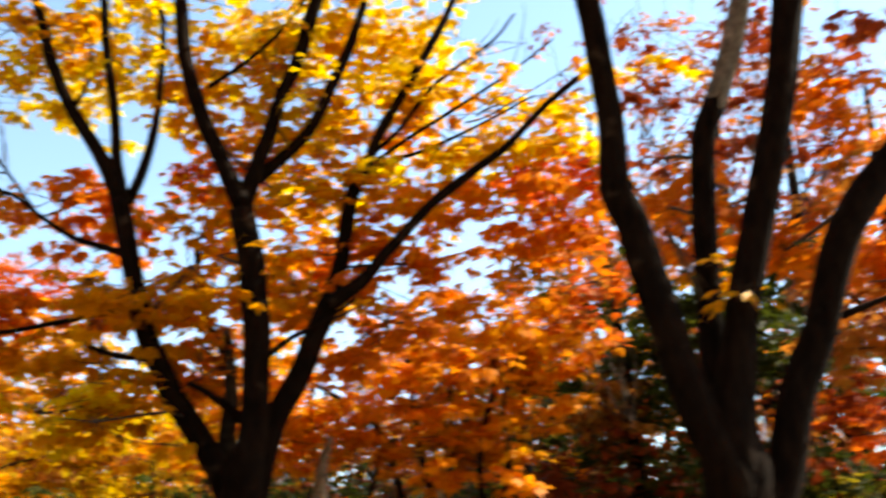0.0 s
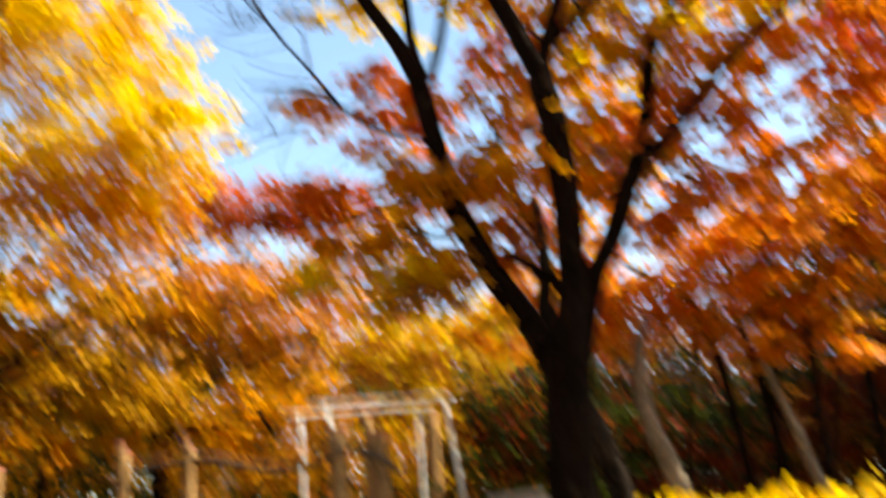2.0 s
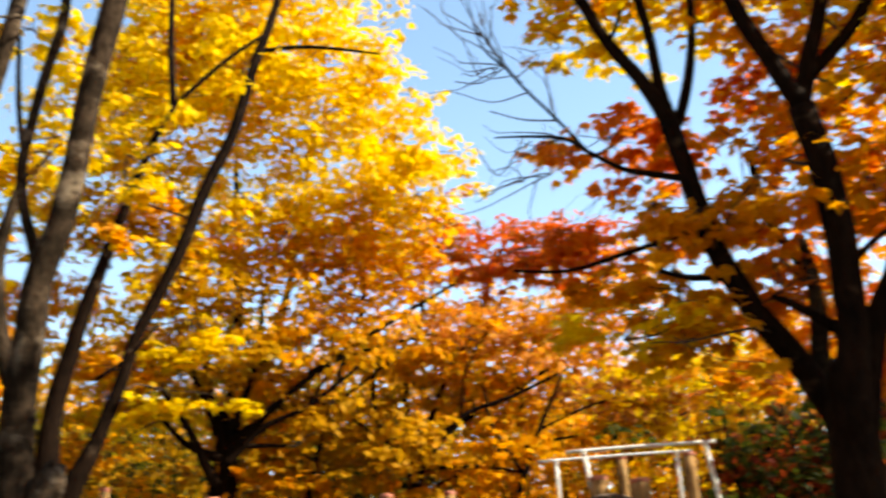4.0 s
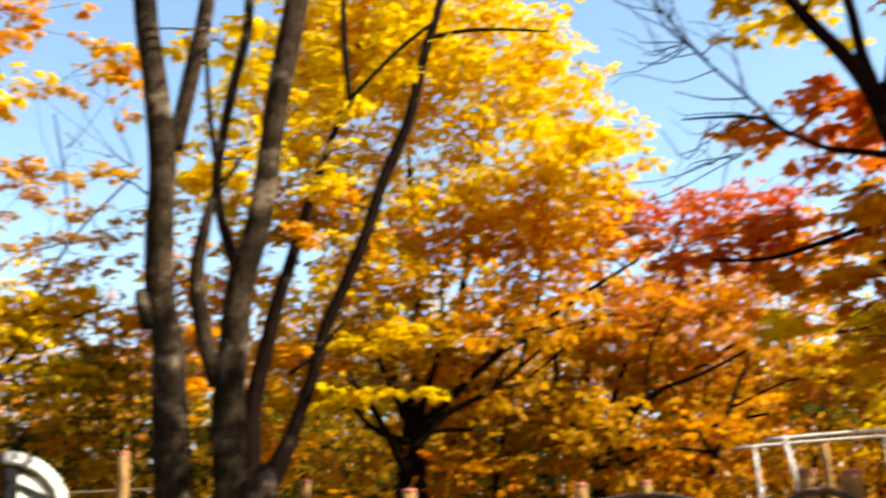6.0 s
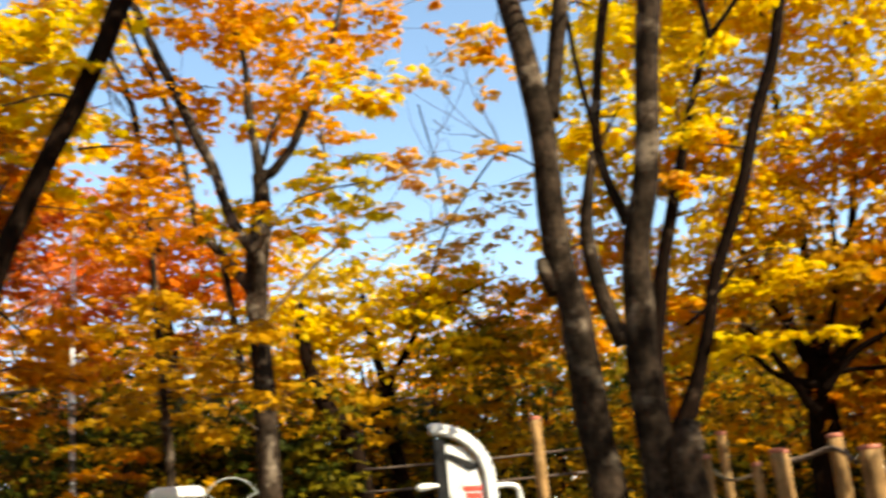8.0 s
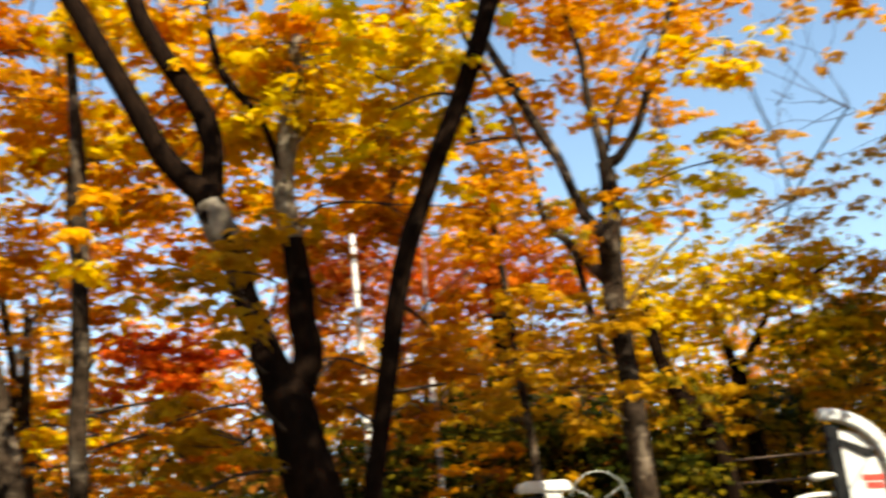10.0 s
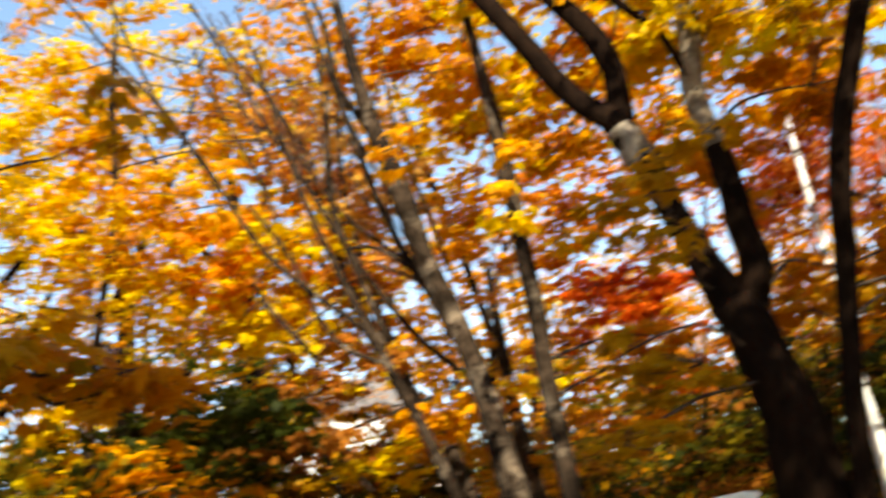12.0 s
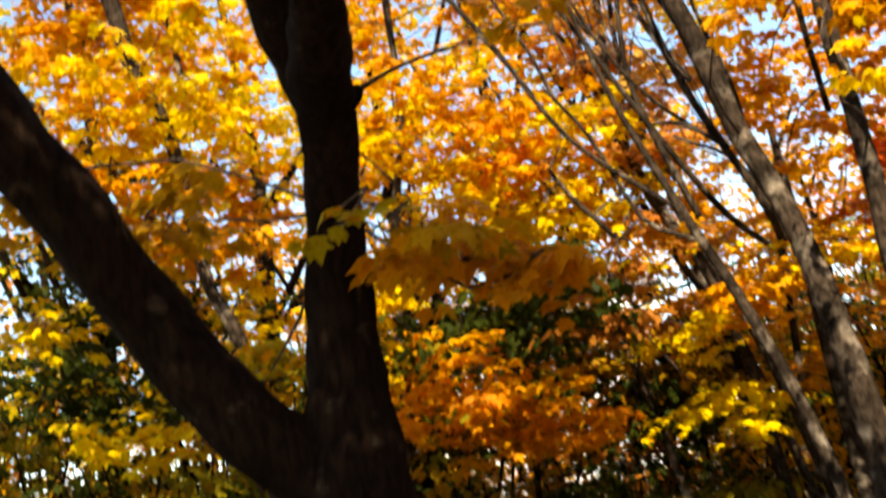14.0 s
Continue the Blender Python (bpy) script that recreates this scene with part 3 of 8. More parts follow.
limb(maple_a, "stem", [(-1.72, 6.78, -0.05, 0.095), (-1.75, 6.77, 0.60, 0.085), (-1.81, 6.75, 1.12, 0.078), (-1.88, 6.72, 1.39, 0.074), (-2.02, 6.62, 1.74, 0.066), (-2.06, 6.43, 2.12, 0.057), (-2.04, 6.44, 2.40, 0.054), (-2.04, 6.44, 2.63, 0.040), (-2.06, 6.43, 2.93, 0.026)], bark_grey)
limb(maple_a, "branch", [(-2.03, 6.44, 2.62, 0.029), (-2.39, 6.95, 3.27, 0.028), (-2.42, 6.95, 3.57, 0.029), (-2.43, 6.95, 3.75, 0.033)])
limb(maple_a, "branch", [(-2.11, 6.23, 4.57, 0.017), (-1.84, 6.28, 4.77, 0.016), (-1.59, 6.32, 5.02, 0.012), (-1.38, 6.35, 5.32, 0.010)])
limb(maple_a, "branch", [(-3.08, 6.27, 4.54, 0.016), (-2.96, 6.29, 4.84, 0.014), (-3.00, 6.28, 5.21, 0.010)])
clump(maple_a, (-3.19, 6.40, 5.28), 0.35, 0.19, "gold", 29)
clump(maple_a, (-3.55, 6.35, 4.90), 0.26, 0.17, "yellow", 25)
clump(maple_a, (-2.77, 6.47, 4.97), 0.34, 0.30, "yellow", 52)
clump(maple_a, (-2.20, 6.55, 4.91), 0.42, 0.38, "gold", 71)
clump(maple_a, (-1.78, 6.61, 5.10), 0.31, 0.23, "yellow", 31)
clump(maple_a, (-2.06, 6.57, 4.34), 0.33, 0.22, "gold", 34)
clump(maple_a, (-1.52, 6.65, 4.65), 0.45, 0.34, "yellow", 78)
clump(maple_a, (-1.02, 6.73, 4.38), 0.41, 0.30, "gold", 78)
clump(maple_a, (-1.33, 6.68, 3.97), 0.40, 0.18, "yellow", 53)
clump(maple_a, (-0.79, 6.76, 4.77), 0.30, 0.23, "yellow", 38)
clump(maple_a, (-0.21, 6.85, 4.52), 0.41, 0.19, "gold", 35)
clump(maple_a, (0.19, 6.90, 4.31), 0.44, 0.20, "yellow", 61)
clump(maple_a, (-0.41, 6.82, 4.15), 0.40, 0.16, "yellow", 35)
clump(maple_a, (-0.88, 6.75, 3.76), 0.43, 0.16, "gold", 43)
clump(maple_a, (-1.37, 6.68, 5.19), 0.35, 0.15, "gold", 20)
clump(maple_a, (-3.73, 6.32, 5.39), 0.31, 0.15, "gold", 18)
clump(maple_a, (-2.69, 6.48, 5.67), 0.78, 0.20, "yellow", 56)
clump(maple_a, (-1.43, 6.67, 5.59), 0.78, 0.19, "yellow", 64)
clump(maple_a, (-3.38, 6.76, 4.16), 0.42, 0.17, "orange", 49)
clump(maple_a, (-3.89, 6.96, 4.25), 0.36, 0.14, "gold", 21)
clump(maple_a, (-3.12, 7.08, 4.00), 0.44, 0.24, "orange", 58)
clump(maple_a, (-2.42, 6.61, 3.77), 0.40, 0.18, "gold", 41)
clump(maple_a, (-2.37, 7.00, 4.27), 0.24, 0.20, "red", 25)
clump(maple_a, (-3.84, 6.43, 3.27), 0.54, 0.16, "red", 66)
clump(maple_a, (-3.52, 6.87, 3.40), 0.41, 0.14, "orange", 42)
clump(maple_a, (-2.92, 6.49, 3.19), 0.54, 0.13, "gold", 61)
clump(maple_a, (-2.33, 6.77, 3.28), 0.47, 0.14, "gold", 55)
clump(maple_a, (-1.79, 7.24, 3.43), 0.46, 0.19, "gold", 72)
clump(maple_a, (-1.51, 6.81, 3.57), 0.35, 0.18, "orange", 36)
clump(maple_a, (-0.89, 6.72, 3.33), 0.53, 0.19, "orange", 58)
clump(maple_a, (-0.31, 7.01, 3.89), 0.56, 0.22, "orangebright", 76)
clump(maple_a, (0.25, 7.48, 4.23), 0.42, 0.25, "redbright", 85)
clump(maple_a, (0.14, 7.08, 3.68), 0.48, 0.20, "orange", 71)
clump(maple_a, (-0.58, 7.15, 3.01), 0.59, 0.24, "orangebright", 103)
clump(maple_a, (-1.08, 6.50, 2.82), 0.43, 0.18, "orange", 52)
clump(maple_a, (-2.80, 6.22, 2.67), 0.54, 0.16, "gold", 83)
clump(maple_a, (-2.26, 6.50, 2.74), 0.37, 0.20, "orange", 61)
clump(maple_a, (-1.83, 6.18, 3.36), 0.22, 0.14, "gold", 15)
clump(maple_a, (-1.73, 6.77, 3.84), 0.36, 0.12, "gold", 18)
clump(maple_a, (-3.00, 5.89, 2.51), 0.45, 0.10, "yellow", 49)
clump(maple_a, (-2.69, 6.06, 2.32), 0.31, 0.10, "gold", 28)
clump(maple_a, (-2.70, 5.95, 3.10), 0.42, 0.09, "gold", 26)
clump(maple_a, (-2.27, 6.08, 3.07), 0.38, 0.10, "gold", 30)
clump(maple_a, (-1.58, 6.46, 3.19), 0.38, 0.14, "gold", 37)
clump(maple_a, (-2.18, 8.10, 3.26), 0.38, 0.17, "gold", 44)
clump(maple_a, (-2.22, 8.30, 2.87), 0.39, 0.17, "orange", 46)
clump(maple_a, (-2.48, 7.90, 2.67), 0.33, 0.15, "gold", 34)
clump(maple_a, (-1.88, 7.84, 3.48), 0.33, 0.16, "orange", 32)
clump(maple_a, (-3.03, 8.68, 2.62), 0.42, 0.19, "gold", 56)
clump(maple_a, (-1.78, 7.22, 4.47), 0.36, 0.24, "yellow", 42)
clump(maple_a, (-1.73, 7.48, 4.02), 0.28, 0.24, "gold", 35)
clump(maple_a, (-2.25, 7.49, 4.47), 0.25, 0.25, "gold", 26)
clump(maple_a, (0.18, 7.95, 3.89), 0.30, 0.20, "orange", 39)
clump(maple_a, (0.39, 8.48, 3.57), 0.32, 0.23, "red", 44)
clump(maple_a, (0.19, 8.92, 3.39), 0.33, 0.19, "brown", 40)
twig_fan(maple_a, (-3.59, 6.47, 4.05), (-4.12, 6.39, 4.14), 5, 0.22, 1)
twig_fan(maple_a, (-3.69, 6.55, 4.28), (-4.22, 6.47, 5.11), 6, 0.25, 2)
twig_fan(maple_a, (-4.04, 6.50, 4.79), (-4.36, 6.44, 5.47), 6, 0.28, 3)
twig_fan(maple_a, (-4.04, 6.50, 4.79), (-4.45, 6.43, 4.71), 5, 0.25, 4)
twig_fan(maple_a, (-3.85, 6.72, 3.92), (-4.38, 6.63, 3.88), 6, 0.25, 5)
twig_fan(maple_a, (-3.24, 6.24, 4.91), (-3.74, 6.16, 5.43), 4, 0.20, 6)
twig_fan(maple_a, (-0.68, 6.66, 4.59), (0.09, 6.78, 5.02), 5, 0.20, 7)
twig_fan(maple_a, (-0.51, 6.69, 4.26), (0.32, 6.82, 4.72), 5, 0.20, 8)
twig_fan(maple_a, (-1.68, 6.40, 4.58), (-1.77, 6.39, 5.18), 4, 0.15, 9)
twig_fan(maple_a, (-1.29, 6.56, 3.78), (-0.99, 6.61, 4.09), 4, 0.15, 10)
# unseen leaves well off these stems, added to shade the leaning maple's foot
high_crown(maple_a, (-2.0, 3.6, 6.3), 1.3, 1.0, ("yellow", "gold"), 16)
high_crown(maple_a, (-1.2, 6.7, 6.8), 1.6, 1.4, ("yellow", "gold", "orange"), 9)
for x, y, z, wide, n in ((-3.44, 7.01, 5.60, 0.40, 46), (-3.03, 7.12, 5.71, 0.42, 52), (-2.69, 7.49, 5.30, 0.35, 36), (-2.19, 7.43, 5.67, 0.45, 58), (-1.26, 7.17, 5.45, 0.40, 44), (-0.93, 7.31, 5.29, 0.38, 44), (-0.55, 7.27, 5.42, 0.36, 34), (-3.64, 7.68, 5.36, 0.36, 34)):
    clump(maple_a, (x, y, z), wide, 0.20, "yellow", n)
grow(maple_a, 3.9)

maple_n = tree("maple_tree", "slender orange maple with dark thin stems", "tree", bark_dark, "near")
limb(maple_n, "trunk", [(-1.17, 8.97, -0.05, 0.051), (-1.20, 8.97, 0.66, 0.041), (-1.31, 8.95, 1.83, 0.038), (-1.39, 8.94, 2.30, 0.033), (-1.57, 8.91, 2.70, 0.029), (-1.82, 8.87, 2.87, 0.024)])
limb(maple_n, "stem", [(-1.82, 8.87, 2.87, 0.024), (-2.10, 8.82, 3.07, 0.017)])
limb(maple_n, "stem", [(-0.88, 9.02, -0.05, 0.051), (-0.91, 9.01, 0.65, 0.041), (-1.04, 8.99, 1.81, 0.037), (-1.13, 8.98, 2.33, 0.031), (-1.17, 8.97, 2.82, 0.027), (-1.20, 8.97, 3.27, 0.020)])
limb(maple_n, "stem", [(-1.13, 8.98, -0.05, 0.041), (-1.10, 8.98, 0.66, 0.034), (-0.95, 9.01, 1.85, 0.030), (-0.84, 9.03, 2.45, 0.026), (-0.84, 9.03, 2.99, 0.022), (-0.67, 9.05, 3.43, 0.015)])
limb(maple_n, "stem", [(-0.67, 8.96, -0.05, 0.044), (-0.67, 8.96, 0.64, 0.036), (-0.64, 8.96, 1.77, 0.032), (-0.62, 8.97, 2.32, 0.028), (-0.46, 8.99, 2.89, 0.022), (-0.45, 8.99, 3.39, 0.012)])
limb(maple_n, "stem", [(-0.75, 8.75, -0.05, 0.031), (-0.70, 8.76, 0.63, 0.025), (-0.50, 8.79, 1.74, 0.023), (-0.38, 8.81, 2.18, 0.021), (-0.39, 8.81, 2.65, 0.016), (-0.19, 8.84, 3.12, 0.010)])
limb(maple_n, "stem", [(-1.85, 8.96, -0.05, 0.032), (-1.81, 8.96, 0.67, 0.026), (-1.63, 8.99, 1.86, 0.024), (-1.52, 9.01, 2.33, 0.022), (-1.65, 8.99, 2.82, 0.015)])
limb(maple_n, "stem", [(-0.20, 9.51, -0.05, 0.066), (-0.20, 9.51, 0.64, 0.054), (-0.24, 9.51, 1.77, 0.049), (-0.27, 9.50, 2.46, 0.040), (-0.17, 9.52, 3.06, 0.031)])
clump(maple_n, (-0.38, 9.20, 3.22), 0.70, 0.35, "orangebright", 263)
clump(maple_n, (-1.08, 8.51, 2.95), 0.70, 0.33, "orangebright", 177)
clump(maple_n, (-1.05, 9.28, 3.22), 0.61, 0.25, "gold", 60)
clump(maple_n, (-0.72, 9.52, 2.66), 0.71, 0.36, "gold", 224)
clump(maple_n, (-1.70, 8.79, 2.57), 0.50, 0.20, "orangebright", 60)
clump(maple_n, (-1.37, 8.65, 2.51), 0.50, 0.18, "orange", 50)
clump(maple_n, (-0.12, 9.24, 3.00), 0.30, 0.30, "orangebright", 83)
clump(maple_n, (-1.00, 8.90, 2.41), 0.61, 0.28, "orangebright", 86)
clump(maple_n, (-0.59, 8.97, 2.33), 0.38, 0.28, "orange", 53)
clump(maple_n, (-2.10, 8.72, 2.49), 0.38, 0.16, "orange", 30)
clump(maple_n, (-1.65, 8.42, 2.72), 0.37, 0.18, "gold", 43)
clump(maple_n, (0.15, 9.09, 3.49), 0.39, 0.22, "red", 79)
clump(maple_n, (-2.20, 8.33, 2.58), 0.32, 0.27, "gold", 56)
clump(maple_n, (-1.00, 10.83, 1.57), 0.65, 0.27, "maroon", 127)
clump(maple_n, (-0.53, 11.01, 1.37), 0.54, 0.32, "brown", 127)
clump(maple_n, (-1.57, 10.83, 1.31), 0.60, 0.22, "maroon", 87)
clump(maple_n, (-0.83, 10.90, 1.08), 0.69, 0.21, "brown", 88)
clump(maple_n, (-0.33, 10.88, 1.92), 0.48, 0.27, "maroon", 83)
limb(maple_n, "stem", [(-0.55, 8.85, -0.05, 0.050), (-0.62, 8.88, 0.70, 0.047), (-0.76, 8.90, 1.17, 0.044), (-0.81, 8.90, 1.39, 0.042), (-0.89, 8.90, 1.66, 0.036), (-1.02, 8.92, 2.10, 0.022)], bark_pale_sunlit)
grow(maple_n)

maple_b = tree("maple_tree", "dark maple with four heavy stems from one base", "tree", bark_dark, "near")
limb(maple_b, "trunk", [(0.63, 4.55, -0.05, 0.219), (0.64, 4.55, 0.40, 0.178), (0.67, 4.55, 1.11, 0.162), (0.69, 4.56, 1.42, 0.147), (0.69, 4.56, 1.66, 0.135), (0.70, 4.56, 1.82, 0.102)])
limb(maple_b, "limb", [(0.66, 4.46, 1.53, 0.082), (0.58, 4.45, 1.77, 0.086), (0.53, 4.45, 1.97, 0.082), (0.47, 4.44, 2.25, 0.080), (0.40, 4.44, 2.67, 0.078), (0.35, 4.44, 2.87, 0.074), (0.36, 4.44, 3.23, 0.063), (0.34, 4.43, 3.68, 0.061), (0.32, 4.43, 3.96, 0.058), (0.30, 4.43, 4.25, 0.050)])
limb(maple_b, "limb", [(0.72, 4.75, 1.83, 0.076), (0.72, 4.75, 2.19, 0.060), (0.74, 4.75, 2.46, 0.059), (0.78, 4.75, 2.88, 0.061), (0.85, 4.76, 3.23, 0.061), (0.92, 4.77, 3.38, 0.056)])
# sun on this stem's upper length, put in as a paler bark colour
limb(maple_b, "limb", [(0.90, 4.77, 3.34, 0.058), (0.96, 4.77, 3.47, 0.057), (1.08, 4.78, 3.78, 0.054), (1.18, 4.78, 4.06, 0.049), (1.27, 4.79, 4.33, 0.041), (1.38, 4.80, 4.75, 0.030)], bark_pale_sunlit)
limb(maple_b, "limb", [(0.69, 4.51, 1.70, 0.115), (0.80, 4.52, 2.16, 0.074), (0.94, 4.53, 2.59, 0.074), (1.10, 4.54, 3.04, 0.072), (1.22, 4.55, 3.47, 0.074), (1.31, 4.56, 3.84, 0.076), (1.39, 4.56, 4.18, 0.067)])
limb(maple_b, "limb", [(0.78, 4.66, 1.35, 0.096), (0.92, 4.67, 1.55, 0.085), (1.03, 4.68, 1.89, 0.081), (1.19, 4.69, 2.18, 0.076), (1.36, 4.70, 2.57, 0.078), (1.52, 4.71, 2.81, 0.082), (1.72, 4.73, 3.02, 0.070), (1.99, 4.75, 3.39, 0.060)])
limb(maple_b, "branch", [(1.30, 4.70, 2.23, 0.018), (1.49, 4.71, 2.29, 0.013), (1.71, 4.73, 2.35, 0.009)])
clump(maple_b, (0.80, 5.33, 2.97), 0.21, 0.18, "orange", 32)
clump(maple_b, (0.75, 5.61, 3.28), 0.19, 0.16, "orange", 21)
clump(maple_b, (1.48, 5.76, 2.94), 0.26, 0.16, "orange", 36)
clump(maple_b, (1.12, 5.73, 3.11), 0.19, 0.13, "orange", 21)
clump(maple_b, (1.97, 6.08, 3.73), 0.31, 0.21, "orange", 24)
clump(maple_b, (1.97, 6.75, 4.47), 0.35, 0.32, "maroon", 20)
clump(maple_b, (1.15, 6.69, 4.81), 0.32, 0.24, "maroon", 8)
clump(maple_b, (2.23, 6.29, 4.44), 0.30, 0.26, "maroon", 16)
clump(maple_b, (0.70, 4.65, 2.52), 0.10, 0.10, "gold", 6)
clump(maple_b, (0.74, 5.70, 4.31), 0.24, 0.17, "yellow", 11)
clump(maple_b, (1.77, 5.78, 2.45), 0.19, 0.16, "brown", 14)
clump(maple_b, (1.72, 5.78, 2.20), 0.18, 0.15, "brown", 14)
clump(maple_b, (1.63, 5.77, 3.24), 0.20, 0.16, "brown", 18)
clump(maple_b, (1.07, 7.63, 4.75), 0.31, 0.40, "maroon", 25)
clump(maple_b, (1.24, 7.65, 4.39), 0.26, 0.26, "maroon", 9)
clump(maple_b, (1.78, 7.69, 4.98), 0.23, 0.54, "maroon", 28)
clump(maple_b, (1.76, 7.69, 4.35), 0.22, 0.35, "maroon", 18)
clump(maple_b, (2.20, 7.24, 4.23), 0.25, 0.37, "maroon", 23)
clump(maple_b, (2.16, 7.72, 3.16), 0.25, 0.25, "brown", 48)
clump(maple_b, (2.01, 6.28, 2.98), 0.21, 0.17, "orange", 29)
clump(maple_b, (2.06, 6.00, 3.98), 0.28, 0.21, "orange", 23)
clump(maple_b, (2.04, 7.71, 2.32), 0.24, 0.24, "maroon", 57)
clump(maple_b, (2.30, 6.01, 3.18), 0.50, 0.40, "orange", 76)
clump(maple_b, (2.31, 7.73, 2.06), 0.16, 0.24, "red", 32)
clump(maple_b, (2.29, 6.30, 2.39), 0.40, 0.50, "maroon", 70)
twig_fan(maple_b, (1.06, 7.63, 4.03), (1.32, 7.65, 5.23), 8, 0.30, 11)
twig_fan(maple_b, (1.25, 7.17, 3.44), (1.52, 7.19, 4.39), 8, 0.30, 14)
twig_fan(maple_b, (2.24, 7.72, 3.87), (2.59, 7.75, 5.22), 14, 0.38, 15)
twig_fan(maple_b, (1.70, 7.60, 3.60), (1.85, 7.60, 5.20), 12, 0.34, 21)
twig_fan(maple_b, (0.91, 7.62, 3.00), (0.67, 7.60, 3.73), 6, 0.30, 16)
twig_fan(maple_b, (1.76, 7.21, 2.50), (1.86, 7.22, 3.30), 8, 0.30, 17)
twig_fan(maple_b, (0.51, 7.12, 2.13), (0.46, 7.11, 2.92), 6, 0.30, 18)
twig_fan(maple_b, (0.97, 8.10, 4.37), (1.02, 8.11, 5.46), 6, 0.30, 12)
twig_fan(maple_b, (1.86, 6.74, 3.23), (2.06, 6.76, 3.69), 5, 0.25, 13)
high_crown(maple_b, (2.2, 5.0, 6.2), 2.0, 2.0, ("orange", "red", "gold"), 12)
grow(maple_b)

maple_c = tree("maple_tree", "grey-barked maple with several straight stems and yellow leaves", "tree", bark_grey, "near")
limb(maple_c, "trunk", [(-6.24, 3.97, -0.05, 0.304), (-6.25, 3.97, 0.43, 0.248), (-6.26, 3.95, 1.19, 0.225), (-6.27, 3.94, 1.43, 0.193)])
limb(maple_c, "stem", [(-6.44, 3.77, 1.24, 0.135), (-6.47, 3.74, 1.65, 0.113), (-6.49, 3.72, 2.11, 0.112), (-6.50, 3.71, 2.47, 0.110), (-6.52, 3.68, 2.81, 0.098), (-6.55, 3.66, 3.12, 0.097), (-6.55, 3.66, 3.63, 0.092), (-6.56, 3.65, 4.16, 0.090), (-6.60, 3.60, 4.68, 0.083), (-6.64, 3.56, 5.13, 0.081), (-6.68, 3.53, 5.59, 0.074)])
limb(maple_c, "knob", [(-6.54, 3.59, 2.80, 0.055), (-6.58, 3.55, 3.00, 0.052), (-6.59, 3.55, 3.05, 0.019)])
limb(maple_c, "limb", [(-6.58, 3.76, 4.09, 0.067), (-6.55, 3.80, 4.28, 0.059), (-6.49, 3.86, 4.67, 0.060), (-6.44, 3.91, 5.06, 0.057), (-6.39, 3.96, 5.57, 0.050)])
limb(maple_c, "stem", [(-6.24, 3.98, 1.22, 0.118), (-6.23, 3.98, 1.63, 0.108), (-6.24, 3.98, 2.09, 0.104), (-6.22, 4.00, 2.63, 0.099), (-6.18, 4.03, 3.08, 0.090), (-6.10, 4.12, 3.47, 0.085), (-6.04, 4.18, 3.99, 0.081), (-5.98, 4.24, 4.54, 0.083), (-5.91, 4.31, 5.06, 0.087), (-5.87, 4.36, 5.51, 0.078)])
limb(maple_c, "limb", [(-6.36, 4.13, 3.26, 0.050), (-6.43, 4.06, 3.59, 0.035), (-6.45, 4.03, 3.88, 0.036), (-6.42, 4.07, 4.22, 0.036), (-6.36, 4.13, 4.65, 0.037), (-6.30, 4.19, 5.05, 0.037), (-6.28, 4.21, 5.56, 0.031)])
limb(maple_c, "branch", [(-6.60, 4.16, 3.95, 0.022), (-6.65, 4.11, 4.48, 0.021), (-6.66, 4.09, 4.94, 0.017), (-6.68, 4.07, 5.32, 0.013)], bark_dark)
limb(maple_c, "limb", [(-6.93, 4.37, 2.54, 0.061), (-7.00, 4.30, 2.96, 0.062), (-7.03, 4.27, 3.35, 0.058), (-7.00, 4.30, 3.65, 0.046), (-6.94, 4.36, 4.01, 0.030)])
limb(maple_c, "stump", [(-6.05, 4.04, 1.35, 0.113), (-6.04, 4.04, 1.61, 0.101), (-6.02, 4.07, 1.78, 0.088), (-5.99, 4.10, 1.88, 0.049)])
clump(maple_c, (-8.63, 7.04, 6.29), 0.56, 0.37, "yellow", 61)
clump(maple_c, (-6.93, 4.65, 4.39), 0.27, 0.27, "yellow", 34)
clump(maple_c, (-8.67, 6.72, 5.56), 0.36, 0.36, "yellow", 79)
clump(maple_c, (-7.21, 4.36, 4.18), 0.18, 0.26, "yellow", 23)
clump(maple_c, (-6.71, 4.19, 5.08), 0.26, 0.26, "yellow", 26)
clump(maple_c, (-7.64, 3.91, 5.23), 0.27, 0.27, "gold", 21)
clump(maple_c, (-8.35, 7.33, 6.88), 0.56, 0.38, "yellow", 99)
clump(maple_c, (-6.86, 3.34, 3.86), 0.19, 0.12, "pale", 6)
clump(maple_c, (-7.27, 4.29, 3.50), 0.17, 0.26, "gold", 17)
clump(maple_c, (-8.03, 4.90, 2.94), 0.19, 0.28, "gold", 29)
# unseen crown moved sunward of the leaning maple to keep its limbs dark
high_crown(maple_c, (-3.5, 2.2, 6.2), 1.6, 1.2, ("yellow", "gold"), 28)
grow(maple_c)

maple_c2 = tree("maple_tree", "thin dark maple stems leaning up behind a grey tree", "tree", bark_dark, "near")
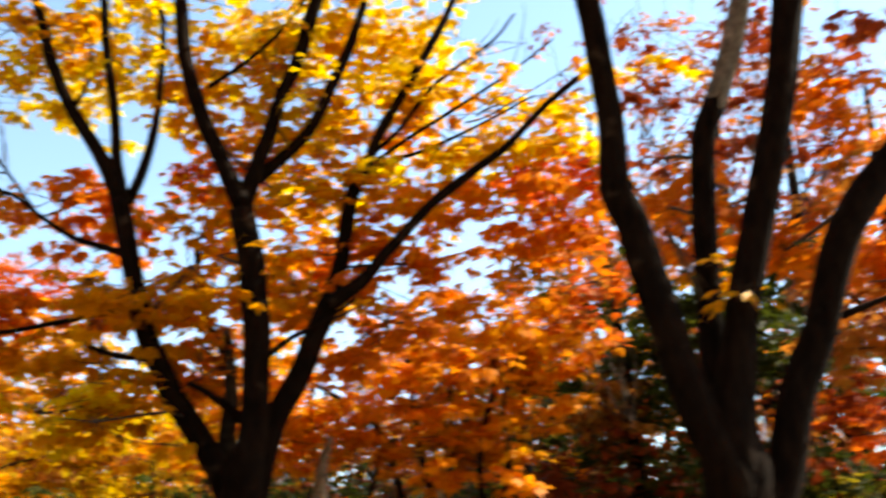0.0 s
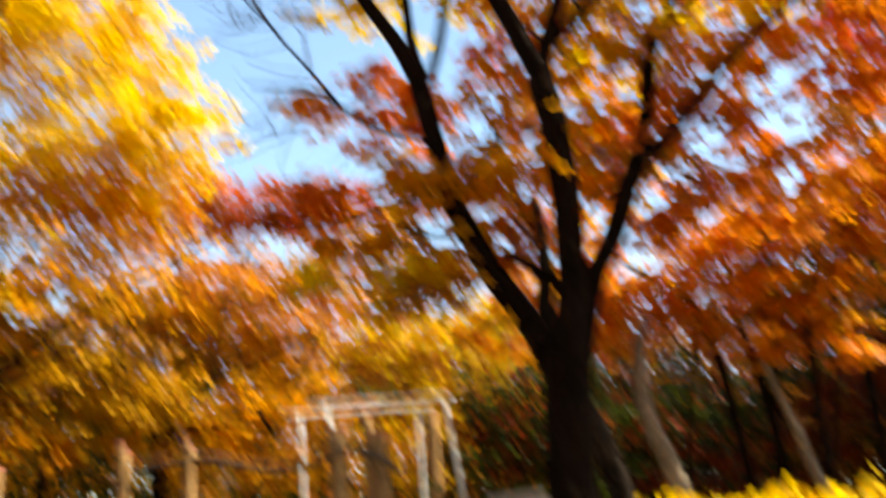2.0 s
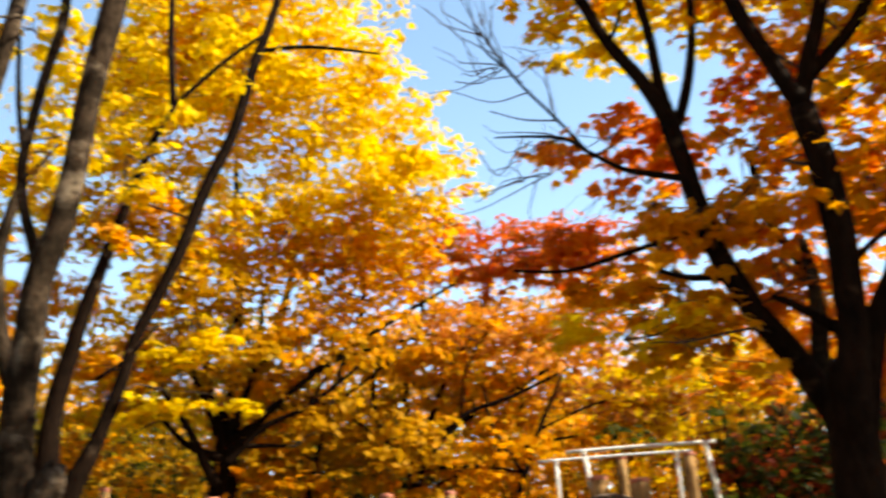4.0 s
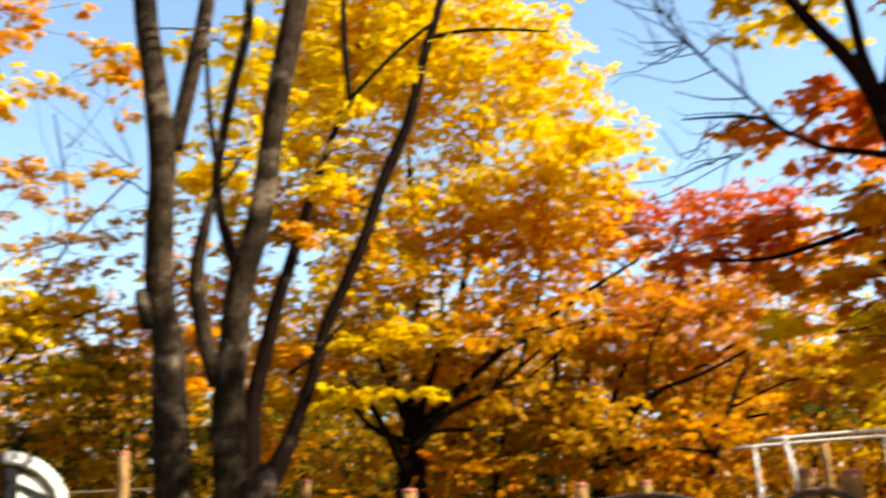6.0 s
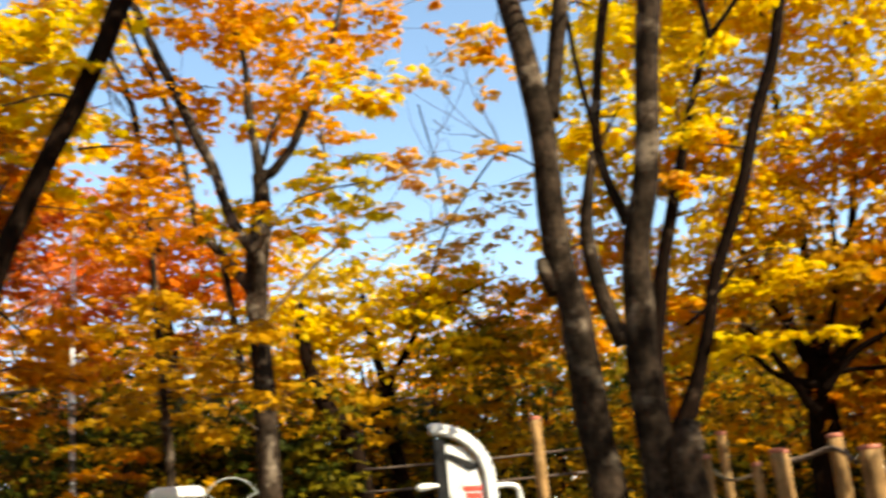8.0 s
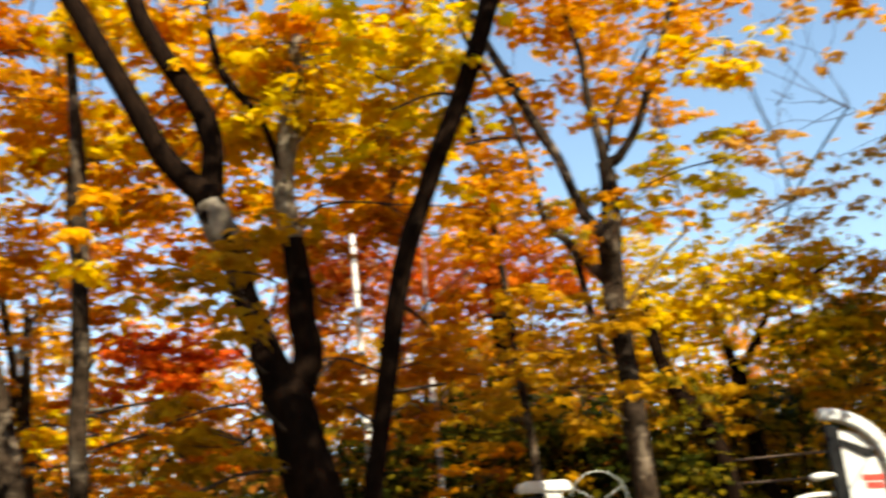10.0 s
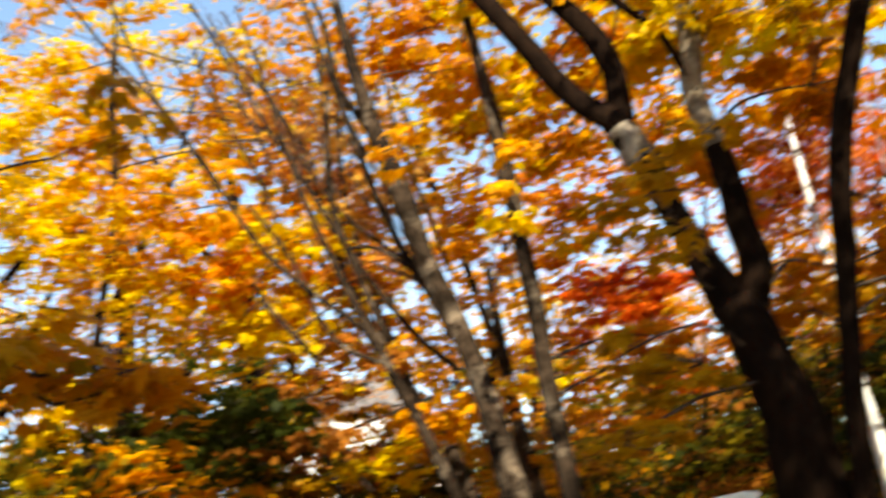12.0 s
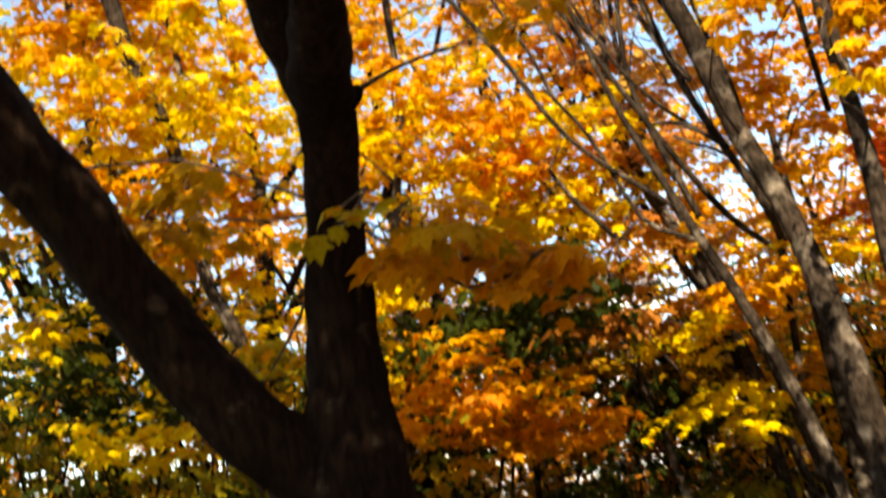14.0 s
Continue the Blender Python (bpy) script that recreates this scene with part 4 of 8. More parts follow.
limb(maple_c2, "trunk", [(-8.60, 5.97, -0.05, 0.138), (-8.58, 5.98, 0.60, 0.113), (-8.53, 6.04, 1.66, 0.103), (-8.50, 6.07, 2.01, 0.104), (-8.36, 6.22, 2.44, 0.071), (-8.22, 6.36, 2.98, 0.061), (-8.12, 6.47, 3.46, 0.059), (-7.95, 6.64, 3.95, 0.060), (-7.81, 6.78, 4.45, 0.061), (-7.70, 6.90, 4.91, 0.059), (-7.56, 7.04, 5.32, 0.057), (-7.46, 7.14, 5.74, 0.054), (-7.38, 7.22, 6.18, 0.052), (-7.28, 7.33, 6.62, 0.047), (-7.17, 7.44, 7.13, 0.038)])
limb(maple_c2, "branch", [(-7.49, 7.39, 6.52, 0.027), (-7.19, 7.70, 6.60, 0.024), (-6.90, 8.00, 6.60, 0.018), (-6.57, 8.34, 6.56, 0.012)])
limb(maple_c2, "stem", [(-8.21, 5.54, -0.05, 0.150), (-8.21, 5.55, 0.63, 0.122), (-8.18, 5.57, 1.74, 0.111), (-8.16, 5.60, 2.51, 0.089), (-8.06, 5.70, 3.16, 0.071), (-7.96, 5.80, 3.67, 0.061), (-7.84, 5.93, 4.20, 0.052), (-7.73, 6.04, 4.68, 0.039), (-7.58, 6.19, 5.24, 0.035), (-7.49, 6.28, 5.49, 0.035)])
limb(maple_c2, "branch", [(-7.49, 6.28, 5.47, 0.032), (-7.51, 6.26, 6.06, 0.033), (-7.51, 6.26, 6.73, 0.028)])
limb(maple_c2, "branch", [(-7.62, 6.43, 5.61, 0.025), (-7.44, 6.62, 5.89, 0.022), (-7.25, 6.81, 6.15, 0.022), (-7.02, 7.04, 6.41, 0.017)])
limb(maple_c2, "branch", [(-8.07, 5.96, 2.93, 0.020), (-7.89, 6.15, 3.12, 0.018), (-7.70, 6.34, 3.42, 0.013)])
clump(maple_c2, (-8.15, 7.13, 3.48), 0.56, 0.09, "yellow", 52)
clump(maple_c2, (-8.25, 7.03, 2.91), 0.47, 0.09, "yellow", 56)
clump(maple_c2, (-8.92, 6.74, 3.36), 0.35, 0.12, "gold", 27)
clump(maple_c2, (-8.07, 7.62, 6.30), 0.50, 0.25, "yellow", 73)
clump(maple_c2, (-8.71, 6.96, 4.98), 0.36, 0.24, "gold", 55)
clump(maple_c2, (-8.45, 7.23, 4.27), 0.41, 0.18, "yellow", 48)
clump(maple_c2, (-7.40, 5.82, 4.65), 0.18, 0.15, "yellow", 16)
clump(maple_c2, (-7.52, 5.70, 4.13), 0.15, 0.15, "gold", 14)
clump(maple_c2, (-7.26, 5.97, 5.13), 0.18, 0.13, "yellow", 14)
grow(maple_c2)

maple_d = tree("maple_tree", "broad bushy yellow maple in full autumn leaf", "tree", bark_dark, "mid")
limb(maple_d, "trunk", [(-9.22, 8.56, -0.05, 0.260), (-9.22, 8.56, 0.66, 0.212), (-9.19, 8.58, 1.82, 0.192), (-9.17, 8.60, 2.31, 0.145), (-9.15, 8.61, 2.68, 0.127), (-9.24, 8.55, 3.07, 0.103)])
limb(maple_d, "limb", [(-9.23, 8.67, 2.63, 0.096), (-9.39, 8.56, 3.36, 0.059), (-9.44, 8.53, 3.96, 0.046), (-9.60, 8.41, 4.80, 0.034), (-9.69, 8.35, 5.75, 0.024)])
limb(maple_d, "limb", [(-9.35, 8.82, 2.66, 0.097), (-9.17, 8.94, 3.30, 0.066), (-8.89, 9.14, 3.95, 0.054), (-8.70, 9.26, 4.77, 0.041), (-8.56, 9.36, 5.79, 0.031), (-8.48, 9.42, 6.70, 0.021)])
limb(maple_d, "limb", [(-8.92, 8.42, 2.58, 0.080), (-8.51, 8.70, 3.04, 0.044), (-7.98, 9.07, 3.51, 0.032), (-7.33, 9.52, 3.98, 0.026), (-6.78, 9.90, 4.33, 0.016)])
limb(maple_d, "limb", [(-8.84, 8.25, 2.44, 0.061), (-9.15, 8.03, 2.65, 0.037), (-9.37, 7.88, 2.94, 0.028), (-9.61, 7.72, 3.24, 0.019)])
limb(maple_d, "limb", [(-9.48, 8.96, 2.75, 0.066), (-9.41, 9.00, 3.68, 0.054), (-9.35, 9.05, 4.88, 0.049), (-9.39, 9.02, 6.07, 0.036), (-9.32, 9.07, 7.33, 0.026), (-9.24, 9.12, 8.32, 0.019)])
limb(maple_d, "limb", [(-9.42, 9.00, 2.74, 0.059), (-8.92, 9.35, 3.37, 0.040), (-8.24, 9.82, 3.93, 0.031), (-8.08, 9.93, 4.99, 0.024), (-7.92, 10.03, 5.95, 0.018)])
limb(maple_d, "branch", [(-8.76, 8.07, 2.19, 0.065), (-9.00, 7.90, 2.80, 0.042), (-9.23, 7.74, 3.24, 0.030), (-9.46, 7.58, 3.82, 0.019)])
limb(maple_d, "branch", [(-8.71, 8.10, 2.36, 0.060), (-8.36, 8.35, 2.75, 0.036), (-7.95, 8.62, 2.95, 0.027), (-7.44, 8.98, 3.40, 0.015)])
limb(maple_d, "branch", [(-8.80, 8.04, 2.90, 0.042), (-9.00, 7.90, 3.53, 0.031), (-9.21, 7.76, 4.32, 0.019)])
limb(maple_d, "branch", [(-8.61, 8.18, 2.77, 0.042), (-8.40, 8.32, 3.48, 0.031), (-8.33, 8.36, 4.24, 0.022)])
limb(maple_d, "branch", [(-8.68, 8.12, 2.53, 0.042), (-8.46, 8.28, 2.57, 0.027), (-8.06, 8.55, 2.54, 0.018)])
limb(maple_d, "branch", [(-9.23, 7.74, 3.24, 0.024), (-9.51, 7.55, 3.33, 0.018), (-9.76, 7.38, 3.60, 0.012)])
limb(maple_d, "branch", [(-7.95, 8.62, 2.95, 0.021), (-7.74, 8.77, 3.37, 0.015), (-7.72, 8.78, 3.93, 0.009)])
limb(maple_d, "branch", [(-8.07, 8.78, 3.36, 0.022), (-7.55, 9.14, 3.57, 0.019), (-6.92, 9.57, 3.71, 0.013)])
clump(maple_d, (-9.22, 8.68, 7.96), 1.09, 0.51, "yellow", 491)
clump(maple_d, (-7.60, 8.64, 7.17), 0.73, 0.40, "yellow", 278)
clump(maple_d, (-7.82, 9.64, 6.87), 0.71, 0.50, "yellow", 370)
clump(maple_d, (-7.13, 9.54, 5.83), 0.53, 0.33, "yellow", 195)
clump(maple_d, (-8.27, 8.18, 6.50), 0.98, 0.39, "yellow", 333)
clump(maple_d, (-9.81, 8.27, 7.53), 0.86, 0.65, "yellow", 403)
clump(maple_d, (-9.73, 7.17, 6.70), 0.72, 0.53, "yellow", 255)
clump(maple_d, (-9.52, 8.47, 6.18), 0.91, 0.35, "yellow", 202)
clump(maple_d, (-8.60, 9.11, 6.25), 0.77, 0.28, "yellow", 110)
clump(maple_d, (-7.29, 8.85, 5.36), 0.89, 0.29, "yellow", 208)
clump(maple_d, (-6.73, 9.24, 5.11), 0.44, 0.25, "yellow", 92)
clump(maple_d, (-9.33, 7.45, 5.07), 0.82, 0.31, "olive", 168)
clump(maple_d, (-8.62, 9.09, 5.07), 1.02, 0.34, "gold", 292)
clump(maple_d, (-7.85, 9.62, 4.72), 0.94, 0.37, "gold", 278)
clump(maple_d, (-8.66, 7.91, 4.29), 0.86, 0.28, "olive", 178)
clump(maple_d, (-9.21, 7.52, 4.02), 0.80, 0.20, "yellow", 137)
clump(maple_d, (-10.00, 8.14, 3.21), 0.68, 0.14, "yellow", 141)
clump(maple_d, (-9.41, 7.39, 3.54), 0.67, 0.21, "gold", 118)
clump(maple_d, (-8.31, 8.15, 3.69), 0.91, 0.30, "olive", 212)
clump(maple_d, (-7.60, 8.64, 3.88), 0.79, 0.31, "gold", 184)
clump(maple_d, (-10.33, 7.91, 3.63), 0.52, 0.26, "gold", 106)
clump(maple_d, (-8.89, 8.91, 2.80), 0.38, 0.26, "gold", 106)
clump(maple_d, (-8.19, 9.39, 3.06), 0.84, 0.32, "olive", 199)
clump(maple_d, (-8.77, 8.99, 3.31), 0.78, 0.29, "gold", 135)
clump(maple_d, (-8.69, 9.04, 2.28), 0.89, 0.28, "amber", 192)
clump(maple_d, (-8.00, 9.52, 2.53), 0.83, 0.32, "olive", 199)
clump(maple_d, (-8.71, 7.87, 4.88), 0.75, 0.25, "yellow", 135)
clump(maple_d, (-7.76, 8.53, 5.34), 0.57, 0.25, "yellow", 76)
clump(maple_d, (-8.02, 8.35, 8.13), 1.09, 0.41, "yellow", 355)
clump(maple_d, (-9.52, 8.47, 8.73), 1.03, 0.44, "yellow", 367)
clump(maple_d, (-10.13, 6.90, 5.61), 0.64, 0.51, "yellow", 169)
clump(maple_d, (-10.90, 7.51, 4.63), 0.67, 0.47, "gold", 194)
clump(maple_d, (-9.78, 7.13, 2.49), 0.59, 0.29, "gold", 94)
clump(maple_d, (-10.52, 6.63, 3.75), 0.49, 0.49, "gold", 135)
clump(maple_d, (-8.90, 8.90, 5.60), 0.96, 0.27, "yellow", 171)
clump(maple_d, (-7.89, 9.59, 5.23), 0.75, 0.27, "yellow", 159)
high_crown(maple_d, (-10.4, 9.6, 7.6), 2.0, 1.2, ("yellow", "gold"), 14)
grow(maple_d)

maple_e = tree("maple_tree", "thin orange-brown maple with many fine upright twigs", "tree", bark_dark, "mid")
limb(maple_e, "trunk", [(-7.99, 10.57, -0.05, 0.162), (-7.99, 10.57, 0.63, 0.132), (-7.99, 10.57, 1.74, 0.120), (-7.99, 10.57, 2.26, 0.101), (-7.91, 10.62, 2.66, 0.075)])
limb(maple_e, "limb", [(-7.95, 10.59, 2.39, 0.068), (-7.61, 10.82, 2.84, 0.048), (-7.02, 11.23, 3.20, 0.035), (-6.48, 11.61, 3.58, 0.021)])
limb(maple_e, "limb", [(-7.91, 10.62, 2.59, 0.055), (-7.64, 10.81, 3.40, 0.038), (-7.24, 11.09, 4.22, 0.028), (-6.94, 11.29, 5.09, 0.018)])
limb(maple_e, "limb", [(-7.97, 10.58, 2.46, 0.054), (-8.04, 10.53, 3.29, 0.038), (-7.82, 10.68, 4.27, 0.028), (-7.76, 10.72, 5.31, 0.018)])
limb(maple_e, "limb", [(-7.50, 10.33, 2.14, 0.032), (-6.95, 10.71, 2.35, 0.033), (-6.56, 10.98, 2.54, 0.023), (-6.12, 11.28, 2.61, 0.016)])
limb(maple_e, "stem", [(-8.48, 8.96, -0.05, 0.058), (-8.46, 8.97, 0.63, 0.047), (-8.37, 9.03, 1.76, 0.043), (-8.30, 9.08, 2.30, 0.037), (-8.12, 9.20, 3.03, 0.029), (-7.82, 9.41, 4.06, 0.016)])
limb(maple_e, "branch", [(-8.29, 9.09, 2.36, 0.028), (-8.54, 8.91, 2.94, 0.022), (-8.69, 8.81, 3.53, 0.013)])
limb(maple_e, "branch", [(-8.12, 9.20, 3.03, 0.022), (-7.69, 9.50, 3.38, 0.016), (-7.35, 9.74, 3.75, 0.010)])
limb(maple_e, "branch", [(-7.36, 9.73, 2.10, 0.043), (-7.62, 9.55, 2.61, 0.031), (-7.72, 9.48, 3.19, 0.026), (-7.56, 9.59, 3.90, 0.013)])
limb(maple_e, "branch", [(-7.62, 9.55, 2.61, 0.025), (-8.02, 9.27, 2.96, 0.019), (-8.38, 9.03, 3.18, 0.013)])
limb(maple_e, "branch", [(-7.33, 9.75, 2.22, 0.037), (-6.93, 10.03, 2.81, 0.028), (-6.44, 10.36, 3.02, 0.022), (-5.89, 10.74, 3.30, 0.013)])
limb(maple_e, "stem", [(-6.82, 10.10, -0.05, 0.054), (-6.76, 10.14, 0.58, 0.044), (-6.55, 10.29, 1.61, 0.040), (-6.38, 10.40, 2.14, 0.034), (-6.21, 10.52, 2.63, 0.028), (-5.95, 10.70, 3.24, 0.016)])
limb(maple_e, "branch", [(-6.38, 10.40, 2.14, 0.025), (-6.63, 10.23, 2.66, 0.019), (-6.70, 10.19, 3.17, 0.013)])
limb(maple_e, "stem", [(-4.55, 11.66, -0.05, 0.058), (-4.51, 11.69, 0.52, 0.047), (-4.35, 11.80, 1.44, 0.043), (-4.15, 11.95, 2.21, 0.034), (-3.75, 12.22, 3.19, 0.022)])
limb(maple_e, "stem", [(-4.38, 11.78, -0.05, 0.041), (-4.39, 11.78, 0.52, 0.034), (-4.43, 11.75, 1.45, 0.030), (-4.49, 11.71, 2.36, 0.025), (-4.52, 11.68, 2.87, 0.016)])
limb(maple_e, "stem", [(-4.29, 11.85, -0.05, 0.037), (-4.26, 11.87, 0.52, 0.030), (-4.15, 11.94, 1.42, 0.027), (-4.04, 12.02, 2.08, 0.025), (-3.67, 12.28, 2.67, 0.016)])
limb(maple_e, "branch", [(-7.27, 9.79, 2.28, 0.025), (-6.81, 10.11, 2.27, 0.022), (-6.41, 10.39, 2.18, 0.016)])
limb(maple_e, "branch", [(-6.93, 10.03, 2.81, 0.019), (-6.84, 10.09, 3.38, 0.016), (-6.53, 10.30, 3.95, 0.010)])
limb(maple_e, "branch", [(-6.21, 10.52, 2.63, 0.019), (-5.78, 10.82, 2.84, 0.013), (-5.46, 11.04, 2.94, 0.010)])
limb(maple_e, "branch", [(-7.82, 11.26, 2.90, 0.025), (-7.64, 11.38, 3.75, 0.018), (-7.43, 11.53, 4.64, 0.011)])
limb(maple_e, "branch", [(-7.67, 11.36, 2.89, 0.025), (-7.50, 11.49, 3.74, 0.018), (-7.28, 11.63, 4.63, 0.011)])
limb(maple_e, "branch", [(-7.50, 11.48, 2.87, 0.025), (-7.32, 11.61, 3.73, 0.018), (-7.10, 11.76, 4.61, 0.011)])
limb(maple_e, "branch", [(-7.32, 11.61, 2.86, 0.025), (-7.14, 11.73, 3.71, 0.018), (-6.92, 11.88, 4.60, 0.011)])
limb(maple_e, "branch", [(-7.18, 11.71, 2.85, 0.025), (-6.99, 11.83, 3.70, 0.018), (-6.77, 11.99, 4.58, 0.011)])
clump(maple_e, (-7.93, 10.95, 5.18), 0.81, 0.41, "brown", 176)
clump(maple_e, (-6.89, 10.51, 4.06), 0.87, 0.50, "peach", 162)
clump(maple_e, (-7.01, 10.43, 3.93), 0.80, 0.40, "gold", 120)
clump(maple_e, (-6.95, 11.63, 5.25), 0.81, 0.26, "red", 161)
clump(maple_e, (-6.39, 12.02, 5.43), 0.82, 0.22, "red", 106)
clump(maple_e, (-7.04, 10.41, 5.21), 0.48, 0.31, "red", 61)
clump(maple_e, (-7.72, 11.10, 3.73), 1.07, 0.50, "olive", 373)
clump(maple_e, (-7.17, 11.48, 3.25), 1.06, 0.42, "gold", 320)
clump(maple_e, (-6.75, 11.77, 4.09), 0.58, 0.36, "peach", 142)
clump(maple_e, (-6.58, 10.73, 2.43), 0.90, 0.29, "gold", 210)
clump(maple_e, (-7.52, 10.08, 2.64), 0.91, 0.36, "olive", 235)
clump(maple_e, (-5.04, 11.79, 3.29), 0.73, 0.30, "yellow", 206)
clump(maple_e, (-5.31, 11.60, 2.78), 0.46, 0.29, "yellow", 140)
clump(maple_e, (-4.82, 13.10, 3.35), 0.50, 0.32, "yellow", 163)
clump(maple_e, (-5.19, 12.85, 2.74), 0.77, 0.28, "olive", 170)
clump(maple_e, (-4.38, 12.24, 2.13), 0.51, 0.35, "maroon", 146)
clump(maple_e, (-5.67, 11.36, 3.01), 0.65, 0.39, "brown", 183)
clump(maple_e, (-5.90, 11.20, 3.97), 0.54, 0.27, "gold", 89)
clump(maple_e, (-5.63, 11.39, 4.51), 0.61, 0.27, "gold", 100)
clump(maple_e, (-7.79, 9.89, 3.72), 0.60, 0.40, "olive", 150)
clump(maple_e, (-7.24, 10.28, 2.11), 0.77, 0.26, "gold", 146)
grow(maple_e)

maple_f = tree("maple_tree", "tall grey maple with a forked trunk and thin yellow crown", "tree", bark_grey, "near")
limb(maple_f, "trunk", [(-10.28, 2.88, -0.05, 0.155), (-10.28, 2.87, 0.53, 0.127), (-10.30, 2.84, 1.47, 0.115), (-10.32, 2.81, 1.86, 0.106), (-10.32, 2.81, 2.57, 0.103), (-10.33, 2.79, 3.31, 0.100), (-10.33, 2.79, 3.85, 0.112), (-10.30, 2.84, 4.29, 0.108), (-10.28, 2.87, 4.69, 0.087), (-10.29, 2.86, 4.92, 0.077)])
limb(maple_f, "limb", [(-10.28, 2.88, 4.89, 0.060), (-10.21, 3.00, 4.96, 0.050), (-10.11, 3.18, 5.24, 0.044), (-10.03, 3.31, 5.58, 0.039), (-9.96, 3.42, 5.87, 0.031), (-9.87, 3.59, 6.35, 0.026), (-9.79, 3.71, 6.85, 0.020)])
limb(maple_f, "limb", [(-10.29, 2.87, 4.86, 0.055), (-10.30, 2.84, 5.22, 0.050), (-10.33, 2.80, 5.64, 0.045), (-10.33, 2.79, 6.07, 0.034), (-10.38, 2.70, 6.71, 0.026), (-10.39, 2.69, 7.16, 0.020)])
limb(maple_f, "branch", [(-10.27, 2.90, 5.03, 0.028), (-10.20, 3.01, 5.44, 0.025), (-10.08, 3.22, 5.78, 0.022), (-9.99, 3.37, 6.00, 0.017)])
limb(maple_f, "limb", [(-10.14, 2.74, 4.07, 0.069), (-10.25, 2.55, 4.45, 0.053), (-10.32, 2.42, 4.95, 0.054), (-10.40, 2.29, 5.31, 0.055), (-10.51, 2.10, 5.87, 0.050), (-10.59, 1.96, 6.25, 0.047), (-10.69, 1.79, 6.77, 0.040), (-10.78, 1.64, 7.23, 0.031)])
limb(maple_f, "limb", [(-10.56, 2.79, 3.85, 0.060), (-10.69, 2.56, 4.22, 0.044), (-10.80, 2.37, 4.53, 0.039), (-10.84, 2.31, 4.94, 0.036), (-10.88, 2.24, 5.37, 0.034), (-10.93, 2.14, 5.81, 0.029), (-11.11, 1.85, 6.67, 0.023), (-11.17, 1.74, 7.20, 0.018)])
limb(maple_f, "limb", [(-10.61, 2.70, 3.04, 0.037), (-10.64, 2.64, 3.59, 0.038), (-10.67, 2.60, 3.98, 0.036), (-10.70, 2.55, 4.26, 0.030)])
limb(maple_f, "stem", [(-11.73, 2.31, -0.05, 0.068), (-11.73, 2.30, 0.68, 0.055), (-11.76, 2.27, 1.90, 0.050), (-11.79, 2.20, 3.31, 0.043), (-11.83, 2.13, 4.70, 0.036), (-11.88, 2.06, 5.54, 0.040), (-11.93, 1.98, 6.27, 0.037), (-12.02, 1.81, 6.83, 0.028), (-12.10, 1.68, 7.33, 0.022)])
limb(maple_f, "branch", [(-10.28, 2.88, 3.51, 0.013), (-10.59, 3.50, 4.12, 0.014), (-10.83, 3.85, 4.45, 0.015), (-10.85, 3.81, 5.14, 0.018), (-10.88, 3.76, 5.93, 0.015)])
clump(maple_f, (-10.97, 2.97, 6.79), 0.81, 0.33, "gold", 127)
clump(maple_f, (-9.08, 3.02, 5.59), 0.61, 0.25, "gold", 91)
clump(maple_f, (-8.34, 3.33, 5.09), 0.33, 0.17, "yellow", 36)
clump(maple_f, (-8.91, 3.31, 4.32), 0.22, 0.27, "yellowgreen", 31)
clump(maple_f, (-10.69, 3.63, 5.20), 0.31, 0.26, "yellowgreen", 38)
clump(maple_f, (-11.02, 1.62, 4.95), 0.66, 0.25, "gold", 84)
clump(maple_f, (-10.85, 1.90, 4.51), 0.44, 0.22, "gold", 40)
clump(maple_f, (-9.26, 2.71, 4.18), 0.20, 0.10, "yellow", 10)
clump(maple_f, (-10.18, 2.10, 3.17), 0.75, 0.25, "olive", 36)
clump(maple_f, (-10.25, 1.97, 3.49), 0.61, 0.15, "olive", 35)
clump(maple_f, (-9.50, 2.31, 3.18), 0.19, 0.07, "olive", 8)
clump(maple_f, (-10.06, 2.30, 2.59), 0.44, 0.20, "olive", 25)
clump(maple_f, (-10.64, 2.26, 6.70), 0.69, 0.34, "gold", 90)
clump(maple_f, (-10.66, 4.51, 7.04), 0.69, 0.23, "gold", 67)
clump(maple_f, (-11.16, 3.62, 7.13), 0.80, 0.29, "gold", 98)
clump(maple_f, (-11.79, 2.22, 5.91), 0.61, 0.37, "gold", 56)
clump(maple_f, (-11.06, 5.37, 6.86), 0.54, 0.41, "pale", 43)
clump(maple_f, (-11.52, 5.08, 5.74), 0.36, 0.12, "gold", 22)
clump(maple_f, (-11.93, 5.79, 4.95), 0.56, 0.31, "pale", 95)
clump(maple_f, (-11.28, 5.00, 5.54), 0.39, 0.23, "pale", 42)
clump(maple_f, (-11.61, 6.33, 5.56), 0.43, 0.21, "pale", 28)
clump(maple_f, (-10.99, 2.62, 6.02), 0.53, 0.30, "gold", 62)
clump(maple_f, (-11.73, 3.71, 6.20), 0.47, 0.29, "gold", 62)
clump(maple_f, (-11.26, 2.16, 5.32), 0.52, 0.23, "gold", 49)
clump(maple_f, (-10.92, 2.74, 4.59), 0.51, 0.23, "yellowgreen", 49)
clump(maple_f, (-10.99, 4.03, 5.75), 0.33, 0.22, "gold", 30)
clump(maple_f, (-11.47, 1.80, 6.25), 0.53, 0.30, "gold", 54)
clump(maple_f, (-10.97, 3.60, 4.66), 0.36, 0.24, "gold", 40)
clump(maple_f, (-12.03, 1.81, 2.33), 0.39, 0.20, "amber", 32)
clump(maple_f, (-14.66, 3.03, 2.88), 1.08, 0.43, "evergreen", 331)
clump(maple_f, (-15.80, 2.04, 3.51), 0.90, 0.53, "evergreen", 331)
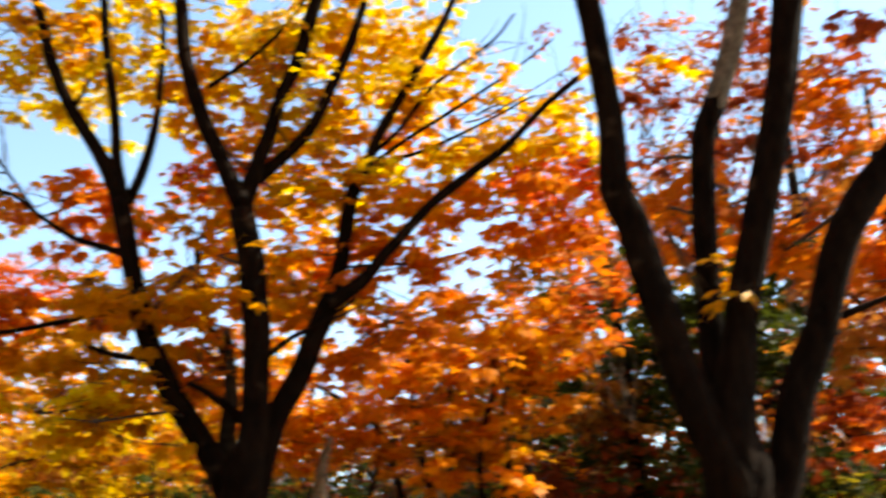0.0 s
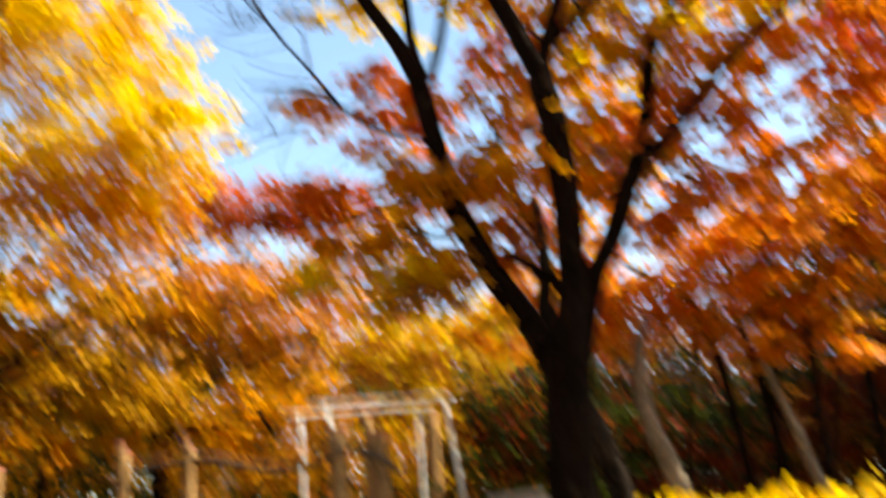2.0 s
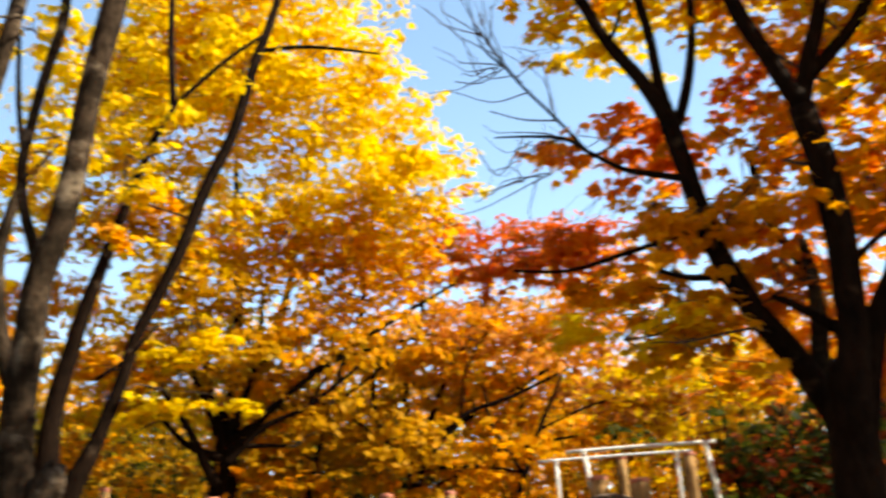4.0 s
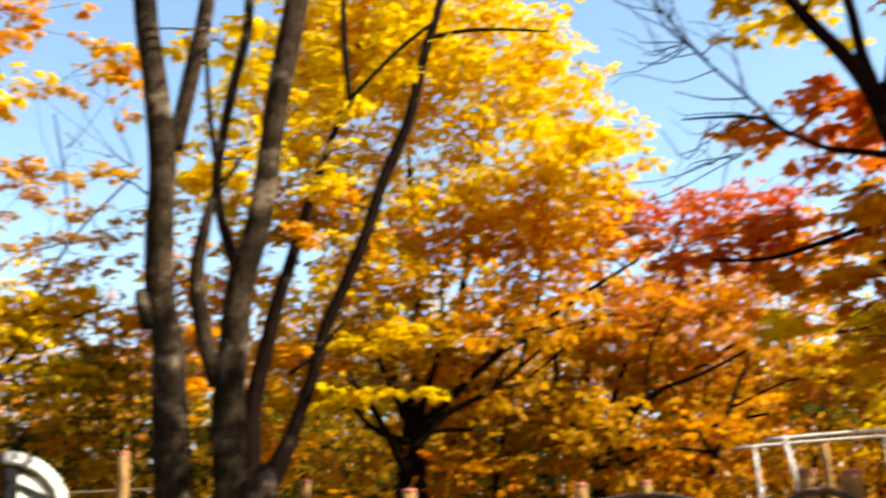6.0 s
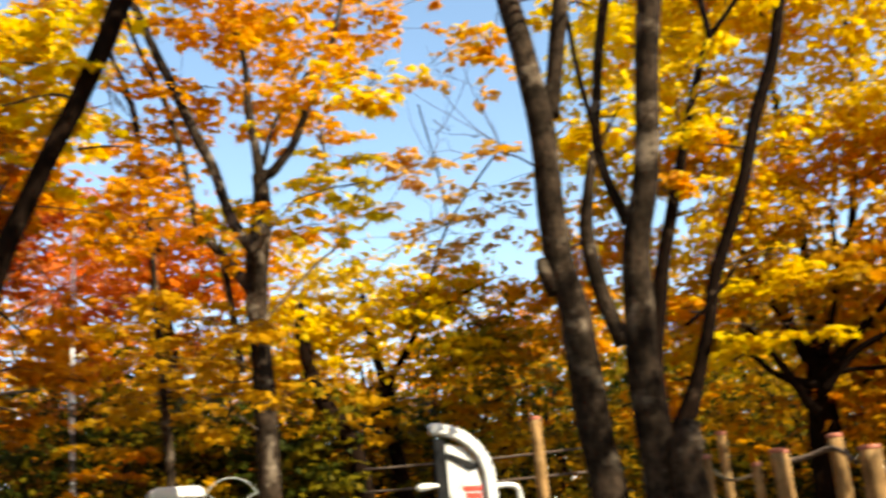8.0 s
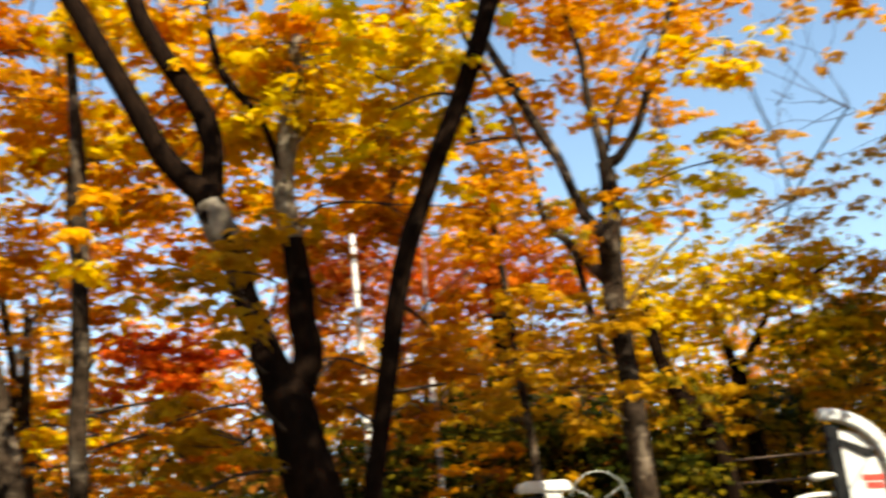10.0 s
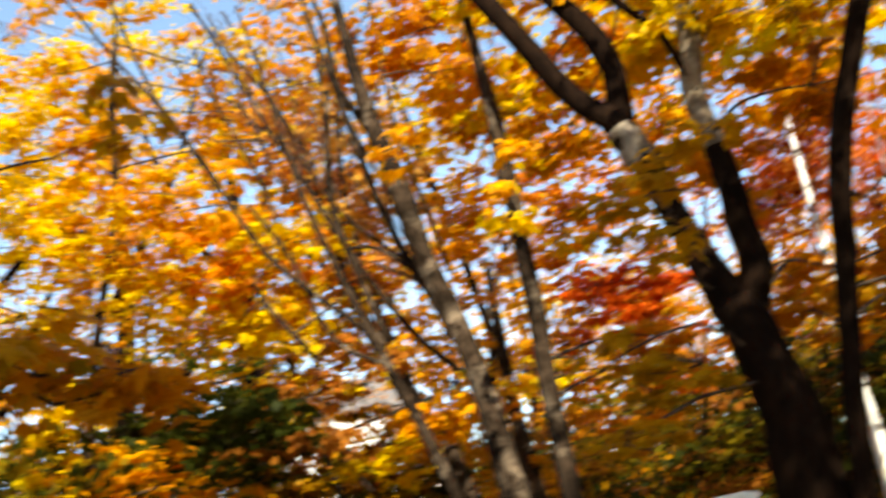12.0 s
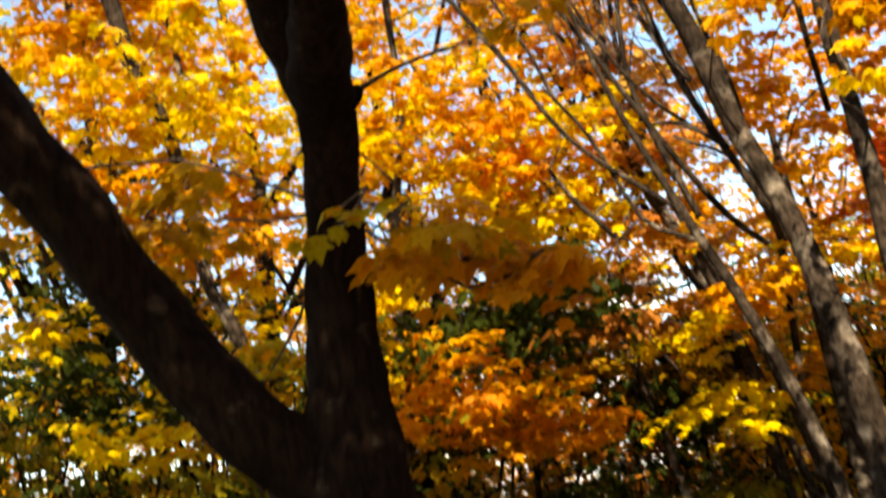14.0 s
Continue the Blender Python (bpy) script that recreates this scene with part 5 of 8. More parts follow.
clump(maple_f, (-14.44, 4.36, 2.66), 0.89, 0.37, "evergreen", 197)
clump(maple_f, (-10.94, 1.76, 2.78), 0.52, 0.23, "olive", 35)
twig_fan(maple_f, (-10.70, 5.97, 5.64), (-11.08, 5.33, 6.21), 8, 0.50, 14)
twig_fan(maple_f, (-11.50, 5.57, 4.95), (-11.78, 5.10, 4.80), 6, 0.40, 15)
twig_fan(maple_f, (-6.56, 3.51, 3.42), (-6.72, 3.24, 3.26), 4, 0.20, 16)
twig_fan(maple_f, (-11.11, 5.28, 5.50), (-11.09, 5.31, 6.80), 5, 0.35, 17)
twig_fan(maple_f, (-10.85, 2.28, 5.13), (-11.02, 1.99, 4.45), 5, 0.20, 18)
twig_fan(maple_f, (-11.94, 1.95, 6.14), (-12.23, 1.46, 6.74), 5, 0.30, 19)
high_crown(maple_f, (-11, 2.6, 7.4), 2.2, 1.8, ("gold", "yellow"), 18)
grow(maple_f)

maple_r = tree("maple_tree", "red maple glowing behind the grey trunks", "tree", bark_dark, "mid")
limb(maple_r, "trunk", [(-15.68, 3.21, -0.05, 0.305), (-15.67, 3.21, 0.60, 0.248), (-15.67, 3.21, 1.66, 0.226), (-15.67, 3.22, 2.85, 0.192), (-15.70, 3.17, 4.10, 0.157), (-15.74, 3.10, 5.08, 0.104), (-15.75, 3.07, 5.92, 0.065)])
clump(maple_r, (-16.37, 2.01, 6.21), 0.82, 0.65, "orange", 300)
clump(maple_r, (-15.30, 1.95, 4.93), 0.60, 0.45, "pink", 196)
clump(maple_r, (-14.99, 2.46, 5.18), 0.68, 0.45, "orange", 186)
clump(maple_r, (-15.75, 3.07, 5.67), 0.57, 0.40, "amber", 139)
clump(maple_r, (-16.83, 1.24, 6.04), 0.98, 0.73, "red", 300)
clump(maple_r, (-16.60, 1.10, 5.70), 0.90, 0.60, "peach", 160)
clump(maple_r, (-17.19, 0.62, 5.69), 0.97, 0.73, "red", 360)
clump(maple_r, (-16.59, 1.65, 6.86), 0.58, 0.33, "red", 111)
clump(maple_r, (-15.29, 1.95, 4.17), 0.66, 0.37, "amber", 141)
clump(maple_r, (-15.93, 0.87, 6.16), 0.77, 0.46, "maroon", 207)
clump(maple_r, (-16.08, 2.52, 4.09), 0.63, 0.39, "amber", 144)
for x, y, z, wide, tone, n in ((-15.02, 3.46, 5.87, 0.6, "amber", 120), (-14.99, 3.98, 5.42, 0.6, "amber", 120), (-15.22, 3.66, 5.00, 0.7, "orange", 150), (-15.25, 3.21, 5.36, 0.6, "orange", 120), (-14.85, 4.36, 5.45, 0.5, "amber", 80), (-15.6, 3.6, 4.5, 0.8, "amber", 150)):
    clump(maple_r, (x, y, z), wide, 0.30, tone, n)
grow(maple_r)

maple_g = tree("maple_tree", "small dark forked tree with yellow leaves", "tree", bark_dark, "mid")
limb(maple_g, "trunk", [(-12.71, 5.41, -0.05, 0.155), (-12.72, 5.40, 0.54, 0.126), (-12.75, 5.33, 1.50, 0.115), (-12.80, 5.26, 2.24, 0.096), (-12.84, 5.19, 2.86, 0.087), (-12.84, 5.20, 3.21, 0.084)])
limb(maple_g, "limb", [(-12.84, 5.19, 3.18, 0.070), (-12.91, 5.07, 3.79, 0.057), (-12.93, 5.03, 4.16, 0.043), (-12.95, 4.99, 4.61, 0.025)])
limb(maple_g, "limb", [(-12.83, 5.20, 3.20, 0.056), (-12.66, 5.50, 3.75, 0.042), (-12.54, 5.70, 4.05, 0.028), (-12.12, 6.41, 4.45, 0.018)])
limb(maple_g, "branch", [(-12.70, 5.43, 3.54, 0.028), (-12.52, 5.73, 4.38, 0.025), (-12.34, 6.03, 5.24, 0.018), (-11.93, 6.75, 6.25, 0.015)])
limb(maple_g, "branch", [(-12.34, 6.03, 5.24, 0.015), (-12.39, 5.96, 6.03, 0.015), (-12.47, 5.82, 6.92, 0.011)])
clump(maple_g, (-12.51, 4.79, 4.34), 0.90, 0.35, "yellow", 246)
clump(maple_g, (-13.70, 4.67, 4.86), 0.60, 0.34, "yellow", 158)
clump(maple_g, (-13.07, 5.74, 4.36), 0.82, 0.33, "gold", 186)
clump(maple_g, (-12.80, 6.20, 4.54), 0.74, 0.22, "yellow", 122)
clump(maple_g, (-11.61, 6.34, 4.17), 0.55, 0.28, "gold", 112)
clump(maple_g, (-12.06, 5.57, 3.42), 0.61, 0.41, "yellow", 146)
clump(maple_g, (-13.17, 5.57, 2.54), 0.29, 0.21, "olive", 56)
clump(maple_g, (-12.64, 6.49, 3.16), 0.65, 0.43, "gold", 152)
clump(maple_g, (-12.56, 4.72, 2.83), 0.60, 0.33, "olive", 122)
clump(maple_g, (-13.80, 4.50, 3.67), 0.51, 0.44, "gold", 132)
clump(maple_g, (-11.76, 6.08, 2.42), 0.40, 0.27, "olive", 65)
clump(maple_g, (-12.73, 4.42, 3.96), 0.75, 0.27, "yellow", 143)
clump(maple_g, (-12.35, 6.98, 3.77), 0.51, 0.44, "olive", 158)
clump(maple_g, (-11.84, 5.94, 3.66), 0.55, 0.41, "green", 130)
grow(maple_g)

maple_g2 = tree("maple_tree", "crooked dark trunk with yellow leaves", "tree", bark_dark, "mid")
limb(maple_g2, "trunk", [(-12.09, 4.57, -0.05, 0.152), (-12.09, 4.56, 0.51, 0.124), (-12.11, 4.53, 1.41, 0.112), (-12.13, 4.49, 2.02, 0.104), (-12.18, 4.40, 2.47, 0.099), (-12.36, 4.10, 3.11, 0.091), (-12.42, 3.99, 3.69, 0.079), (-12.44, 3.97, 4.16, 0.060)])
clump(maple_g2, (-12.51, 3.85, 4.04), 0.60, 0.26, "yellow", 108)
clump(maple_g2, (-12.52, 3.82, 3.18), 0.58, 0.32, "olive", 124)
clump(maple_g2, (-12.37, 4.08, 2.70), 0.51, 0.32, "green", 100)
clump(maple_g2, (-12.29, 4.22, 2.11), 0.32, 0.32, "green", 62)
clump(maple_g2, (-12.48, 3.90, 2.27), 0.38, 0.32, "evergreen", 75)
grow(maple_g2)

maple_h = tree("maple_tree", "leaning dark maple with a painted sunlit patch, a pale limb and amber leaves", "tree", bark_dark, "near")
limb(maple_h, "trunk", [(-7.42, -0.26, -0.05, 0.252), (-7.42, -0.26, 0.51, 0.205), (-7.43, -0.28, 1.41, 0.186), (-7.43, -0.29, 1.77, 0.165), (-7.45, -0.37, 2.16, 0.142), (-7.47, -0.45, 2.43, 0.127)])
limb(maple_h, "limb", [(-7.47, -0.45, 2.39, 0.114), (-7.50, -0.55, 2.74, 0.091), (-7.52, -0.64, 3.02, 0.081), (-7.54, -0.72, 3.35, 0.085), (-7.56, -0.79, 3.50, 0.093), (-7.57, -0.85, 3.69, 0.093)])
limb(maple_h, "limb", [(-7.57, -0.85, 3.66, 0.079), (-7.62, -1.06, 3.90, 0.073), (-7.67, -1.23, 4.23, 0.071), (-7.72, -1.44, 4.64, 0.069), (-7.78, -1.65, 5.08, 0.066), (-7.82, -1.84, 5.48, 0.060)])
limb(maple_h, "limb", [(-7.66, -0.81, 3.71, 0.081), (-7.66, -0.80, 3.99, 0.071), (-7.67, -0.85, 4.25, 0.076), (-7.71, -1.02, 4.57, 0.069), (-7.76, -1.20, 4.91, 0.063), (-7.79, -1.30, 5.22, 0.060), (-7.81, -1.42, 5.53, 0.049)])
limb(maple_h, "limb", [(-7.94, -0.35, 2.44, 0.109), (-7.92, -0.26, 2.68, 0.099), (-7.92, -0.27, 2.97, 0.090), (-7.92, -0.28, 3.19, 0.084), (-7.93, -0.31, 3.47, 0.077)])
limb(maple_h, "limb", [(-7.98, -0.31, 3.44, 0.074), (-7.99, -0.35, 3.88, 0.075), (-7.97, -0.28, 4.32, 0.073), (-7.94, -0.18, 5.00, 0.075), (-7.93, -0.11, 5.53, 0.068)], bark_pale_sunlit)
# patch of sunlight below the fork, painted as a pale sleeve
limb(maple_h, "sunlit_patch", [(-7.56, -0.82, 3.60, 0.095), (-7.55, -0.77, 3.46, 0.098), (-7.54, -0.71, 3.31, 0.088)], bark_pale_sunlit)
limb(maple_h, "branch", [(-7.94, -0.34, 3.86, 0.026), (-7.96, -0.45, 4.28, 0.028), (-8.01, -0.62, 4.56, 0.035), (-8.03, -0.72, 4.73, 0.035), (-8.05, -0.79, 5.04, 0.025), (-8.06, -0.82, 5.49, 0.018)])
limb(maple_h, "branch", [(-7.58, 0.29, 3.58, 0.009), (-7.63, 0.08, 3.62, 0.009), (-7.69, -0.13, 3.62, 0.011), (-7.73, -0.29, 3.51, 0.013)])
clump(maple_h, (-7.39, 0.63, 4.55), 0.41, 0.22, "yellow", 42)
clump(maple_h, (-7.81, 0.16, 4.55), 0.58, 0.35, "yellow", 116)
clump(maple_h, (-7.48, 0.31, 4.02), 0.40, 0.22, "yellow", 39)
clump(maple_h, (-8.08, -0.14, 4.29), 0.43, 0.23, "yellow", 27)
clump(maple_h, (-7.96, -0.43, 5.00), 0.47, 0.23, "gold", 68)
clump(maple_h, (-8.01, 0.14, 5.18), 0.44, 0.20, "yellow", 45)
clump(maple_h, (-8.37, -1.28, 5.34), 0.41, 0.20, "gold", 50)
clump(maple_h, (-8.45, -1.60, 5.34), 0.32, 0.24, "yellow", 48)
clump(maple_h, (-6.77, -0.40, 3.22), 0.33, 0.11, "olive", 16)
clump(maple_h, (-6.75, -0.73, 2.94), 0.30, 0.10, "olive", 14)
clump(maple_h, (-6.90, -0.94, 2.93), 0.27, 0.10, "olive", 11)
clump(maple_h, (-6.75, -0.74, 2.70), 0.17, 0.07, "olive", 8)
clump(maple_h, (-7.96, 0.36, 3.86), 0.34, 0.19, "amber", 36)
clump(maple_h, (-8.13, 0.45, 3.63), 0.19, 0.16, "amber", 17)
clump(maple_h, (-8.30, -0.20, 3.58), 0.23, 0.19, "amber", 32)
clump(maple_h, (-10.00, 0.11, 4.86), 0.40, 0.30, "gold", 104)
clump(maple_h, (-10.67, -0.62, 4.91), 0.37, 0.29, "gold", 108)
clump(maple_h, (-10.11, -0.35, 4.33), 0.29, 0.22, "gold", 63)
clump(maple_h, (-10.77, -0.99, 5.41), 0.37, 0.29, "yellow", 86)
clump(maple_h, (-10.67, -0.59, 5.71), 0.32, 0.27, "gold", 61)
clump(maple_h, (-11.24, -0.89, 4.61), 0.33, 0.24, "gold", 67)
clump(maple_h, (-10.38, 0.54, 4.79), 0.42, 0.23, "gold", 87)
clump(maple_h, (-10.27, 0.99, 5.30), 0.42, 0.26, "yellow", 74)
clump(maple_h, (-10.78, 0.93, 4.87), 0.33, 0.22, "gold", 49)
clump(maple_h, (-8.27, -0.11, 3.13), 0.11, 0.19, "amber", 6)
clump(maple_h, (-8.08, -0.14, 2.48), 0.11, 0.22, "amber", 9)
clump(maple_h, (-6.95, -0.76, 2.17), 0.29, 0.09, "olive", 19)
clump(maple_h, (-7.12, -1.02, 2.16), 0.27, 0.07, "olive", 15)
clump(maple_h, (-6.33, -1.00, 1.79), 0.15, 0.06, "olive", 18)
clump(maple_h, (-8.33, -0.34, 4.89), 0.41, 0.25, "yellow", 70)
clump(maple_h, (-7.37, 0.74, 4.13), 0.22, 0.11, "yellow", 9)
clump(maple_h, (-7.91, 0.55, 4.99), 0.32, 0.16, "yellow", 24)
clump(maple_h, (-8.27, 1.05, 3.80), 0.28, 0.12, "gold", 22)
clump(maple_h, (-9.10, -1.23, 5.65), 0.37, 0.23, "yellow", 73)
clump(maple_h, (-9.10, -1.10, 4.98), 0.31, 0.31, "gold", 90)
clump(maple_h, (-9.10, -1.57, 4.65), 0.36, 0.27, "yellow", 77)
clump(maple_h, (-9.58, -1.99, 5.15), 0.38, 0.29, "gold", 87)
clump(maple_h, (-9.10, -1.42, 4.25), 0.35, 0.22, "gold", 64)
clump(maple_h, (-9.10, -0.60, 5.48), 0.37, 0.27, "gold", 83)
clump(maple_h, (-8.72, -0.49, 4.69), 0.34, 0.26, "yellow", 74)
clump(maple_h, (-8.53, -0.13, 4.84), 0.46, 0.33, "yellow", 84)
clump(maple_h, (-9.58, -1.76, 5.87), 0.39, 0.24, "yellow", 67)
clump(maple_h, (-10.06, -2.44, 6.21), 0.41, 0.26, "gold", 70)
clump(maple_h, (-8.72, 0.26, 5.18), 0.43, 0.26, "yellow", 55)
clump(maple_h, (-10.06, -2.97, 5.92), 0.41, 0.26, "gold", 64)
# unseen crown patch added between the sun and this trunk
high_crown(maple_h, (-4.4, 1.4, 6.2), 1.2, 0.9, ("gold", "amber"), 6)
grow(maple_h)

maple_i = tree("maple_tree", "slim dark stem leaning to one side", "tree", bark_dark, "near")
limb(maple_i, "trunk", [(-7.30, -0.18, -0.05, 0.079), (-7.30, -0.15, 0.55, 0.064), (-7.27, -0.03, 1.53, 0.058), (-7.25, 0.01, 1.76, 0.055), (-7.24, 0.08, 2.13, 0.054), (-7.22, 0.15, 2.51, 0.058), (-7.20, 0.21, 2.80, 0.059), (-7.18, 0.30, 3.14, 0.060), (-7.15, 0.43, 3.48, 0.057), (-7.11, 0.59, 3.86, 0.058), (-7.07, 0.74, 4.19, 0.059), (-7.04, 0.87, 4.52, 0.060), (-7.02, 0.94, 4.75, 0.064), (-6.98, 1.09, 5.15, 0.058)])
limb(maple_i, "branch", [(-7.19, 0.25, 2.82, 0.020), (-7.18, 0.32, 2.76, 0.011), (-7.16, 0.39, 2.67, 0.008), (-7.15, 0.42, 2.61, 0.006)])
limb(maple_i, "branch", [(-7.07, 0.73, 4.07, 0.012), (-7.12, 0.55, 4.13, 0.009), (-7.19, 0.27, 4.05, 0.007)])
limb(maple_i, "branch", [(-7.08, 0.69, 3.77, 0.009), (-7.04, 0.85, 3.79, 0.007), (-7.01, 0.98, 3.78, 0.005)])
clump(maple_i, (-9.57, 1.78, 4.20), 0.58, 0.19, "amber", 34)
clump(maple_i, (-9.64, 1.52, 4.49), 0.39, 0.20, "gold", 29)
clump(maple_i, (-8.81, 0.89, 3.14), 0.17, 0.17, "amber", 15)
clump(maple_i, (-12.30, 2.69, 3.56), 0.87, 0.28, "olive", 103)
clump(maple_i, (-12.39, 2.35, 3.21), 0.62, 0.22, "olive", 47)
clump(maple_i, (-12.22, 3.02, 3.27), 0.62, 0.25, "olive", 54)
clump(maple_i, (-9.59, 1.71, 3.50), 0.29, 0.14, "olive", 20)
clump(maple_i, (-9.43, 2.32, 3.19), 0.38, 0.08, "olive", 16)
clump(maple_i, (-8.34, -0.14, 2.46), 0.26, 0.12, "amber", 26)
clump(maple_i, (-8.29, -0.07, 2.70), 0.26, 0.12, "amber", 22)
clump(maple_i, (-8.22, 0.51, 2.69), 0.28, 0.12, "amber", 24)
clump(maple_i, (-8.18, 0.60, 2.82), 0.28, 0.12, "amber", 24)
clump(maple_i, (-8.29, 0.31, 2.50), 0.24, 0.12, "olive", 18)
clump(maple_i, (-8.31, 0.37, 2.30), 0.26, 0.12, "amber", 20)
clump(maple_i, (-8.19, 0.78, 2.58), 0.26, 0.12, "amber", 18)
grow(maple_i)

maple_j = tree("maple_tree", "tall leaning maple with patchy pale bark", "tree", bark_grey, "near")
limb(maple_j, "trunk", [(-9.03, -2.11, -0.05, 0.144), (-9.03, -2.12, 0.71, 0.117), (-9.03, -2.17, 1.65, 0.107), (-9.03, -2.20, 1.96, 0.100), (-9.03, -2.29, 2.62, 0.086), (-9.03, -2.41, 3.13, 0.079), (-9.03, -2.54, 3.57, 0.081), (-9.03, -2.62, 4.03, 0.090), (-9.03, -2.74, 4.55, 0.075), (-9.03, -2.82, 4.99, 0.062), (-9.03, -2.88, 5.50, 0.046), (-9.03, -2.94, 6.01, 0.037), (-9.03, -2.98, 6.44, 0.028)])
limb(maple_j, "limb", [(-9.28, -2.77, 4.46, 0.036), (-9.28, -2.90, 4.82, 0.032), (-9.28, -3.10, 5.28, 0.028), (-9.28, -3.14, 5.86, 0.023), (-9.28, -3.30, 6.42, 0.019)])
limb(maple_j, "stem", [(-11.02, -2.70, -0.05, 0.089), (-11.02, -2.78, 0.79, 0.072), (-11.02, -3.09, 2.22, 0.066), (-11.02, -3.31, 2.64, 0.061), (-11.02, -3.41, 2.91, 0.057), (-11.02, -3.66, 3.46, 0.052), (-11.02, -3.87, 4.13, 0.048), (-11.02, -3.92, 4.82, 0.044), (-11.02, -3.83, 6.00, 0.034), (-11.02, -3.85, 6.88, 0.035), (-11.02, -3.96, 7.49, 0.029)])
limb(maple_j, "branch", [(-9.28, -2.66, 3.48, 0.020), (-9.28, -2.96, 3.78, 0.017), (-9.28, -3.22, 3.85, 0.013)])
limb(maple_j, "branch", [(-11.02, -3.55, 3.88, 0.027), (-11.02, -4.03, 4.26, 0.021), (-11.02, -4.57, 4.72, 0.016)])
limb(maple_j, "branch", [(-10.06, -3.74, 5.07, 0.020), (-10.06, -4.05, 5.76, 0.018), (-10.06, -4.42, 6.37, 0.013), (-10.06, -4.75, 6.94, 0.011)])
limb(maple_j, "stem", [(-11.98, -2.65, -0.05, 0.089), (-11.98, -2.65, 0.74, 0.073), (-11.98, -2.65, 2.07, 0.066), (-11.98, -2.65, 3.24, 0.057), (-11.98, -2.65, 3.77, 0.046), (-11.98, -2.66, 4.25, 0.029)])
clump(maple_j, (-10.06, -3.27, 6.30), 0.36, 0.26, "gold", 39)
clump(maple_j, (-11.02, -4.20, 6.92), 0.52, 0.40, "gold", 52)
clump(maple_j, (-11.02, -4.59, 6.08), 0.51, 0.40, "gold", 60)
clump(maple_j, (-11.02, -3.80, 5.63), 0.56, 0.39, "pale", 77)
clump(maple_j, (-11.02, -3.42, 5.00), 0.55, 0.22, "pale", 49)
clump(maple_j, (-10.06, -4.04, 4.36), 0.59, 0.20, "yellow", 80)
clump(maple_j, (-10.06, -4.27, 3.83), 0.38, 0.29, "yellow", 58)
clump(maple_j, (-11.02, -3.81, 4.69), 0.49, 0.22, "pale", 49)
clump(maple_j, (-11.02, -3.65, 4.00), 0.37, 0.21, "yellow", 30)
clump(maple_j, (-7.28, -2.13, 3.80), 0.20, 0.12, "gold", 10)
clump(maple_j, (-9.10, -2.18, 5.06), 0.41, 0.18, "gold", 44)
clump(maple_j, (-10.06, -2.33, 5.18), 0.35, 0.20, "amber", 40)
clump(maple_j, (-10.06, -2.50, 5.98), 0.51, 0.31, "amber", 77)
clump(maple_j, (-11.02, -3.24, 3.31), 0.31, 0.16, "gold", 29)
clump(maple_j, (-10.06, -2.91, 2.50), 0.37, 0.18, "gold", 64)
clump(maple_j, (-11.02, -2.70, 2.63), 0.41, 0.15, "gold", 51)
clump(maple_j, (-11.98, -4.42, 3.84), 0.70, 0.29, "gold", 70)
clump(maple_j, (-10.06, -3.98, 3.03), 0.70, 0.19, "brown", 77)
limb(maple_j, "stem", [(-11.98, -3.04, -0.05, 0.060), (-11.98, -3.12, 0.77, 0.049), (-11.98, -3.42, 2.15, 0.044), (-11.98, -3.91, 3.32, 0.040), (-11.98, -4.25, 4.42, 0.035), (-11.98, -4.55, 5.84, 0.031), (-11.98, -5.00, 7.25, 0.022), (-11.98, -5.26, 7.99, 0.016)])
limb(maple_j, "stem", [(-11.50, -3.58, 3.88, 0.033), (-11.50, -4.25, 5.31, 0.029), (-11.50, -4.92, 6.86, 0.024), (-11.50, -5.24, 7.71, 0.015)])
limb(maple_j, "stem", [(-12.45, -2.50, -0.05, 0.071), (-12.45, -2.54, 0.95, 0.058), (-12.45, -2.71, 2.68, 0.053), (-12.45, -2.94, 4.15, 0.046), (-12.45, -3.26, 5.68, 0.038), (-12.45, -3.48, 6.96, 0.029), (-12.45, -3.65, 8.23, 0.020)])
limb(maple_j, "stem", [(-11.98, -4.37, 4.31, 0.032), (-11.98, -4.79, 5.67, 0.027), (-11.98, -5.31, 6.93, 0.019)])
limb(maple_j, "stem", [(-11.34, -4.07, -0.05, 0.058), (-11.32, -4.11, 0.71, 0.047), (-11.23, -4.29, 1.98, 0.043), (-11.16, -4.44, 2.67, 0.038), (-11.03, -4.70, 3.88, 0.031), (-10.91, -4.94, 4.77, 0.023), (-10.84, -5.09, 5.43, 0.015)])
limb(maple_j, "stem", [(-12.22, -3.37, -0.05, 0.060), (-12.21, -3.40, 0.65, 0.049), (-12.15, -3.51, 1.80, 0.045), (-12.06, -3.70, 3.00, 0.040), (-11.89, -4.05, 4.05, 0.035), (-11.78, -4.27, 5.06, 0.030), (-11.74, -4.35, 6.07, 0.025), (-11.69, -4.46, 6.92, 0.019)])
limb(maple_j, "stem", [(-11.14, -3.38, 2.84, 0.036), (-11.04, -3.58, 3.66, 0.032), (-10.96, -3.74, 4.97, 0.027), (-10.99, -3.68, 6.00, 0.023), (-11.02, -3.62, 6.56, 0.017)])
limb(maple_j, "stem", [(-11.74, -3.25, -0.05, 0.064), (-11.74, -3.26, 0.45, 0.052), (-11.72, -3.30, 1.23, 0.047), (-11.69, -3.36, 1.99, 0.043), (-11.60, -3.54, 2.92, 0.033), (-11.52, -3.71, 3.48, 0.022)])
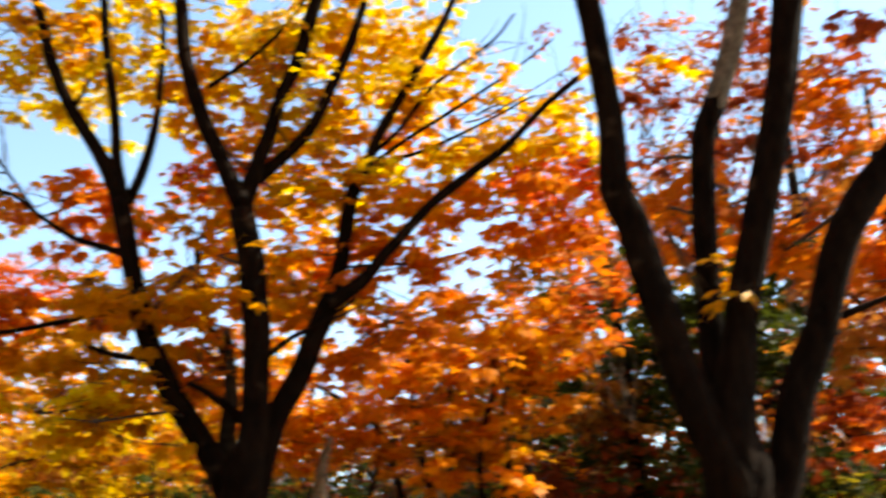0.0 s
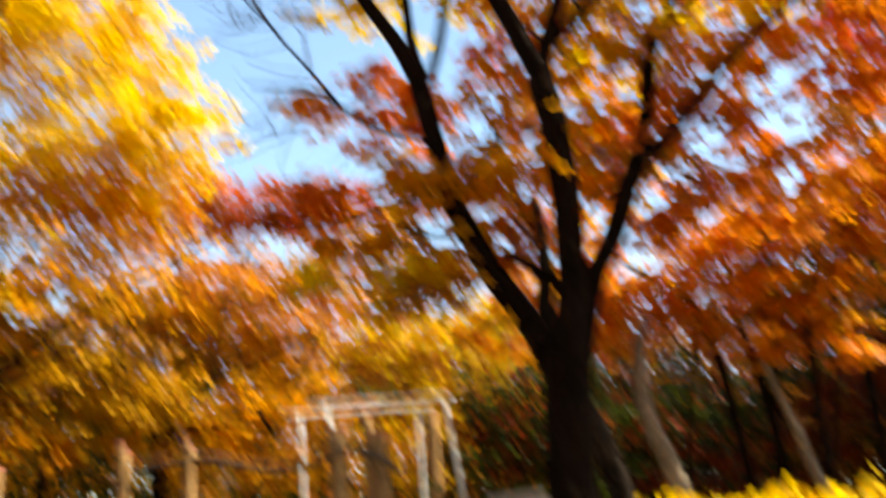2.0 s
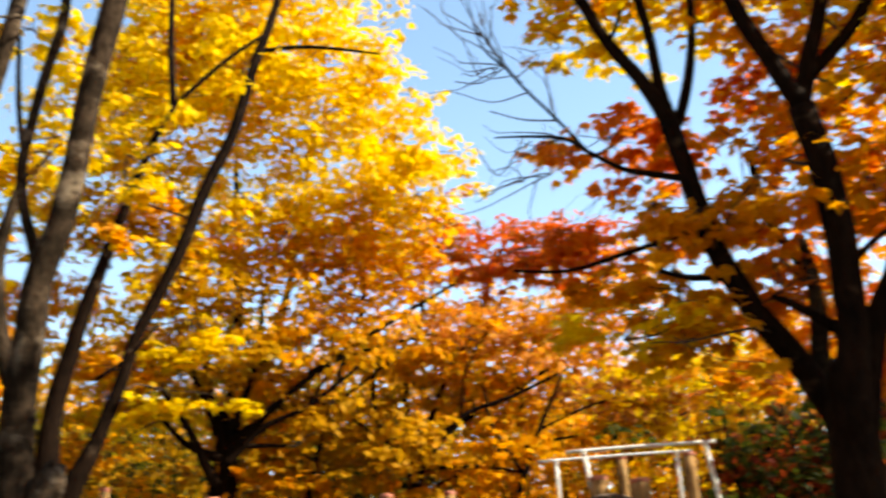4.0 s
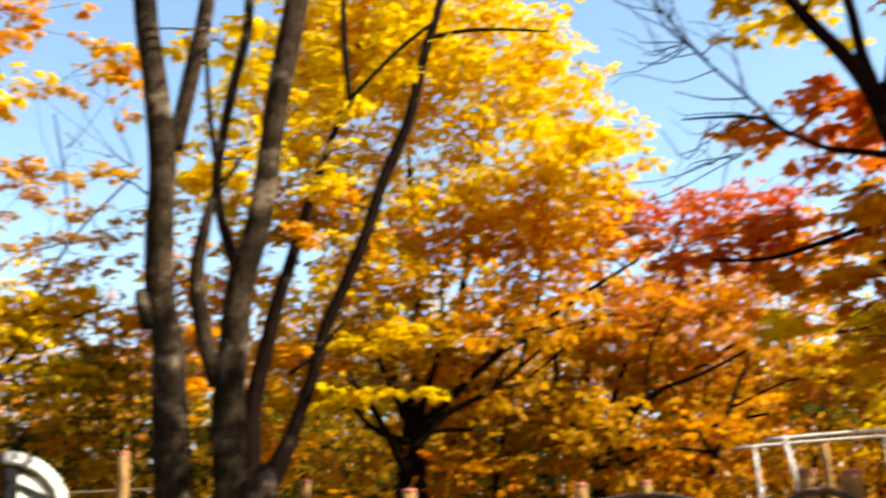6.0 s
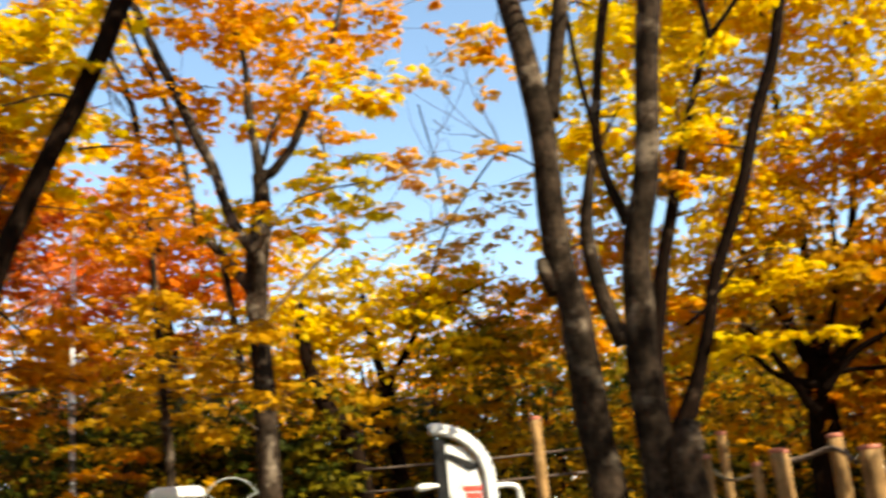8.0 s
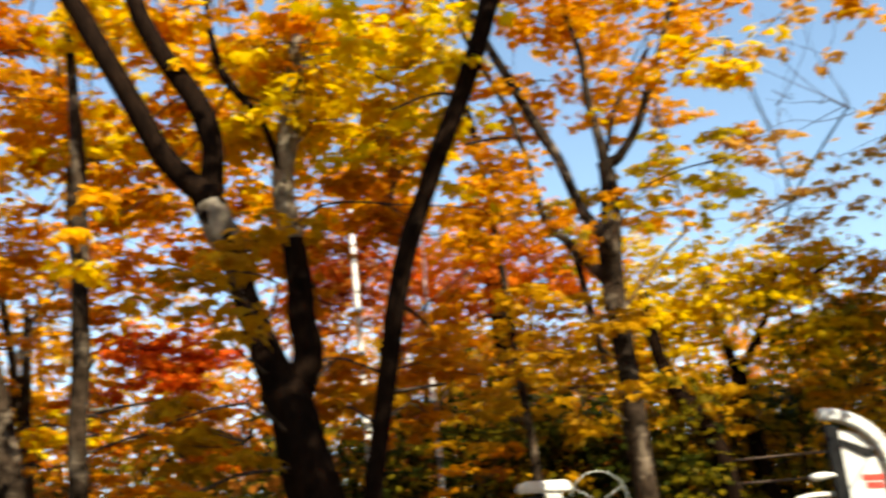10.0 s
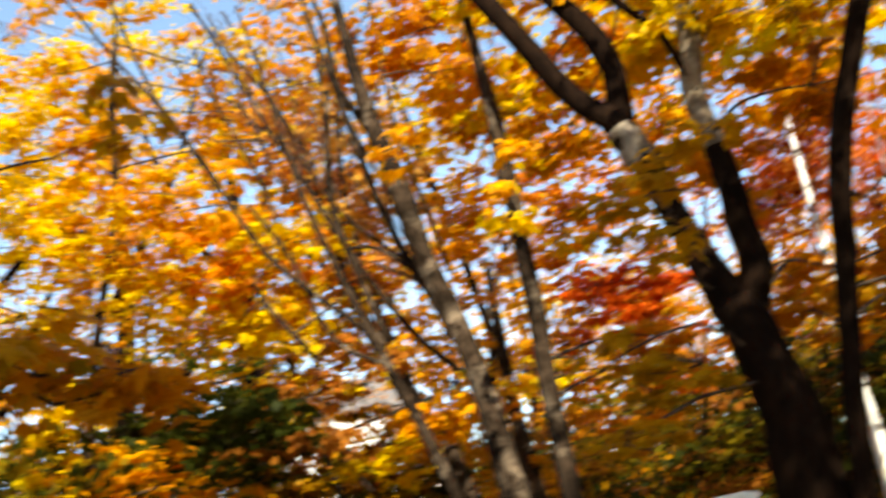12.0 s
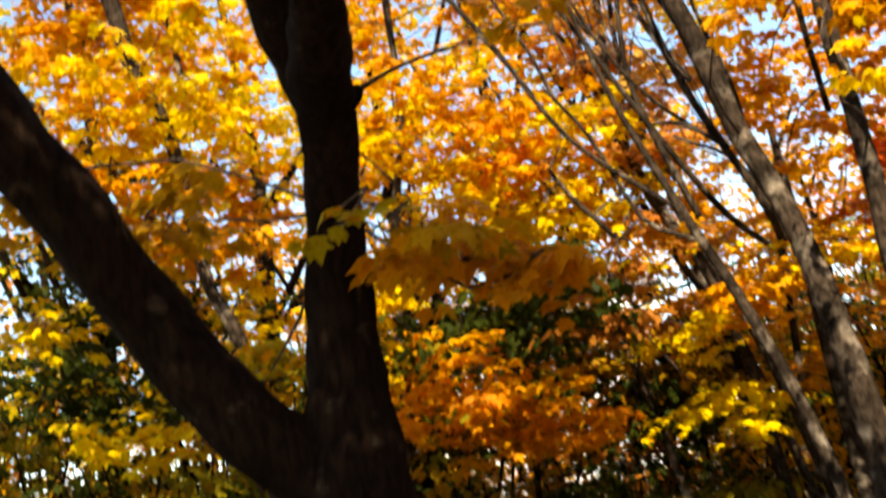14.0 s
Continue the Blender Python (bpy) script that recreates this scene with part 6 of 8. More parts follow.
limb(maple_j, "stem", [(-10.54, -3.05, 4.50, 0.030), (-10.45, -3.24, 4.93, 0.028), (-10.38, -3.38, 5.36, 0.023), (-10.32, -3.52, 5.86, 0.018)])
limb(maple_j, "stem", [(-12.36, -3.10, -0.05, 0.053), (-12.37, -3.08, 0.73, 0.043), (-12.41, -3.00, 2.03, 0.039), (-12.46, -2.90, 3.06, 0.034), (-12.50, -2.80, 3.89, 0.026), (-12.67, -2.45, 4.63, 0.018)])
limb(maple_j, "stem", [(-10.70, -4.27, 4.33, 0.022), (-10.59, -4.49, 5.27, 0.019), (-10.43, -4.83, 6.21, 0.014), (-10.39, -4.90, 6.68, 0.011)])
limb(maple_j, "branch", [(-9.20, -3.10, 3.09, 0.022), (-9.05, -3.81, 3.87, 0.020), (-8.92, -4.21, 4.74, 0.019), (-8.80, -4.53, 5.38, 0.017), (-8.70, -4.82, 6.37, 0.012)])
limb(maple_j, "branch", [(-10.29, -2.63, 2.77, 0.029), (-9.89, -2.89, 3.09, 0.028), (-9.31, -3.09, 3.57, 0.025), (-9.18, -3.46, 4.43, 0.021), (-9.07, -3.78, 5.21, 0.017), (-8.93, -4.18, 6.22, 0.012)])
limb(maple_j, "branch", [(-10.30, -2.57, 2.81, 0.038), (-9.49, -2.57, 3.13, 0.033), (-9.37, -2.90, 4.11, 0.030), (-9.30, -3.11, 5.17, 0.026), (-9.24, -3.28, 6.01, 0.019)])
limb(maple_j, "branch", [(-10.71, -2.00, 3.91, 0.028), (-9.71, -1.95, 4.25, 0.025), (-9.70, -1.96, 4.81, 0.023), (-9.67, -2.05, 5.68, 0.019)])
limb(maple_j, "branch", [(-10.34, -2.48, 2.40, 0.021), (-9.56, -2.36, 2.55, 0.020), (-9.52, -2.49, 3.30, 0.016), (-9.48, -2.61, 3.80, 0.014)])
limb(maple_j, "branch", [(-9.22, -3.06, 2.86, 0.020), (-9.19, -3.42, 3.13, 0.018), (-9.11, -3.65, 3.83, 0.016), (-9.02, -3.92, 4.33, 0.014)])
limb(maple_j, "branch", [(-9.98, -2.91, 3.80, 0.019), (-9.26, -3.24, 4.18, 0.016), (-9.13, -3.58, 5.01, 0.014), (-9.05, -3.82, 6.14, 0.010)])
limb(maple_j, "branch", [(-10.18, -2.63, 3.71, 0.019), (-9.49, -2.56, 4.04, 0.018), (-9.45, -2.69, 4.72, 0.016), (-9.43, -2.73, 5.46, 0.012)])
limb(maple_j, "branch", [(-8.99, -4.01, 4.30, 0.016), (-8.82, -4.50, 5.27, 0.017), (-8.71, -4.80, 5.76, 0.014), (-8.57, -5.19, 6.45, 0.010)])
limb(maple_j, "branch", [(-9.24, -2.99, 3.02, 0.028), (-9.25, -3.26, 4.04, 0.025), (-9.25, -3.27, 4.64, 0.021), (-9.27, -3.18, 5.24, 0.017)])
limb(maple_j, "branch", [(-10.20, -2.57, 3.14, 0.014), (-9.45, -2.68, 3.44, 0.016), (-9.32, -3.06, 3.71, 0.011)])
limb(maple_j, "stem", [(-9.45, -2.39, -0.05, 0.067), (-9.43, -2.44, 0.57, 0.055), (-9.37, -2.63, 1.57, 0.050), (-9.28, -2.86, 2.38, 0.043), (-9.20, -3.10, 3.09, 0.035), (-9.10, -3.40, 4.05, 0.023), (-9.04, -3.57, 4.87, 0.016), (-9.00, -3.67, 5.62, 0.009)])
twig_fan(maple_j, (-9.30, -3.71, 4.49), (-9.14, -4.14, 5.86), 8, 0.35, 25)
twig_fan(maple_j, (-9.53, -3.04, 4.19), (-9.46, -3.23, 5.65), 8, 0.35, 26)
twig_fan(maple_j, (-9.54, -2.70, 3.46), (-9.39, -3.14, 4.44), 7, 0.30, 27)
twig_fan(maple_j, (-9.64, -3.66, 4.72), (-9.53, -4.63, 6.23), 9, 0.40, 28)
twig_fan(maple_j, (-9.68, -3.26, 4.30), (-9.60, -3.96, 5.57), 8, 0.35, 29)
twig_fan(maple_j, (-10.86, -2.62, 3.50), (-10.52, -3.32, 4.04), 6, 0.20, 21)
twig_fan(maple_j, (-10.98, -3.70, 3.80), (-10.83, -4.01, 4.91), 7, 0.30, 22)
twig_fan(maple_j, (-11.02, -4.08, 4.27), (-11.02, -4.81, 5.32), 7, 0.30, 23)
twig_fan(maple_j, (-10.63, -3.51, 5.97), (-10.63, -3.95, 6.94), 6, 0.30, 24)
high_crown(maple_j, (-10.4, -2.6, 7.4), 2.2, 1.8, ("gold", "orangebright"), 5)
grow(maple_j)

maple_k = tree("maple_tree", "straight slender maple trunk with yellow leaves hanging beside it", "tree", bark_grey, "near")
limb(maple_k, "trunk", [(-8.65, -1.69, -0.05, 0.096), (-8.65, -1.70, 0.76, 0.078), (-8.65, -1.71, 1.60, 0.071), (-8.65, -1.72, 1.89, 0.068), (-8.65, -1.73, 2.39, 0.066), (-8.65, -1.71, 2.89, 0.063), (-8.65, -1.72, 3.47, 0.060), (-8.65, -1.73, 4.02, 0.058), (-8.65, -1.75, 4.47, 0.050), (-8.65, -1.79, 5.03, 0.038), (-8.65, -1.82, 5.56, 0.030), (-8.65, -1.85, 5.96, 0.022)])
clump(maple_k, (-7.70, -1.63, 3.76), 0.14, 0.23, "gold", 12)
clump(maple_k, (-7.28, -1.56, 3.18), 0.09, 0.08, "yellow", 8)
clump(maple_k, (-11.02, -2.45, 4.54), 0.43, 0.32, "gold", 61)
clump(maple_k, (-11.02, -1.73, 4.81), 0.38, 0.33, "orangebright", 54)
clump(maple_k, (-11.98, -1.57, 5.51), 0.48, 0.36, "gold", 74)
clump(maple_k, (-11.98, -1.24, 3.68), 0.63, 0.20, "redbright", 120)
clump(maple_k, (-11.98, -1.15, 3.38), 0.51, 0.17, "redbright", 79)
clump(maple_k, (-11.98, -1.69, 3.79), 0.35, 0.17, "redbright", 45)
clump(maple_k, (-11.02, -1.67, 4.12), 0.43, 0.27, "amber", 58)
clump(maple_k, (-11.02, -2.33, 3.75), 0.32, 0.21, "gold", 34)
clump(maple_k, (-10.06, -2.16, 2.66), 0.32, 0.14, "yellow", 30)
clump(maple_k, (-11.02, -1.77, 2.69), 0.31, 0.13, "gold", 24)
clump(maple_k, (-11.98, -1.63, 2.35), 0.67, 0.22, "amber", 93)
clump(maple_k, (-11.02, -1.01, 2.51), 0.31, 0.10, "orange", 23)
clump(maple_k, (-11.98, -1.15, 4.70), 0.47, 0.30, "orangebright", 62)
clump(maple_k, (-11.98, -2.06, 3.41), 0.34, 0.23, "gold", 37)
clump(maple_k, (-10.06, -0.90, 2.71), 0.51, 0.23, "amber", 64)
high_crown(maple_k, (-10.6, -1.5, 7.2), 1.8, 1.6, ("gold",), 3)
grow(maple_k)

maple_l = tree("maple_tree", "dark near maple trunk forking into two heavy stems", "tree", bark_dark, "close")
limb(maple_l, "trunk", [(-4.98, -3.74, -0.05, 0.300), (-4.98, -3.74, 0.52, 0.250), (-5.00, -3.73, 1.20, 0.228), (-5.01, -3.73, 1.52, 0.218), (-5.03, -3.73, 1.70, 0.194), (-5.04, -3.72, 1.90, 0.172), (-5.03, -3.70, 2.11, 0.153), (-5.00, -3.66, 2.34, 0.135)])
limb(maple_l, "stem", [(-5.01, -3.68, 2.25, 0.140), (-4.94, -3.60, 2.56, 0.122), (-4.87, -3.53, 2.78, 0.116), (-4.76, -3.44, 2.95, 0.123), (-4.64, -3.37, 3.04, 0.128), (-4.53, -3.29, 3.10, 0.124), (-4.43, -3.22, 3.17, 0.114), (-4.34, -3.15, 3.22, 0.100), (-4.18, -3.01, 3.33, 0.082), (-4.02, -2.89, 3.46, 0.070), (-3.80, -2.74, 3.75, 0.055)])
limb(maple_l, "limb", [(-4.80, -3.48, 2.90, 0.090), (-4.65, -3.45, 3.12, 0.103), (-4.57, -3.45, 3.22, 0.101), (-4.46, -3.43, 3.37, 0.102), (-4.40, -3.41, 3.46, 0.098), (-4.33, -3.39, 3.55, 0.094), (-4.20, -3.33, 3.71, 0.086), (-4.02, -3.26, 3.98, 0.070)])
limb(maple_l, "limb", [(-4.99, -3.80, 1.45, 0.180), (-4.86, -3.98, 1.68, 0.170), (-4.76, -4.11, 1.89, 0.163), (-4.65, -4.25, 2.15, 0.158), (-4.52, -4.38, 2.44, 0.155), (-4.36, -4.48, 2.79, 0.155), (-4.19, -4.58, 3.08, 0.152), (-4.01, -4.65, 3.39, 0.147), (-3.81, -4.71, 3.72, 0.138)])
limb(maple_l, "knob", [(-4.78, -3.38, 2.98, 0.050), (-4.77, -3.31, 3.00, 0.042), (-4.765, -3.27, 3.02, 0.018)])
limb(maple_l, "branch", [(-4.77, -3.30, 3.01, 0.014), (-4.84, -3.18, 3.07, 0.009), (-4.91, -3.05, 3.11, 0.007), (-4.98, -2.92, 3.13, 0.005)])
clump(maple_l, (-4.84, -4.34, 2.81), 0.47, 0.06, "olive", 29)
clump(maple_l, (-4.57, -3.35, 2.51), 0.13, 0.03, "yellowgreen", 6)
clump(maple_l, (-5.20, -3.15, 2.36), 0.35, 0.08, "amber", 37)
clump(maple_l, (-4.90, -3.34, 2.39), 0.13, 0.07, "amber", 9)
clump(maple_l, (-5.39, -3.00, 2.29), 0.31, 0.08, "amber", 28)
clump(maple_l, (-5.00, -3.13, 2.39), 0.31, 0.05, "olive", 16)
clump(maple_l, (-5.64, -3.58, 2.69), 0.27, 0.07, "gold", 14)
clump(maple_l, (-5.32, -2.92, 3.47), 0.27, 0.20, "olive", 8)
clump(maple_l, (-6.48, -5.16, 2.30), 0.14, 0.13, "yellowgreen", 19)
clump(maple_l, (-4.38, -4.84, 2.90), 0.29, 0.10, "olive", 17)
# unseen boughs over the way, added so that this trunk stays in shadow
high_crown(maple_l, (-3.6, -2.6, 5.8), 1.6, 1.8, ("amber", "gold"), 16)
high_crown(maple_l, (-1.4, 0.0, 5.8), 2.0, 1.4, ("amber", "gold"), 50)
grow(maple_l)

maple_m = tree("maple_tree", "slender maples with pale trunks and golden leaves", "tree", bark_grey, "near")
limb(maple_m, "trunk", [(-7.90, -6.24, -0.05, 0.085), (-7.90, -6.24, 0.58, 0.069), (-7.89, -6.27, 1.61, 0.063), (-7.87, -6.30, 2.29, 0.060), (-7.83, -6.38, 2.83, 0.057), (-7.76, -6.53, 3.27, 0.053), (-7.72, -6.60, 4.03, 0.054), (-7.68, -6.70, 4.68, 0.055), (-7.61, -6.83, 5.01, 0.060), (-7.56, -6.94, 5.60, 0.071), (-7.52, -7.02, 6.15, 0.072), (-7.50, -7.06, 6.64, 0.058)])
limb(maple_m, "limb", [(-7.71, -6.63, 4.18, 0.045), (-7.47, -7.11, 4.29, 0.041), (-7.35, -7.37, 4.69, 0.037), (-7.21, -7.64, 5.00, 0.032), (-7.08, -7.92, 5.27, 0.028)])
limb(maple_m, "limb", [(-9.10, -7.53, 5.26, 0.028), (-9.06, -7.61, 6.32, 0.037), (-9.02, -7.70, 6.91, 0.032), (-8.97, -7.80, 7.45, 0.026)])
limb(maple_m, "stem", [(-9.73, -6.26, -0.05, 0.075), (-9.74, -6.24, 0.61, 0.061), (-9.77, -6.17, 1.69, 0.056), (-9.82, -6.06, 2.80, 0.047), (-9.89, -5.92, 3.91, 0.040), (-9.97, -5.75, 4.67, 0.038), (-10.01, -5.68, 5.43, 0.033), (-10.01, -5.67, 6.04, 0.037), (-10.05, -5.59, 6.78, 0.034)])
limb(maple_m, "stem", [(-10.71, -6.46, -0.05, 0.060), (-10.72, -6.44, 0.67, 0.049), (-10.76, -6.36, 1.86, 0.045), (-10.80, -6.28, 2.64, 0.040), (-10.79, -6.29, 3.22, 0.037), (-10.75, -6.38, 3.96, 0.029)])
limb(maple_m, "branch", [(-9.83, -3.84, 3.16, 0.024), (-9.70, -4.10, 3.57, 0.022), (-9.64, -4.23, 3.85, 0.017)])
clump(maple_m, (-8.22, -7.12, 6.16), 0.51, 0.36, "yellow", 106)
clump(maple_m, (-7.84, -7.90, 6.46), 0.62, 0.36, "gold", 127)
clump(maple_m, (-7.91, -7.76, 5.91), 0.61, 0.26, "gold", 101)
clump(maple_m, (-7.33, -6.75, 4.87), 0.89, 0.18, "yellow", 138)
clump(maple_m, (-7.15, -7.10, 4.66), 0.53, 0.22, "gold", 96)
clump(maple_m, (-7.87, -6.73, 4.49), 0.79, 0.23, "yellow", 166)
clump(maple_m, (-7.25, -6.91, 4.06), 0.70, 0.17, "gold", 102)
clump(maple_m, (-8.49, -6.58, 4.18), 0.44, 0.29, "gold", 100)
clump(maple_m, (-7.83, -6.82, 3.68), 0.64, 0.23, "gold", 105)
clump(maple_m, (-6.97, -7.47, 3.15), 0.38, 0.13, "yellow", 50)
clump(maple_m, (-7.72, -8.14, 2.76), 0.56, 0.23, "evergreen", 131)
clump(maple_m, (-7.28, -6.84, 2.17), 0.49, 0.12, "yellow", 62)
clump(maple_m, (-8.42, -6.71, 3.11), 0.28, 0.24, "yellow", 50)
clump(maple_m, (-8.96, -5.62, 4.59), 0.54, 0.35, "yellow", 156)
clump(maple_m, (-9.20, -5.13, 4.80), 0.75, 0.22, "gold", 125)
clump(maple_m, (-10.78, -6.32, 6.40), 0.49, 0.56, "gold", 127)
clump(maple_m, (-10.44, -4.81, 4.92), 0.82, 0.33, "gold", 160)
clump(maple_m, (-10.24, -5.22, 4.32), 0.76, 0.32, "yellow", 177)
clump(maple_m, (-10.06, -4.48, 4.27), 0.62, 0.26, "orangebright", 123)
clump(maple_m, (-10.54, -4.61, 3.89), 0.54, 0.24, "yellow", 95)
clump(maple_m, (-11.42, -5.02, 6.09), 0.74, 0.43, "yellow", 148)
clump(maple_m, (-11.57, -5.80, 6.88), 0.78, 0.39, "gold", 108)
clump(maple_m, (-11.76, -4.31, 6.82), 0.87, 0.31, "yellow", 95)
clump(maple_m, (-12.64, -3.63, 5.93), 0.77, 0.45, "gold", 108)
clump(maple_m, (-12.96, -2.98, 5.22), 0.75, 0.44, "gold", 115)
clump(maple_m, (-12.51, -2.80, 5.97), 0.86, 0.37, "yellow", 127)
clump(maple_m, (-12.69, -2.43, 4.30), 0.59, 0.47, "gold", 100)
clump(maple_m, (-13.00, -1.80, 5.06), 0.72, 0.48, "orangebright", 145)
clump(maple_m, (-12.73, -3.44, 4.45), 0.62, 0.37, "gold", 63)
clump(maple_m, (-13.03, -2.82, 3.53), 0.67, 0.36, "gold", 91)
clump(maple_m, (-10.59, -6.70, 6.91), 0.50, 0.44, "yellow", 88)
clump(maple_m, (-9.32, -8.18, 6.29), 0.83, 0.36, "gold", 135)
clump(maple_m, (-8.82, -9.20, 6.41), 0.59, 0.36, "gold", 82)
clump(maple_m, (-9.63, -7.55, 5.70), 0.35, 0.53, "yellow", 99)
clump(maple_m, (-12.74, -3.43, 2.61), 0.71, 0.36, "gold", 99)
clump(maple_m, (-12.47, -2.88, 1.89), 0.56, 0.34, "gold", 106)
clump(maple_m, (-11.72, -4.40, 5.54), 0.73, 0.36, "peach", 127)
clump(maple_m, (-10.97, -3.72, 4.14), 0.59, 0.24, "peach", 104)
clump(maple_m, (-11.82, -4.19, 6.30), 0.74, 0.37, "gold", 141)
clump(maple_m, (-11.99, -3.85, 3.76), 0.64, 0.29, "gold", 96)
clump(maple_m, (-8.90, -5.73, 2.99), 0.33, 0.17, "yellow", 57)
clump(maple_m, (-9.86, -5.99, 2.62), 0.47, 0.21, "gold", 75)
clump(maple_m, (-9.28, -4.96, 2.25), 0.60, 0.21, "gold", 148)
clump(maple_m, (-9.06, -5.41, 2.07), 0.60, 0.18, "orangebright", 123)
clump(maple_m, (-9.98, -4.64, 1.79), 0.63, 0.17, "orangebright", 119)
clump(maple_m, (-10.15, -5.39, 1.77), 0.61, 0.18, "gold", 105)
clump(maple_m, (-8.85, -5.83, 2.35), 0.19, 0.28, "yellow", 48)
clump(maple_m, (-11.07, -3.51, 1.67), 0.61, 0.23, "yellow", 123)
clump(maple_m, (-10.99, -3.67, 2.38), 0.41, 0.18, "yellow", 64)
clump(maple_m, (-11.26, -5.32, 3.85), 0.82, 0.29, "yellow", 137)
clump(maple_m, (-11.91, -4.01, 4.99), 0.54, 0.36, "gold", 95)
clump(maple_m, (-9.61, -6.49, 5.44), 0.33, 0.67, "yellow", 135)
clump(maple_m, (-9.69, -6.33, 4.17), 0.22, 0.22, "yellow", 13)
clump(maple_m, (-10.07, -5.56, 4.63), 0.49, 0.22, "gold", 52)
high_crown(maple_m, (-7.2, -6.4, 6.8), 2.4, 2.0, ("gold", "amber"), 18)
grow(maple_m)

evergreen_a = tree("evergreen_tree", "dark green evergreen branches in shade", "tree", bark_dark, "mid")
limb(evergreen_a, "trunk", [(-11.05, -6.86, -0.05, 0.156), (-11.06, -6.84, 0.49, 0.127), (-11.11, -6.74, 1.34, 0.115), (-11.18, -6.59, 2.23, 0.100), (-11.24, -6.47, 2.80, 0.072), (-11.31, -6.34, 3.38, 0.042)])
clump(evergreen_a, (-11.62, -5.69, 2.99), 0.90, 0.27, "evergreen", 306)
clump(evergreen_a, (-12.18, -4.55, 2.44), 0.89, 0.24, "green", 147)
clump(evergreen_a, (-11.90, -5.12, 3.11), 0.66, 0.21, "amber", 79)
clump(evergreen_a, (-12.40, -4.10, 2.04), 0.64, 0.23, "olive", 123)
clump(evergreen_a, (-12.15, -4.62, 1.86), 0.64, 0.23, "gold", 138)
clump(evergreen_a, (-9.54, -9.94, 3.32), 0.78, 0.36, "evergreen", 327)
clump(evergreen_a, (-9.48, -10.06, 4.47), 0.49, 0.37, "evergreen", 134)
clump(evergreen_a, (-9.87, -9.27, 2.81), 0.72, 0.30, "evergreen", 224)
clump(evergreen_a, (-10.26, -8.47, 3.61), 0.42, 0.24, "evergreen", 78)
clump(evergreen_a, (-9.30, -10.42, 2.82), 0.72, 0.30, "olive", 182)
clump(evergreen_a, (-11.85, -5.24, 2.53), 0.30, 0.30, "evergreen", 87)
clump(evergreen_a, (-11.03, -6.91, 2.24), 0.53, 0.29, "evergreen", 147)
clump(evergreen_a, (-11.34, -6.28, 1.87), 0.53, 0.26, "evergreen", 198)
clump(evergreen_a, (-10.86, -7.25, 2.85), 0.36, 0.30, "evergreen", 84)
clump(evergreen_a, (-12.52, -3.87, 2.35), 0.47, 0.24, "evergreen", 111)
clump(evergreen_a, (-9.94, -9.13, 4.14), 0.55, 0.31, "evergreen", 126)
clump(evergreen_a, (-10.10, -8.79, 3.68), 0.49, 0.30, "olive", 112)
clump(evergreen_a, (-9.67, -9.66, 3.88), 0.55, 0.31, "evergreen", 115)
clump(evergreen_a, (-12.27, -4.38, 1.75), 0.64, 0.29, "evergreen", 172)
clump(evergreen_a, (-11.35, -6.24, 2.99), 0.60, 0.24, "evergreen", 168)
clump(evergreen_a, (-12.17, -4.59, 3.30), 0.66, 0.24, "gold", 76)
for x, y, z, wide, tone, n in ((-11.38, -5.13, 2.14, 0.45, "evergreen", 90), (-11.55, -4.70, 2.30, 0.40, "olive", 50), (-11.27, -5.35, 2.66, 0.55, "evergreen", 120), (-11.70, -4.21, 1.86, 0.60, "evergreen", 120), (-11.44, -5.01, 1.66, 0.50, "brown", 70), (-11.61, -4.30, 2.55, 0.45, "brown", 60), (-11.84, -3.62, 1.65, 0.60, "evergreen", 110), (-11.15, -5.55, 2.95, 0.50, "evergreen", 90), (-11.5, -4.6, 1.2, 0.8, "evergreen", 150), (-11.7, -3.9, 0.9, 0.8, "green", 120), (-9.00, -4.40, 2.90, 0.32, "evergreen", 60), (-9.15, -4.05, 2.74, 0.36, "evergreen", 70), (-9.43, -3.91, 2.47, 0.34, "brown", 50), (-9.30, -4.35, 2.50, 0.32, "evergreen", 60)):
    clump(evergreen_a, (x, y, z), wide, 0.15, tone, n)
grow(evergreen_a)

evergreen_b = tree("evergreen_tree", "dark green conifer behind the maples", "tree", bark_dark, "mid")
limb(evergreen_b, "trunk", [(0.74, 10.47, -0.05, 0.109), (0.75, 10.47, 0.55, 0.089), (0.77, 10.47, 1.51, 0.081), (0.81, 10.47, 2.36, 0.072), (0.80, 10.47, 3.21, 0.068), (0.77, 10.47, 3.86, 0.064), (0.73, 10.47, 4.72, 0.053)])
clump(evergreen_b, (0.55, 9.98, 3.86), 0.50, 0.28, "evergreen", 114)
clump(evergreen_b, (1.01, 10.73, 3.53), 0.58, 0.35, "evergreen", 175)
clump(evergreen_b, (2.98, 11.59, 4.19), 0.57, 0.44, "evergreen", 209)
clump(evergreen_b, (0.82, 10.47, 4.46), 0.47, 0.23, "brown", 89)
clump(evergreen_b, (0.10, 10.18, 4.32), 0.52, 0.23, "brown", 80)
clump(evergreen_b, (1.60, 10.30, 3.61), 0.34, 0.45, "evergreen", 128)
clump(evergreen_b, (0.52, 10.69, 2.87), 0.52, 0.34, "brown", 158)
clump(evergreen_b, (1.38, 10.28, 2.18), 0.48, 0.32, "evergreen", 144)
clump(evergreen_b, (0.24, 11.38, 3.44), 0.56, 0.37, "evergreen", 134)
clump(evergreen_b, (1.24, 10.98, 2.97), 0.53, 0.35, "evergreen", 137)
clump(evergreen_b, (2.68, 10.38, 3.06), 0.50, 0.33, "evergreen", 120)
